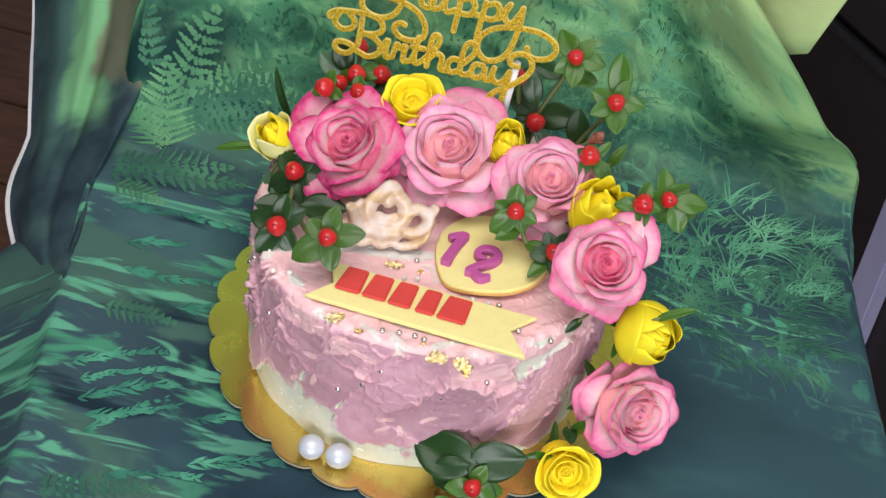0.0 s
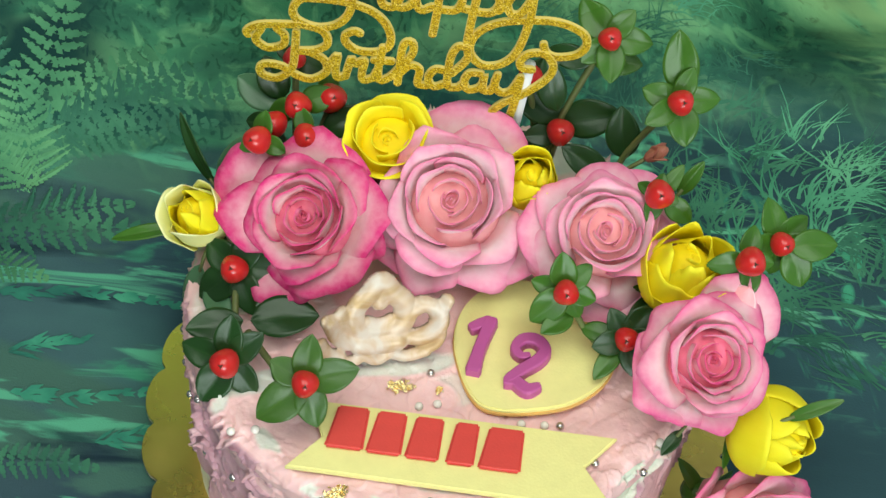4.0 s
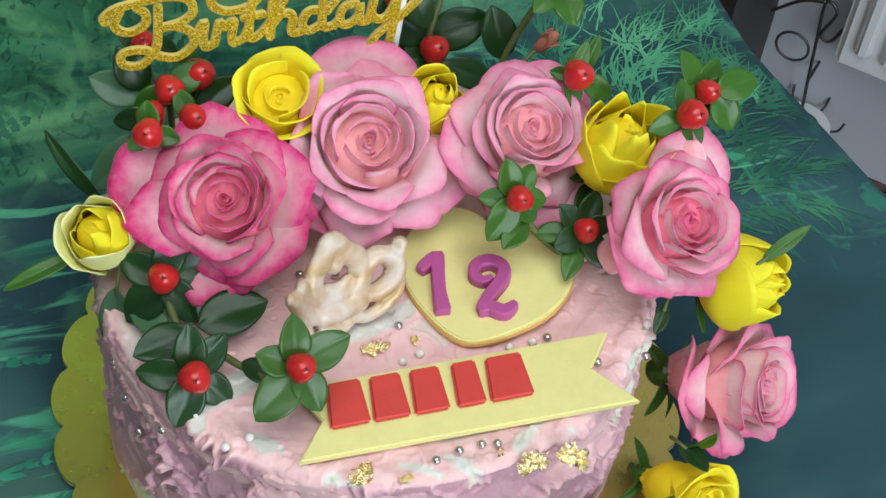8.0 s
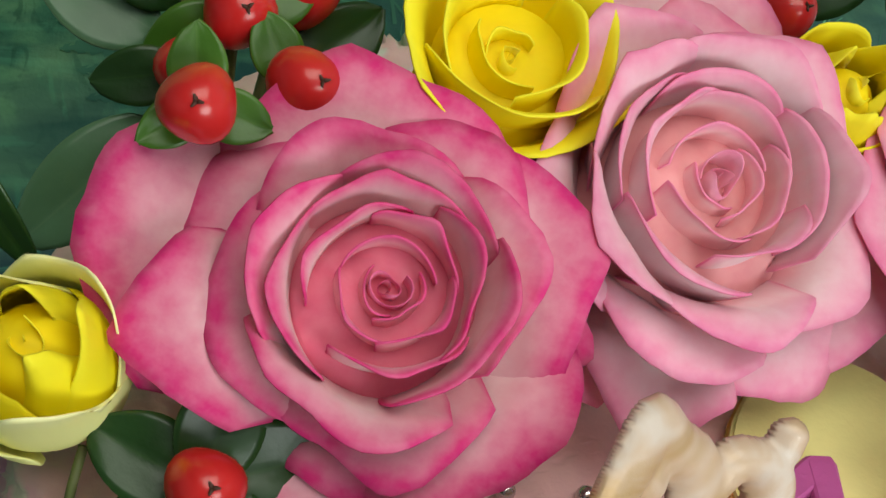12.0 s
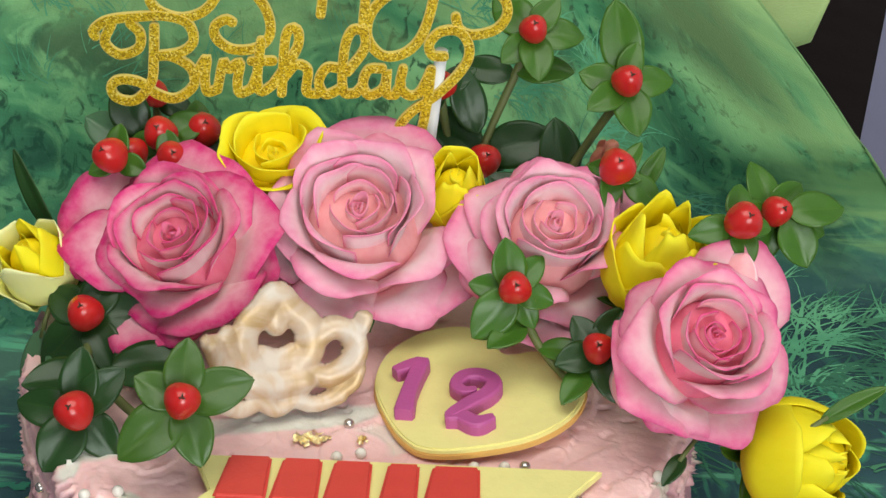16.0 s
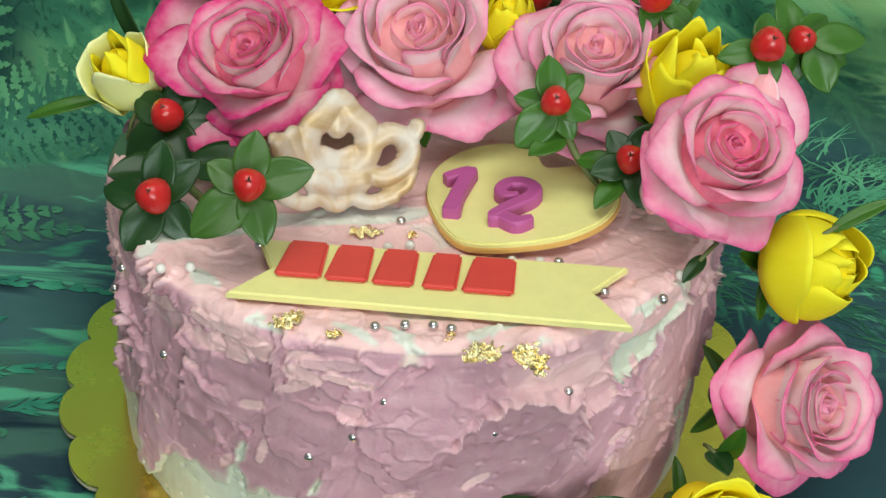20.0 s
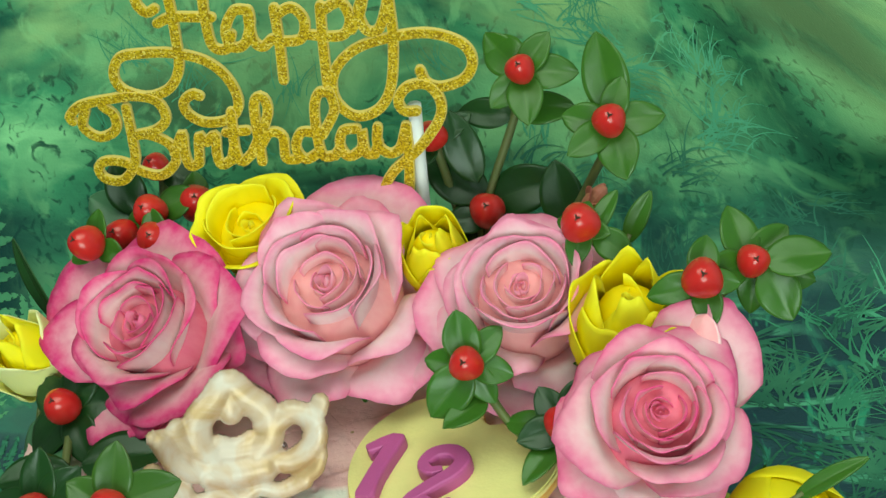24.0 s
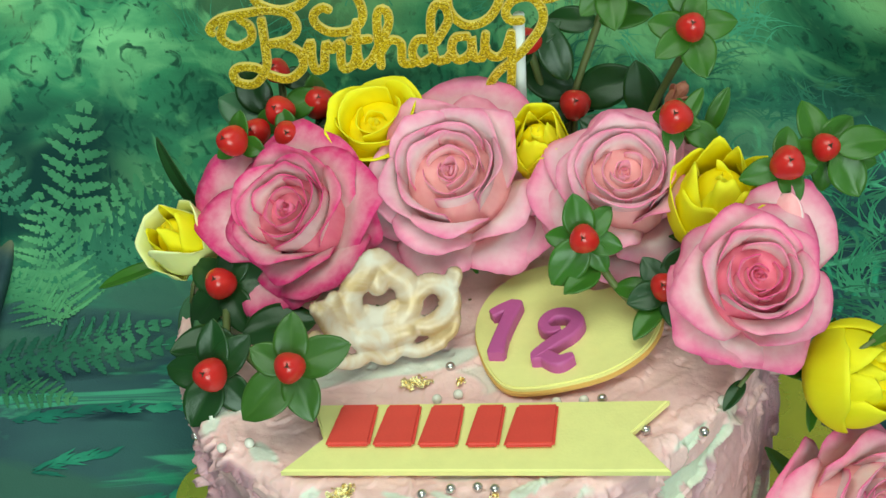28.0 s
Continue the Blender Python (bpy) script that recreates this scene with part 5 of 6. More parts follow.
def bud_petal(phi, k, R, H, close, flare, ragged, seed):
    """One petal of a half-closed bud: k 0 for the innermost, 1 for the outermost, wrapped round the bud with one free edge."""
    rr = random.Random(seed)
    nu, nv, thick = 17, 15, 0.00035
    a, b, peak = rr.uniform(0, 6.3), rr.uniform(0.7, 1.2), rr.uniform(-0.3, 0.3)
    top = H * (1.0 - 0.16 * k) * rr.uniform(0.95, 1.03)
    verts, rim = [], []
    for layer in (0.0, -thick):
        for i in range(nu):
            q = -1 + 2 * i / (nu - 1)
            for j in range(nv):
                v = j / (nv - 1)
                belly = math.sin(min(1.0, v / 0.52) * math.pi / 2)
                r = R * (0.74 + 0.26 * k) * (0.22 + 0.78 * belly)
                up = max(0.0, v - 0.52) / 0.48
                r *= 1 - (1 - close) * (1 - 0.72 * k) * up ** 1.4
                r += R * flare * k * max(0.0, v - 0.62) ** 1.5 * 3.0 * b + R * 0.05 * q * v + layer
                half = (1.30 + 0.12 * k) * (0.55 + 0.45 * min(1.0, v / 0.35)) * (1 - 0.42 * max(0.0, v - 0.60) / 0.40 * abs(q))
                w = phi + q * half
                z = top * v * (1 - 0.20 * v * q * q) + top * v ** 3 * (ragged * 0.09 * math.sin(3.1 * q + a) + ragged * 0.12 * math.exp(-((q - peak) / 0.22) ** 2))
                verts.append((r * math.cos(w), r * math.sin(w), z))
                rim.append(0.35 + 0.6 * v)
    ix = lambda i, j, o: o * nu * nv + i * nv + j  # noqa: E731
    faces = []
    for i in range(nu - 1):
        for j in range(nv - 1):
            faces += [(ix(i, j, 0), ix(i + 1, j, 0), ix(i + 1, j + 1, 0), ix(i, j + 1, 0)), (ix(i, j, 1), ix(i, j + 1, 1), ix(i + 1, j + 1, 1), ix(i + 1, j, 1))]
        faces.append((ix(i, nv - 1, 0), ix(i + 1, nv - 1, 0), ix(i + 1, nv - 1, 1), ix(i, nv - 1, 1)))
    for j in range(nv - 1):
        faces += [(ix(0, j, 0), ix(0, j + 1, 0), ix(0, j + 1, 1), ix(0, j, 1)), (ix(nu - 1, j, 0), ix(nu - 1, j, 1), ix(nu - 1, j + 1, 1), ix(nu - 1, j + 1, 0))]
    return mesh_from("petal", verts, faces, rim=rim)


def rosebud(label, tip, normal, R, H, mat, seed, count=8, close=0.35, flare=0.25, ragged=0.6, core=None, stem=0.004):
    """A half-closed rose: spiral petals round a rolled heart; tip is the top of its heart."""
    rr = random.Random(seed)
    root = thing("rose", label, "rose", YEL, facing(Vector(tip) - Vector(normal).normalized() * H * 0.92, normal, rr.uniform(0, 360)))
    part("petal", rolled_heart(R * 2.4, 0.95 * H, 0.30 * H, 1.3, seed * 7 + 1, -0.06), core or mat, root)
    for i in range(count):
        k = i / (count - 1)
        part("petal", bud_petal(2.4 * i, k, R, H, close, flare, ragged, seed * 50 + i), (core or mat) if k < 0.45 else mat, root)
    bm = bmesh.new()
    bmesh.ops.create_uvsphere(bm, u_segments=20, v_segments=12, radius=0.62 * R)
    bmesh.ops.scale(bm, vec=(1, 1, 0.44 * H / (0.62 * R)), verts=bm.verts)
    bmesh.ops.translate(bm, vec=(0, 0, 0.46 * H), verts=bm.verts)
    part("bud_core", mesh_smooth(bm), core or mat, root)
    bm = bmesh.new()
    bmesh.ops.create_uvsphere(bm, u_segments=14, v_segments=8, radius=0.30 * R)
    part("receptacle", bm, M["leaf_mid"], root, "green rose hip")
    for k in range(4):
        a = 1.57 * k + rr.uniform(-0.3, 0.3)
        part("sepal", leaf_mesh(R * rr.uniform(0.8, 1.1), R * 0.26, 0.3, -0.25, seed + k), M["leaf_mid"], root, "", along((0.1 * R * math.cos(a), 0.1 * R * math.sin(a), 0), (math.cos(a), math.sin(a), 0.1)))
    v, f = tube_arrays([(0, 0, -0.1 * R), (0.001, 0, -0.2 * R - stem)], 0.0020, 8)
    part("stem", mesh_from("stem", v, f), M["stem"], root)
    return root


rose("bright yellow cup-shaped rose between pink roses", (-0.0389, 0.0680, 0.1580), (-0.08, -0.34, 0.94), 0.0232, M["yellow"], 21, (3,), (3, 3), deep=1.55, stem=0.006, **CUP)
rosebud("small yellow rosebud tucked behind pink roses", (0.0192, 0.0590, 0.1570), (0.0, -0.40, 0.92), 0.0118, 0.030, M["yellow"], 22, 7, 0.45, 0.22, 0.7)
rosebud("pale lemon rosebud at the cake rim", (-0.1150, 0.0385, 0.1370), (-0.34, -0.38, 0.86), 0.0132, 0.030, M["pale_yellow"], 23, 8, 0.45, 0.40, 0.9, M["yellow"])
rosebud("yellow rose with ragged upright petals", (0.0817, 0.0240, 0.1590), (0.06, -0.22, 0.97), 0.0180, 0.036, M["yellow"], 24, 9, 0.50, 0.28, 1.1)
rosebud("plump yellow rosebud leaning out over the rim", (0.1320, -0.0260, 0.1130), (0.56, -0.66, 0.50), 0.0190, 0.038, M["yellow"], 25, 9, 0.16, 0.06, 0.2)
rose("open yellow rose low beside the cake", (0.0990, -0.0690, 0.0370), (0.32, -0.82, 0.46), 0.0232, M["yellow"], 26, (3, 3), (3, 3), deep=1.35, stem=0.008, **CUP)


# ---- berry sprigs ----
def berry_mesh(r, seed):
    rr = random.Random(seed)
    me = sphere_mesh("berry", r, 24, 16)
    twist = rr.uniform(0, 6.3)
    for v in me.vertices:
        x, y, z = v.co
        a = math.atan2(y, x)
        lobe = 1 + 0.055 * math.cos(3 * a + twist) * (1 - (z / r) ** 2)
        v.co = (x * lobe, y * lobe, z * 1.10 + (0.12 * z * abs(z) / r if z > 0 else 0))
    return me


def sprig(label, berries, stems=(), leaves=(), group="berry sprigs"):
    """berries: (place, facing, radius, leaflets, leaflet length, leaf material); stems: lines; leaves: (place, way, up, length, width, material)."""
    p0 = Vector(berries[0][0])
    root = thing("berry_sprig", label, "berry sprig", group, Matrix.Translation(p0))
    for k, (place, way, r, count, ln, mat) in enumerate(berries):
        rel = Vector(place) - p0
        face = facing(rel, way, 40 * k)
        seed = int(1e5 * abs(place[0] + 2 * place[1] + 3 * place[2]))
        rr = random.Random(seed)
        ob = part("berry", berry_mesh(r, seed), M["berry"], root, "glossy red berry", face)
        tip = [tube_arrays([(0, 0, r * 1.16), (0.0010 * math.cos(a), 0.0010 * math.sin(a), r * 1.30)], [0.00045, 0.00015], 5) for a in (0, 2.1, 4.2)]
        tv, tf = join_arrays(tip)
        part("stigma", mesh_from("stigma", tv, tf), M["stigma"], ob)
        for i in range(count):
            a = 2 * math.pi * i / max(1, count) + rr.uniform(-0.35, 0.35)
            lift = rr.uniform(-0.05, 0.45)
            l2 = ln * rr.uniform(0.75, 1.15)
            w = Matrix(face.to_3x3()) @ Vector((math.cos(a), math.sin(a), lift))
            up = Matrix(face.to_3x3()) @ Vector((0, 0, 1))
            part("leaf", leaf_mesh(1.04 * l2, l2 * rr.uniform(0.60, 0.76), 0.10, 0.12 + 0.25 * rr.random(), seed + i), M[mat], root, "", along(rel - up * r * 0.9, w, up))
    for line in stems:
        pts = smooth_line([tuple(Vector(p) - p0) for p in line], 14)
        v, f = tube_arrays(pts, np.linspace(0.0016, 0.0011, 14), 7)
        part("stem", mesh_from("stem", v, f), M["stem"], root)
    for i, (place, way, up, ln, wd, mat) in enumerate(leaves):
        part("leaf", leaf_mesh(ln, wd, 0.10, 0.18, int(1e4 * ln) + i), M[mat], root, "", along(Vector(place) - p0, way, up))
    return root


F = (0, -0.6, 0.8)
sprig("dark-leaved sprig with three red berries on the cake top",
      [((-0.0930, 0.0200, 0.1250), (-0.1, -0.6, 0.8), 0.0056, 5, 0.017, "leaf_dark"),
       ((-0.0905, -0.0200, 0.1180), (-0.1, -0.7, 0.7), 0.0058, 5, 0.018, "leaf_dark"),
       ((-0.0578, -0.0366, 0.1350), (0.1, -0.7, 0.7), 0.0052, 5, 0.019, "leaf_olive")],
      [[(-0.093, 0.022, 0.117), (-0.090, 0.002, 0.112), (-0.087, -0.014, 0.110)], [(-0.085, 0.0, 0.112), (-0.070, -0.018, 0.112), (-0.062, -0.031, 0.120), (-0.058, -0.035, 0.130)]],
      [((-0.084, 0.004, 0.115), (1.0, 0.1, 0.25), (0, -0.4, 1), 0.026, 0.017, "leaf_dark"), ((-0.087, 0.002, 0.116), (-0.9, -0.3, 0.1), (0, -0.3, 1), 0.022, 0.013, "leaf_dark"),
       ((-0.082, 0.006, 0.113), (0.7, 0.7, 0.5), (0, -0.4, 1), 0.020, 0.013, "leaf_dark"), ((-0.094, 0.006, 0.110), (-0.4, 0.6, 0.1), (0, -0.3, 1), 0.020, 0.010, "leaf_grey"),
       ((-0.072, -0.014, 0.114), (0.6, -0.8, 0.1), (0, -0.3, 1), 0.016, 0.009, "leaf_dark")])
sprig("single red berry with round green leaflets by the heart plaque",
      [((0.0360, 0.0110, 0.1450), (0.0, -0.75, 0.66), 0.0050, 6, 0.016, "leaf_mid")],
      [[(0.037, 0.016, 0.139), (0.045, 0.012, 0.124), (0.056, 0.008, 0.112)]],
      [((0.040, 0.012, 0.132), (-0.5, -0.5, 0.0), (0, -0.4, 1), 0.015, 0.009, "leaf_mid"), ((0.045, 0.011, 0.124), (0.8, -0.3, 0.2), (0, -0.4, 1), 0.015, 0.008, "leaf_mid")])
sprig("red berry in dark leaves beside the pink rose",
      [((0.0617, 0.0036, 0.1295), (-0.1, -0.7, 0.7), 0.0048, 5, 0.015, "leaf_dark")],
      [[(0.062, 0.008, 0.124), (0.066, 0.014, 0.112), (0.068, 0.016, 0.104)]],
      [((0.060, 0.006, 0.122), (-0.4, -0.7, -0.1), (0, -0.4, 1), 0.017, 0.008, "leaf_mid"), ((0.066, 0.010, 0.122), (0.2, 0.8, 0.5), (0, -0.4, 1), 0.018, 0.010, "leaf_dark")])
sprig("red berry over the pale pink rose",
      [((0.0675, 0.0445, 0.1690), (0.0, -0.7, 0.7), 0.0058, 4, 0.0095, "leaf_mid")],
      [[(0.068, 0.048, 0.163), (0.072, 0.060, 0.145), (0.070, 0.066, 0.104)]],
      [((0.069, 0.050, 0.160), (0.5, 0.6, 0.8), (0, -0.5, 1), 0.016, 0.006, "leaf_mid"), ((0.071, 0.047, 0.164), (0.75, -0.45, -0.35), (0, -0.7, 0.6), 0.013, 0.009, "leaf_mid")])
sprig("tall sprig with one red berry and pointed leaves",
      [((0.0740, 0.0840, 0.1795), (0.1, -0.7, 0.7), 0.0052, 5, 0.017, "leaf_mid")],
      [[(0.075, 0.091, 0.172), (0.066, 0.092, 0.155), (0.056, 0.088, 0.135), (0.050, 0.080, 0.104)]],
      [((0.075, 0.092, 0.176), (-0.2, 0.3, 1), (0, -0.8, 0.5), 0.026, 0.014, "leaf_mid"), ((0.058, 0.089, 0.138), (-0.2, 0.3, 0.9), (0, -0.8, 0.5), 0.022, 0.014, "leaf_dark"),
       ((0.052, 0.086, 0.130), (-0.9, 0.1, 0.5), (0, -0.7, 0.7), 0.022, 0.012, "leaf_dark")])
sprig("tallest sprig with one red berry behind the cake topper",
      [((0.0448, 0.1095, 0.1848), (0.0, -0.7, 0.7), 0.0048, 5, 0.016, "leaf_mid")],
      [[(0.045, 0.117, 0.177), (0.038, 0.112, 0.160), (0.028, 0.100, 0.135), (0.024, 0.090, 0.104)]],
      [((0.044, 0.118, 0.178), (-0.6, 0.2, 0.7), (0, -0.8, 0.5), 0.018, 0.011, "leaf_mid"), ((0.040, 0.114, 0.168), (0.9, -0.1, 0.1), (0, -0.7, 0.7), 0.020, 0.011, "leaf_mid"),
       ((0.040, 0.114, 0.166), (-0.9, 0.1, 0.1), (0, -0.7, 0.7), 0.019, 0.010, "leaf_dark"), ((0.030, 0.103, 0.140), (0.8, -0.1, 0.4), (0, -0.7, 0.7), 0.026, 0.016, "leaf_dark"),
       ((0.030, 0.103, 0.142), (-0.7, 0.1, 0.5), (0, -0.7, 0.7), 0.024, 0.015, "leaf_dark"), ((0.027, 0.098, 0.130), (-0.9, -0.1, -0.1), (0, -0.7, 0.7), 0.024, 0.014, "leaf_dark"),
       ((0.028, 0.100, 0.150), (-0.3, 0.2, 0.9), (0, -0.8, 0.5), 0.024, 0.012, "leaf_dark")])
sprig("dark red berries low behind the roses",
      [((0.0306, 0.0964, 0.1415), (0.1, -0.7, 0.7), 0.0058, 2, 0.012, "leaf_dark"), ((0.0150, 0.1030, 0.1660), (0.0, -0.7, 0.7), 0.0050, 2, 0.012, "leaf_dark")],
      [[(0.030, 0.100, 0.136), (0.028, 0.096, 0.120), (0.026, 0.090, 0.104)], [(0.015, 0.106, 0.161), (0.020, 0.102, 0.135), (0.024, 0.092, 0.104)]])
sprig("pair of red berries with oval leaves reaching past the cake",
      [((0.1026, 0.0182, 0.1668), (0.1, -0.7, 0.7), 0.0057, 4, 0.013, "leaf_mid"), ((0.1158, 0.0322, 0.1625), (0.2, -0.7, 0.6), 0.0047, 5, 0.016, "leaf_mid")],
      [[(0.103, 0.022, 0.161), (0.098, 0.030, 0.145), (0.088, 0.034, 0.104)], [(0.118, 0.033, 0.162), (0.108, 0.034, 0.152), (0.098, 0.032, 0.142)]],
      [((0.119, 0.031, 0.163), (1, 0.1, 0.15), (0, -0.6, 0.8), 0.018, 0.012, "leaf_mid"), ((0.119, 0.031, 0.161), (0.4, -0.5, -0.6), (0, -0.7, 0.6), 0.016, 0.012, "leaf_mid")])
sprig("cluster of five red berries with grey-green leaves",
      [((-0.0893, 0.0592, 0.1583), (-0.3, -0.7, 0.7), 0.0056, 3, 0.012, "leaf_mid"), ((-0.0766, 0.0836, 0.1540), (-0.1, -0.7, 0.7), 0.0056, 2, 0.013, "leaf_mid"),
       ((-0.0640, 0.0924, 0.1510), (0.2, -0.6, 0.7), 0.0062, 1, 0.014, "leaf_mid"), ((-0.0710, 0.0677, 0.1535), (0.1, -0.7, 0.7), 0.0056, 2, 0.012, "leaf_mid"),
       ((-0.0812, 0.1080, 0.1560), (-0.1, -0.6, 0.8), 0.0048, 2, 0.012, "leaf_dark"), ((-0.0850, 0.0760, 0.1500), (-0.1, -0.7, 0.7), 0.0054, 1, 0.012, "leaf_dark")],
      [[(-0.089, 0.066, 0.152), (-0.082, 0.074, 0.135), (-0.076, 0.074, 0.104)], [(-0.076, 0.088, 0.149), (-0.076, 0.082, 0.128)], [(-0.064, 0.096, 0.146), (-0.070, 0.086, 0.128)], [(-0.070, 0.071, 0.148), (-0.074, 0.075, 0.126)], [(-0.081, 0.111, 0.151), (-0.079, 0.095, 0.135), (-0.077, 0.080, 0.115)]],
      [((-0.086, 0.090, 0.145), (-0.8, 0.3, 0.4), (0, -0.6, 0.8), 0.020, 0.013, "leaf_grey"), ((-0.084, 0.092, 0.148), (-0.4, 0.2, 0.8), (0, -0.8, 0.5), 0.019, 0.013, "leaf_dark"),
       ((-0.088, 0.078, 0.138), (-0.7, -0.3, -0.5), (-0.4, -0.7, 0.4), 0.028, 0.014, "leaf_grey"), ((-0.082, 0.080, 0.140), (-0.2, -0.5, -0.5), (-0.3, -0.7, 0.5), 0.022, 0.014, "leaf_dark"),
       ((-0.066, 0.085, 0.138), (0.7, 0.2, 0.5), (0, -0.7, 0.7), 0.020, 0.012, "leaf_dark")])
sprig("red berry with oval and ivy leaves at the cake foot",
      [((0.0510, -0.0905, 0.0290), (0.0, -0.8, 0.6), 0.0052, 5, 0.015, "leaf_mid")],
      [[(0.051, -0.087, 0.025), (0.047, -0.088, 0.014), (0.040, -0.094, 0.012)]],
      [((0.050, -0.080, 0.036), (-0.97, 0.05, 0.02), (0, -0.8, 0.6), 0.038, 0.027, "leaf_dark"), ((0.044, -0.080, 0.034), (0.90, 0.12, 0.36), (0, -0.8, 0.6), 0.034, 0.023, "leaf_dark"),
       ((0.046, -0.081, 0.036), (-0.55, -0.25, -0.62), (0, -0.8, 0.6), 0.026, 0.024, "leaf_dark"),
       ((0.050, -0.083, 0.030), (0.2, -0.2, -0.6), (0, -0.8, 0.6), 0.024, 0.022, "leaf_dark"), ((0.043, -0.094, 0.013), (-0.7, -0.3, 0.3), (0, -0.6, 0.8), 0.014, 0.010, "leaf_mid"),
       ((0.045, -0.092, 0.012), (0.8, -0.2, 0.15), (0, -0.6, 0.8), 0.020, 0.007, "leaf_mid"), ((0.042, -0.096, 0.012), (0.1, -0.6, 0.5), (0, -0.6, 0.8), 0.013, 0.010, "leaf_mid")])

# loose greenery round the roses
GREENS = [
    ("grey-green rose leaf hanging at the cake rim", (-0.108, 0.030, 0.112), (-0.2, -0.4, -0.9), (-0.6, -0.8, 0.2), 0.030, 0.012, "leaf_grey"),
    ("narrow green sepal leaf beside the lemon rosebud", (-0.120, 0.046, 0.115), (-0.9, -0.2, -0.1), (0, -0.4, 1), 0.028, 0.006, "leaf_mid"),
    ("thin dark rose leaf standing behind the lemon rosebud", (-0.108, 0.062, 0.125), (-0.55, 0.3, 0.8), (-0.5, -0.7, 0.4), 0.032, 0.006, "leaf_dark"),
    ("dark rose leaf under the pale pink rose", (0.052, 0.020, 0.108), (-0.4, -0.8, 0.05), (0, -0.3, 1), 0.022, 0.010, "leaf_dark"),
    ("dark leaf between the yellow and pink roses", (0.085, 0.012, 0.125), (0.3, -0.3, 0.8), (0, -0.8, 0.5), 0.024, 0.013, "leaf_dark"),
    ("brown-green sepal under the rim rose", (0.086, -0.024, 0.112), (-0.5, -0.7, -0.2), (0, -0.3, 1), 0.012, 0.005, "leaf_dark"),
    ("thin green sepal beyond the leaning yellow bud", (0.125, -0.020, 0.122), (0.8, 0.1, 0.6), (0, -0.5, 1), 0.022, 0.005, "leaf_mid"),
    ("green sepal at the foot of the low yellow rose", (0.092, -0.062, 0.034), (-0.5, -0.4, 0.6), (0, -0.8, 0.5), 0.018, 0.007, "leaf_mid"),
    ("leaf between the hanging roses", (0.094, -0.050, 0.054), (0.1, -0.5, 0.2), (0, -0.6, 0.8), 0.016, 0.008, "leaf_dark"),
    ("narrow leaf between the hanging roses", (0.098, -0.050, 0.050), (0.1, -0.5, 0.8), (0, -0.8, 0.5), 0.022, 0.007, "leaf_mid"),
    ("dark leaf behind the small yellow bud", (0.012, 0.085, 0.128), (-0.6, 0.2, 0.7), (0, -0.8, 0.5), 0.024, 0.014, "leaf_dark"),
    ("small green leaf beside the tall berry", (0.078, 0.062, 0.150), (0.4, 0.2, 0.8), (0, -0.8, 0.5), 0.017, 0.006, "leaf_mid"),
]
for label, place, way, up, ln, wd, mat in GREENS:
    root = thing("rose_leaf", label, "leaf", "loose leaves", along(place, way, up))
    part("blade", leaf_mesh(ln, wd, 0.22, 0.18, int(1e5 * ln)), M[mat], root)
    v, f = tube_arrays([(-0.008, 0, -0.001), (-0.003, 0, 0), (0.003, 0, 0)], 0.0008, 6)
    part("stalk", mesh_from("stalk", v, f), M["stem"], root)
bud = thing("dry_bud", "withered pink bud with brown sepals on a stalk", "flower bud", at=facing((0.068, 0.076, 0.157), (0.5, -0.1, 0.6)))
bm = bmesh.new()
bmesh.ops.create_uvsphere(bm, u_segments=12, v_segments=8, radius=0.0036)
bmesh.ops.scale(bm, vec=(0.8, 0.8, 1.7), verts=bm.verts)
part("bud", bm, M["bud"], bud)
for a in (0, 2, 4):
    part("sepal", leaf_mesh(0.009, 0.004, 0.3, -0.1, a), M["bud"], bud, "", along((0, 0, -0.004), (math.cos(a) * 0.4, math.sin(a) * 0.4, 1), (math.cos(a), math.sin(a), 0)))
v, f = tube_arrays(smooth_line([(0, 0, -0.005), (-0.004, 0.002, -0.02), (0.0, 0.004, -0.05)], 8), 0.0009, 6)
part("stem", mesh_from("stem", v, f), M["stem"], bud)

# loose outer petals hanging under and behind the rim roses
for label, place, way, up, ln, wd in (
        ("pink rose petal hanging under the rim rose", (0.0725, -0.004, 0.131), (-0.25, -0.35, -0.55), (-0.5, -0.7, 0.6), 0.015, 0.015),
        ("reddish rose petal standing behind the rim rose", (0.098, 0.004, 0.146), (0.25, 0.25, 0.85), (-0.2, -0.8, 0.4), 0.016, 0.013)):
    root = thing("loose_petal", label, "petal", "loose rose petals", along(place, way, up))
    part("blade", leaf_mesh(ln, wd, -0.5, 0.25, int(1e5 * ln), nu=10, nv=12), M["rose_low"], root)
    v, f = tube_arrays([(-0.004, 0, -0.0005), (0.0, 0, 0), (0.003, 0, 0)], 0.0008, 6)
    part("claw", mesh_from("claw", v, f), M["stem"], root)

# ---- heart plaque, numerals and banner ----
def plate(outline, z0, z1, bevel=0.0006):
    """A flat plate with softened upper edges from an outline in x, y."""
    bm = bmesh.new()
    low = [bm.verts.new((x, y, z0)) for x, y in outline]
    face = bm.faces.new(low)
    out = bmesh.ops.extrude_face_region(bm, geom=[face])
    bmesh.ops.translate(bm, vec=(0, 0, z1 - z0), verts=[g for g in out["geom"] if isinstance(g, bmesh.types.BMVert)])
    bmesh.ops.recalc_face_normals(bm, faces=bm.faces)
    top = [e for e in bm.edges if all(v.co.z > (z0 + z1) / 2 for v in e.verts)]
    bmesh.ops.bevel(bm, geom=top, offset=bevel, segments=2, affect="EDGES")
    return bm


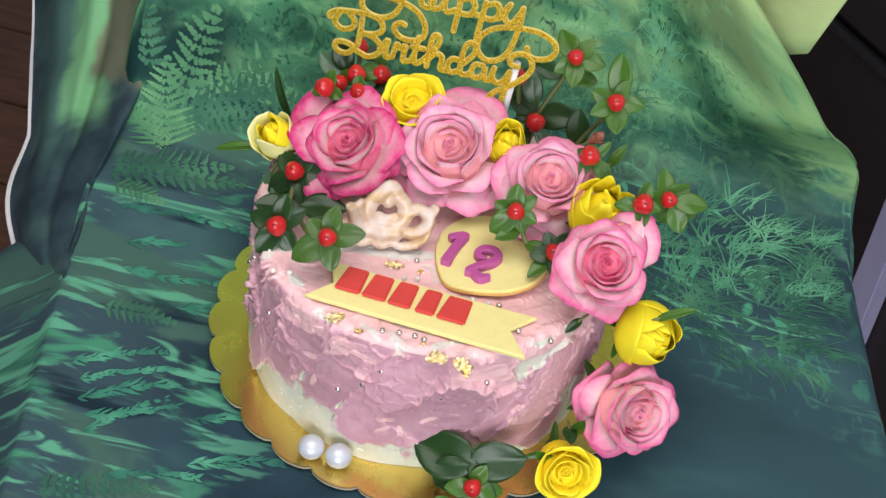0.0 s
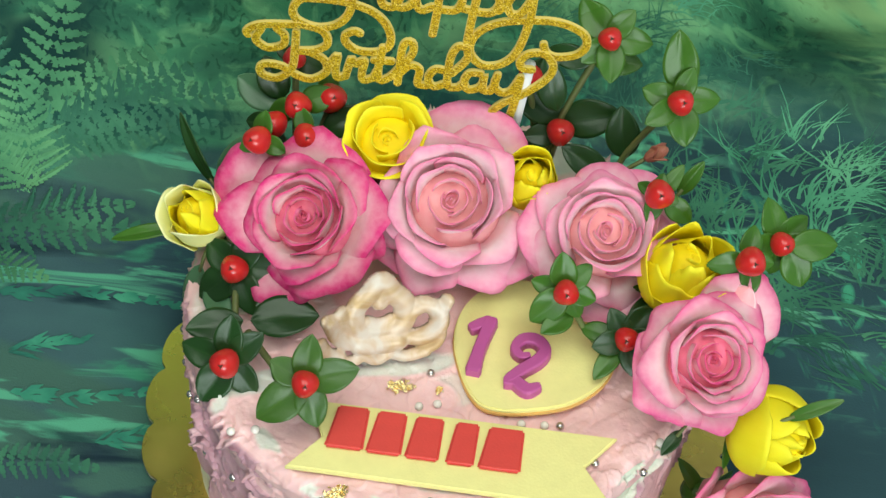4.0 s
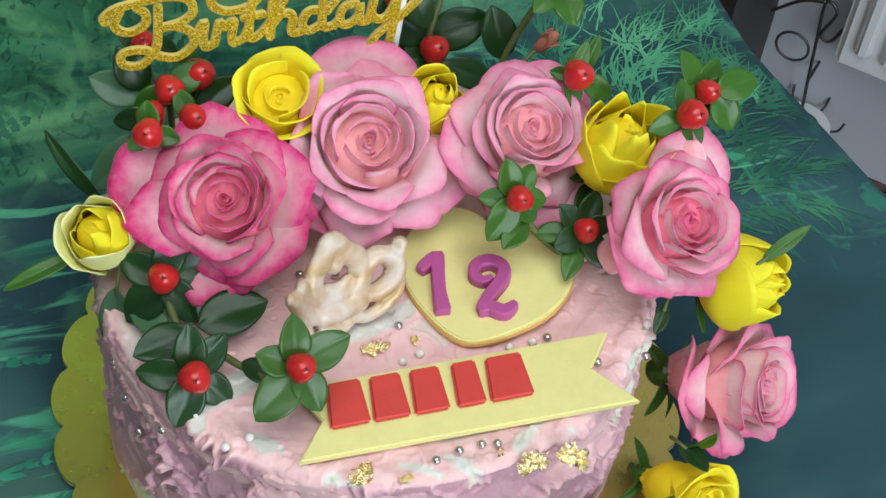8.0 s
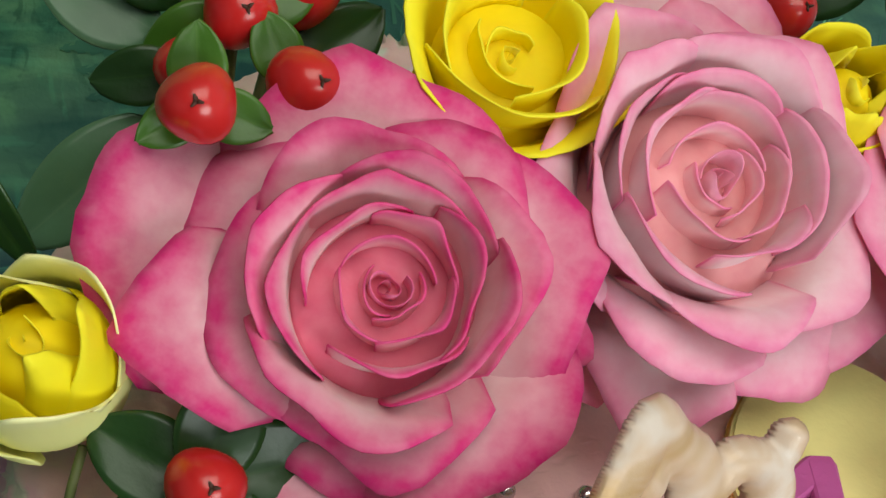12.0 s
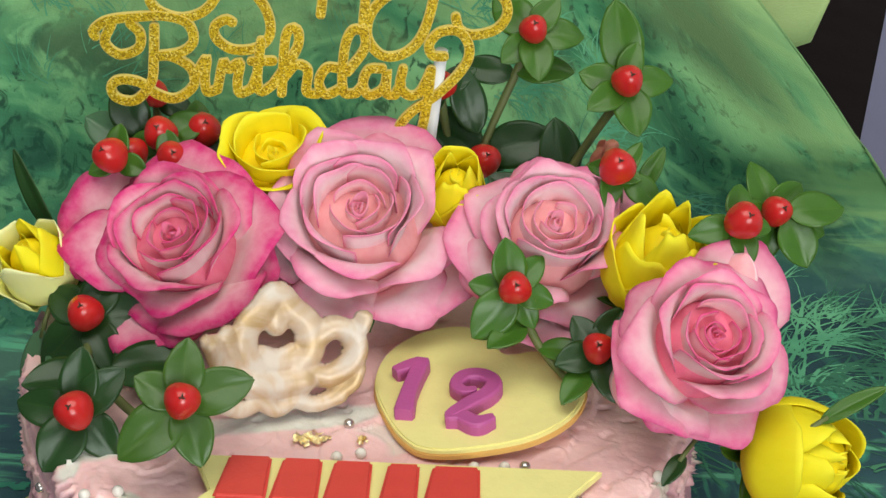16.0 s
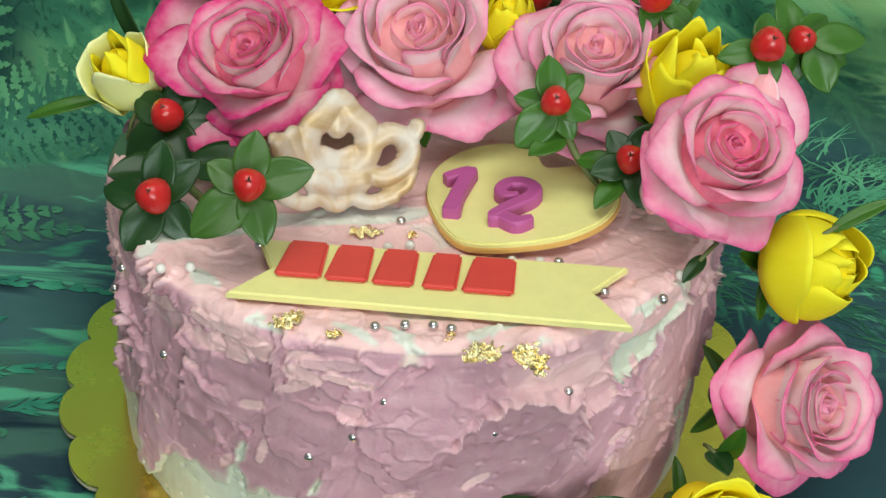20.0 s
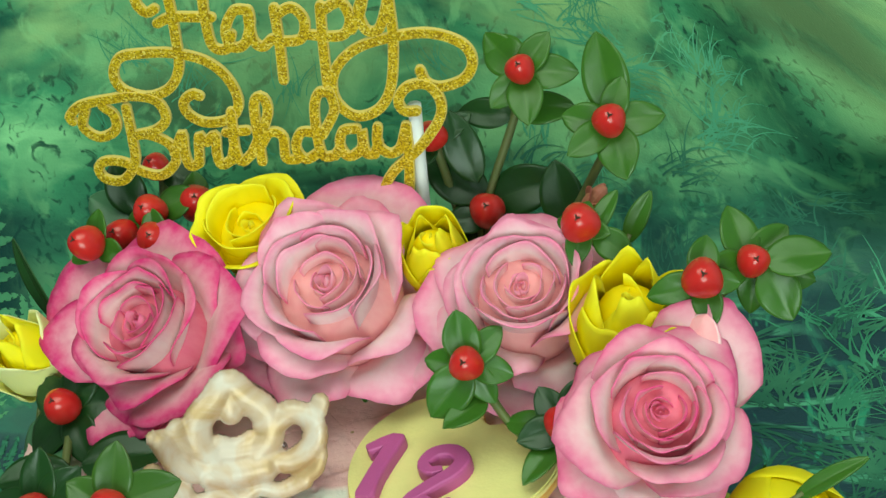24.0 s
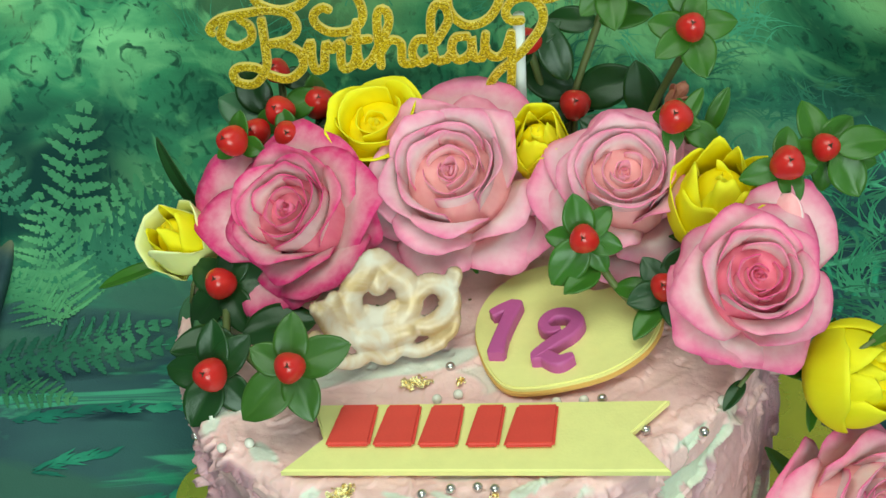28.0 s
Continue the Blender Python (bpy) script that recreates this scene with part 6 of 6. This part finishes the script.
def heart_outline(w, h):
    """A plump heart with a shallow cleft and a rounded tip."""
    half = [(0.0, 0.74), (0.26, 0.95), (0.60, 0.98), (0.90, 0.66), (1.0, 0.16), (0.84, -0.36), (0.48, -0.77), (0.13, -1.01)]
    ring = half + [(-x, y) for x, y in half[:0:-1]]
    line = smooth_line(ring[-2:] + ring + ring[:3], 110)
    start = len(line) * 2 // (len(ring) + 4)
    a0 = None
    pts = []
    for x, y in line[start:]:
        a = math.atan2(y, x)
        if a0 is None:
            a0, last, turned = a, a, 0.0
        step = (a - last + math.pi) % (2 * math.pi) - math.pi
        turned, last = turned + step, a
        if abs(turned) > 2 * math.pi - 0.03:
            break
        pts.append((x * w / 2, y * h / 2))
    return pts[::-1]


heart = thing("heart_plaque", "pale yellow fondant heart lying tilted on the cake", "heart plaque", at=pose(0.0250, 0.0068, 0.1073, 2.6, -3.8, -31))
part("plate", plate(heart_outline(0.0655, 0.060), 0.0008, 0.0030), M["fondant_yellow"], heart)
part("rim", plate(heart_outline(0.0664, 0.0610), -0.0006, 0.0012, 0.0003), M["fondant_amber"], heart, "amber-stained lower edge")


def thick_stroke(pts, half, height, n=40):
    """A raised stroke in x, y with softened upper edges and round ends."""
    p = smooth_line(pts, n)
    t = np.gradient(p, axis=0)
    t /= np.linalg.norm(t, axis=1, keepdims=True) + 1e-12
    nrm = np.stack([-t[:, 1], t[:, 0]], 1)
    taper = np.interp(np.linspace(0, 1, n), np.linspace(0, 1, len(half)), half)
    section = [(-1.0, 0.0), (-1.0, 0.72), (-0.90, 0.92), (-0.72, 1.0), (0.72, 1.0), (0.90, 0.92), (1.0, 0.72), (1.0, 0.0)]
    ext = 0.5 * taper[[0, -1]]
    verts, m = [], len(section)
    for i in range(n):
        end = 0.80 if i in (0, n - 1) else 1.0
        base = p[i] + (-t[i] * ext[0] * 0.6 if i == 0 else t[i] * ext[1] * 0.6 if i == n - 1 else 0)
        for a, z in section:
            q = base + nrm[i] * a * taper[i] * end
            verts.append((q[0], q[1], z * height * (0.97 if end < 1 else 1.0)))
    faces = [(i * m + k, i * m + k + 1, (i + 1) * m + k + 1, (i + 1) * m + k) for i in range(n - 1) for k in range(m - 1)]
    faces += [tuple(range(m)), tuple((n - 1) * m + k for k in range(m))[::-1]]
    return verts, faces


hm = pose(0.0258, 0.0072, 0.1073, 2, -4.5, -23)
mm = 0.001


def numeral(strokes, at, label):
    pieces = [thick_stroke([(x * mm, y * mm) for x, y in pts], [h * mm for h in half], height) for pts, half, height in strokes]
    v, f = join_arrays(pieces)
    me = mesh_from("numeral", v, f, smooth=False)
    ob = part("numeral", me, M["fondant_purple"], None)
    ob.matrix_world = at
    return tagged(ob, label, "numeral", "numerals on the heart")


numeral([([(0.6, -13), (0.3, -4), (0.8, 6), (1.2, 12.5)], [3.2, 2.6, 2.6, 2.9], 0.0045), ([(0.6, 11.4), (-2.4, 9.4), (-5.6, 6.6)], [3.0, 2.6, 2.1], 0.0044)],
        hm @ pose(-0.0173, -0.0080, 0.0029, 0, 0, 11.5), "thick purple-pink fondant numeral one on the heart")
numeral([([(0.4, 4.6), (-2.6, 3.6), (-5.6, 6.6), (-3.6, 11.6), (1.6, 12.6), (5.6, 9.0), (4.4, 3.6), (-0.6, -2.4), (-5.2, -8.6)], [1.4, 2.0, 2.6, 2.7, 2.7, 2.7, 2.6, 2.5, 2.2], 0.0045), ([(-6.0, -9.4), (-2.0, -8.6), (3.0, -11.0), (7.4, -8.4)], [2.0, 2.7, 2.8, 1.6], 0.0043)],
        hm @ pose(0.0030, -0.0088, 0.0029, 0, 0, 13), "thick purple-pink fondant numeral two on the heart")

banner = thing("fondant_banner", "pale yellow fondant ribbon banner with forked ends", "banner", at=pose(0, 0, ZT + 0.0012, 0, 0, 0))
tips = [(-0.0625, -0.0560), (0.0620, -0.0600), (0.0500, -0.0425), (0.0620, -0.0280), (-0.0560, -0.0255), (-0.0505, -0.0415)]
part("ribbon", plate(tips, 0, 0.0024, 0.0006), M["fondant_yellow"], banner)
for k, (x, w) in enumerate(((-0.0405, 0.0135), (-0.0255, 0.0125), (-0.0110, 0.0120), (0.0035, 0.0100), (0.0185, 0.0150))):
    y = -0.0384 - 0.04 * (x + 0.01)
    bar = box_bm(w, 0.0190, 0.0022, 0.0009, (0, 0, 0.0011), 3)
    for v in bar.verts:
        v.co.x += 0.10 * v.co.y
        v.co.x *= 1.0 - 0.10 * (v.co.y / 0.0095)
    ob = part("letter_bar", bar, M["fondant_red"], None)
    ob.matrix_world = pose(x, y, ZT + 0.0012 + 0.0023, 0, 0, -1)
    tagged(ob, "plain red fondant bar on the yellow banner", "fondant bar", "bars on the banner")


# ---- moulded sugar crown ----
def crown_mesh():
    """A moulded relief: rounded bars and pads on a grid, open where nothing was poured."""
    step = 0.00042
    xs, zs = np.arange(-0.033, 0.0331, step), np.arange(-0.004, 0.0461, step)
    X, Z = np.meshgrid(xs, zs, indexing="ij")
    H = np.zeros_like(X)

    def bar(pts, r, high):
        p = smooth_line([(x * 0.001, z * 0.001) for x, z in pts], 40)
        d = np.full(X.shape, 1.0)
        for x, z in p:
            d = np.minimum(d, np.hypot(X - x, Z - z))
        k = np.clip(1 - (d / (r * 0.001)) ** 2, 0, 1)
        np.maximum(H, high * 0.001 * np.sqrt(k), out=H)

    bar([(-8.5, 10.5), (0, 9.6), (8.5, 10.5)], 5.4, 6.0)
    bar([(-7, 16.5), (0, 16.0), (7, 16.5)], 3.6, 4.2)
    bar([(-21, 4.5), (-13, 1.8), (-6, 3.6), (0, 0.8), (6, 3.6), (13, 1.8), (21, 4.5)], 3.2, 3.4)
    bar([(-7, 15), (-11.5, 21), (-10.8, 29), (-5.5, 34), (0, 39.5), (5.5, 34), (10.8, 29), (11.5, 21), (7, 15)], 5.3, 4.6)
    bar([(0, 35), (0, 30)], 4.4, 4.0)
    bar([(-5.5, 20.5), (0, 18.5), (5.5, 20.5)], 3.0, 3.2)
    # one open loop on the one side, a closed curling wing on the other
    bar([(10, 13), (18, 11.5), (25.5, 17), (25.5, 25), (19, 28), (12, 23)], 4.2, 4.4)
    bar([(9, 18), (13, 22), (15, 26)], 2.6, 4.2)
    bar([(20, 5), (25, 8.5), (27, 14)], 3.0, 3.2)
    bar([(28.0, 28), (29.0, 31)], 3.1, 3.4)
    bar([(-9, 12), (-15, 13), (-20, 18), (-23, 24)], 4.4, 4.6)
    bar([(-10, 18), (-15, 21), (-18, 27)], 4.0, 4.2)
    bar([(-18, 6), (-24, 9), (-28, 15)], 3.2, 3.4)
    bar([(-23, 24), (-26, 26)], 2.8, 3.2)
    bar([(0, 39), (0, 42)], 2.2, 3.2)
    for _ in range(3):
        H = (H + np.roll(H, 1, 0) + np.roll(H, -1, 0) + np.roll(H, 1, 1) + np.roll(H, -1, 1)) / 5
    idx = -np.ones(X.shape, dtype=int)
    verts, faces = [], []
    solid = H > 0.0006
    for i in range(len(xs)):
        for j in range(len(zs)):
            if solid[i, j]:
                idx[i, j] = len(verts)
                bow = -8.0 * X[i, j] ** 2
                verts.append((X[i, j], bow - max(0.0, H[i, j] - 0.0005), Z[i, j]))
                verts.append((X[i, j], bow + 0.0010, Z[i, j]))
    cells = solid[:-1, :-1] & solid[1:, :-1] & solid[1:, 1:] & solid[:-1, 1:]
    for i, j in zip(*np.where(cells)):
        a, b, c, d = idx[i, j], idx[i + 1, j], idx[i + 1, j + 1], idx[i, j + 1]
        faces += [(a, b, c, d), (a + 1, d + 1, c + 1, b + 1)]
        if j == 0 or not cells[i, j - 1]:
            faces.append((a, a + 1, b + 1, b))
        if j + 1 >= cells.shape[1] or not cells[i, j + 1]:
            faces.append((c, c + 1, d + 1, d))
        if i == 0 or not cells[i - 1, j]:
            faces.append((d, d + 1, a + 1, a))
        if i + 1 >= cells.shape[0] or not cells[i + 1, j]:
            faces.append((b, b + 1, c + 1, c))
    return mesh_from("crown", verts, faces)


crown = part("sugar_figure", crown_mesh(), M["crown"], None)
crown.matrix_world = Matrix.Translation((-0.0335, -0.0045, 0.1085)) @ Matrix.Rotation(radians(24), 4, "Z") @ Matrix.Rotation(radians(-24), 4, "X") @ Matrix.Rotation(radians(8), 4, "Y") @ Matrix.Scale(0.88, 4)
tagged(crown, "pearly gold and white moulded sugar crown leaning on the cake", "sugar decoration")

# ---- sugar pearls ----
small, big = sphere_mesh("pearl", 0.0017, 18, 12), sphere_mesh("pearl", 0.0077, 32, 20, 0.9)
small_white = small.copy()
small.materials.append(M["silver_pearl"])
small_white.materials.append(M["white_pearl"])
big.materials.append(M["big_pearl"])


def pearl(at, white=False, group="sugar pearls on the cake"):
    ob = new("sugar_pearl", small_white if white else small)
    ob.location = at
    return tagged(ob, "small white sugar pearl" if white else "small silver sugar pearl pressed into the icing", "sugar pearl", group)


ZP = TOP + 0.0018
for x, y, w in ((-0.0118, -0.0055, 0), (0.0726, -0.0402, 0), (0.0542, -0.0386, 0), (-0.0408, 0.0263, 0), (-0.0279, 0.0233, 0), (-0.0160, -0.0650, 0), (-0.0070, -0.0630, 0), (0.0015, -0.0625, 0), (0.0070, -0.0635, 0),
                (0.0400, -0.0235, 0), (0.0340, -0.0240, 1), (0.0250, -0.0245, 1), (-0.0080, -0.0195, 1), (-0.0760, -0.0400, 1), (0.0790, -0.0260, 1), (-0.0150, -0.0215, 1), (-0.0560, -0.0250, 0), (-0.0850, -0.0420, 1)):
    pearl((x, y, ZP), bool(w))
for ang, z in ((-92, 0.0845), (-60.5, 0.0825), (-73.5, 0.0720), (-97, 0.0695), (-104.5, 0.058), (-48, 0.0735), (-47.5, 0.0680), (-152, 0.088), (-136, 0.072), (-165, 0.080), (-160, 0.070), (-148, 0.060), (-170, 0.090)):
    a = radians(ang)
    pearl((CX + (CR + 0.0022) * math.cos(a), CY + (CR + 0.0022) * math.sin(a), z), False)
for x, y in ((-0.0440, -0.0800), (-0.0276, -0.0812)):
    ob = new("candy_pearl", big)
    ob.location = (x, y, ZB + 0.0070)
    tagged(ob, "large pale satin candy pearl on the gold board", "candy pearl", "large pearls on the board")


# ---- gold leaf flakes ----
def flake(at, size, seed, normal=(0, 0, 1), spin=0):
    rr = random.Random(seed)
    bm = bmesh.new()
    bmesh.ops.create_grid(bm, x_segments=11, y_segments=9, size=1)
    gone = [f for f in bm.faces if (lambda c: c.x ** 2 / 0.9 + c.y ** 2 / 0.8)(f.calc_center_median()) + rr.uniform(-0.35, 0.35) > 0.8]
    bmesh.ops.delete(bm, geom=gone, context="FACES")
    for v in bm.verts:
        v.co = Vector((v.co.x * size * 0.5 + rr.uniform(-0.0003, 0.0003), v.co.y * size * 0.32 + rr.uniform(-0.0003, 0.0003), rr.uniform(0, 0.0018)))
    ext = bmesh.ops.extrude_face_region(bm, geom=list(bm.faces))
    bmesh.ops.translate(bm, vec=(0, 0, 0.0001), verts=[g for g in ext["geom"] if isinstance(g, bmesh.types.BMVert)])
    ob = part("gold_flake", bm, M["gold_leaf"], None)
    ob.matrix_world = facing(at, normal, spin)
    return tagged(ob, "crumpled flake of edible gold leaf on the icing", "gold flake", "gold leaf flakes")


flake((0.0318, -0.0745, TOP + 0.0003), 0.015, 1, (0, -0.5, 0.85), -40)
flake((0.0165, -0.0735, TOP + 0.0003), 0.014, 2, (0, -0.35, 0.9), 15)
flake((-0.0425, -0.0640, TOP + 0.0006), 0.012, 3, (0, -0.2, 1), 30)
flake((-0.0230, -0.0130, TOP + 0.0008), 0.012, 4, (0, 0, 1), 10)
flake((-0.0280, -0.0690, TOP + 0.0003), 0.006, 5, (0, -0.3, 0.9), 0)
flake((0.0068, -0.0668, TOP + 0.0004), 0.005, 6, (0, -0.3, 0.9), 70)
flake((-0.1000, -0.0120, TOP - 0.001), 0.007, 7, (-0.6, -0.3, 0.7), 20)
flake((-0.0080, -0.0130, TOP + 0.0008), 0.005, 8, (0, 0, 1), 70)

# ---- cake topper: two words of looping gold letters on a white stick ----
topper = thing("cake_topper", "gold glitter card topper with looping party greeting letters", "cake topper", at=Matrix.Translation((-0.0987, 0.0905, 0.1862)))
SX, SZ = 0.001512, 0.00170


def letter(strokes, order, w=0.0014):
    """Strokes in tens of units from the left end and the middle line."""
    gold, card = [], []
    for k, pts in enumerate(strokes):
        p = smooth_line([(x * SX, z * SZ) for x, z in pts], max(12, 7 * len(pts)))
        lift = 0.00006 * order + 0.00002 * k
        p3 = np.stack([p[:, 0], np.full(len(p), -lift) + 0.03 * p[:, 1], p[:, 1]], 1)
        gold.append(ribbon(p3, w, -0.00075, 0.0))
        card.append(ribbon(p3, w + 0.00024, -0.00045, 0.0009))
    v, f = join_arrays(gold)
    ob = part("letter", mesh_from("letter", v, f, smooth=False), M["glitter"], topper, "gold glitter letter")
    v, f = join_arrays(card)
    part("card_backing", mesh_from("card_backing", v, f, smooth=False), M["card_white"], ob, "cream card edge")


def ribbon(p3, w, y0, y1):
    """A flat band standing in the xz plane along p3, with round ends."""
    p = np.asarray(p3)
    t = np.gradient(p[:, [0, 2]], axis=0)
    t /= np.linalg.norm(t, axis=1, keepdims=True) + 1e-12
    nx, nz = -t[:, 1], t[:, 0]
    left = [(p[i, 0] + nx[i] * w, p[i, 2] + nz[i] * w, p[i, 1]) for i in range(len(p))]
    right = [(p[i, 0] - nx[i] * w, p[i, 2] - nz[i] * w, p[i, 1]) for i in range(len(p))]

    def cap(i, sign):
        a0 = math.atan2(nz[i], nx[i])
        return [(p[i, 0] + w * math.cos(a0 + sign * math.pi * k / 6), p[i, 2] + w * math.sin(a0 + sign * math.pi * k / 6), p[i, 1]) for k in range(1, 6)]

    n = len(p)
    verts, faces = [], []
    for i in range(n):
        for (x, z, y) in (left[i], right[i]):
            verts += [(x, y + y0, z), (x, y + y1, z)]
    for i in range(n - 1):
        a, b = 4 * i, 4 * i + 4
        faces += [(a, a + 2, b + 2, b), (a + 1, b + 1, b + 3, a + 3), (a, b, b + 1, a + 1), (a + 2, a + 3, b + 3, b + 2)]
    for i, sign in ((0, 1), (n - 1, -1)):
        c = cap(i, sign)
        ringf = [4 * i]
        ringb = [4 * i + 1]
        for x, z, y in c:
            verts += [(x, y + y0, z), (x, y + y1, z)]
            ringf.append(len(verts) - 2)
            ringb.append(len(verts) - 1)
        ringf.append(4 * i + 2)
        ringb.append(4 * i + 3)
        faces += [tuple(ringf if sign > 0 else ringf[::-1]), tuple(ringb[::-1] if sign > 0 else ringb)]
        for k in range(len(ringf) - 1):
            faces.append((ringf[k], ringb[k], ringb[k + 1], ringf[k + 1]))
    return verts, faces


# first word
letter([[(24.5, 20.8), (22.6, 20.2), (21.0, 22), (21.4, 25), (24.4, 26.8), (27.4, 25.2), (27.9, 21), (27.6, 15), (26.8, 9), (23.8, 5), (18.8, 3.5), (13.9, 5), (12.4, 8), (14.4, 11.5), (18.9, 12.2), (25.8, 12), (32.8, 10), (36.8, 6), (37.8, 1), (34.9, -2), (29.9, -2.5), (26.5, -0.5), (26.1, 2), (28.4, 3.5), (29.8, 3)],
        [(24.4, 18), (27.9, 19), (35.9, 18.5)], [(36.3, 26.2), (35.1, 23), (34.6, 17), (35.1, 12.8), (37.8, 12.2), (39.4, 15)]], 1)
letter([[(43.8, 19.5), (40.9, 19.5), (38.4, 16), (38.9, 12.6), (41.8, 13), (43.8, 17), (43.8, 19.5), (43.6, 14.2), (45.2, 12.2), (47.6, 13.6)]], 2)
letter([[(49.3, 19.6), (49.0, 12), (48.4, 5.4)], [(49.2, 18.2), (52.8, 19.5), (55.0, 17), (53.9, 13.6), (50.9, 13), (47.6, 13.6)]], 3)
letter([[(58.8, 19.5), (58.0, 12), (57.4, 4.2)], [(58.6, 18.4), (62.8, 20.0), (64.4, 17), (62.9, 14), (59.9, 13.5), (54.8, 14.2)]], 4)
letter([[(64.3, 14.6), (66.2, 17), (67.9, 21)], [(67.8, 21), (66.3, 18), (67.3, 14.4), (69.8, 14.4), (71.8, 18), (72.8, 20.7)],
        [(72.8, 20.7), (72.4, 12), (70.4, 3), (66.9, -1.5), (61.9, -2.5), (58.5, 1), (59.0, 6), (62.9, 10), (68.9, 12.2), (78.9, 13.2), (85.8, 11), (87.8, 7.5), (85.8, 4), (80.9, 2.5), (77.9, 3.5), (76.9, 6)]], 5)
# second word
letter([[(13.4, 1.5), (13.1, -5), (12.4, -10), (8.9, -13.8), (4.9, -13.4), (3.9, -11), (5.9, -9.6), (9.9, -10), (13.9, -12.4), (17.9, -13), (21.6, -10), (20.9, -6.5), (16.9, -4.4), (13.6, -4.4)],
        [(13.6, -4.4), (18.9, -3.4), (21.6, -1), (20.4, 2.5), (15.9, 3.8), (10.9, 3.5), (3.9, 2.5), (0.6, 0.4), (0.9, -0.8)], [(4.4, 1.6), (2.9, -2), (5.9, -4.4), (9.9, -3), (10.4, 0), (8.4, 2)]], 6)
letter([[(21.6, -8.6), (24.3, -4.4), (23.9, -8.4), (24.4, -11.4), (26.6, -10.8)]], 7)
letter([[(26.6, -10.8), (27.9, -5), (28.9, -6.6), (31.4, -5), (30.9, -9), (31.4, -11.4), (33.9, -10.4)]], 8)
letter([[(35.9, -0.4), (35.1, -8), (35.9, -10.9), (38.4, -9.4)], [(33.9, -4.6), (38.4, -4.4)], [(33.9, -10.4), (35.2, -7)]], 9)
letter([[(38.4, -9.4), (43.3, -2), (43.8, 1.5), (42.4, 2.5), (41.0, 0), (40.4, -11)], [(40.6, -8), (43.3, -5), (45.9, -6), (45.7, -10.4), (47.9, -10.9)]], 10)
letter([[(52.9, -5.4), (49.9, -5.4), (48.3, -8.4), (49.9, -10.9), (53.3, -9.4)], [(57.4, 2.6), (55.3, 2.6), (53.8, -0.4), (53.3, -7), (53.9, -10.4), (56.3, -10.4)], [(57.6, 3.0), (57.9, -1), (54.4, -6)]], 11)
letter([[(61.8, -5), (58.9, -5.4), (57.8, -8.4), (59.3, -10.7), (62.3, -9), (62.9, -5.4), (62.9, -10), (64.8, -10.4)], [(56.3, -10.4), (57.9, -8.6)]], 12)
letter([[(66.3, -4.9), (65.8, -8.4), (67.8, -10.4), (70.3, -9.4), (72.3, -4.9)], [(64.8, -10.4), (66.0, -8)],
        [(72.3, -4.9), (71.8, -12), (70.4, -20), (67.9, -23.4), (65.1, -22), (65.6, -18), (68.4, -14), (74.4, -9.5), (79.3, -4), (80.2, 0), (77.9, 3.2), (73.9, 3), (71.6, 0.5), (72.4, -1.8), (74.9, -2)]], 13)
v, f = tube_arrays([(0.1125, 0.0012, -0.002), (0.1100, 0.0018, -0.040), (0.107, 0.002, -0.083)], 0.0021, 12)
part("stick", mesh_from("stick", v, f), M["stick"], topper, "white paper stick")
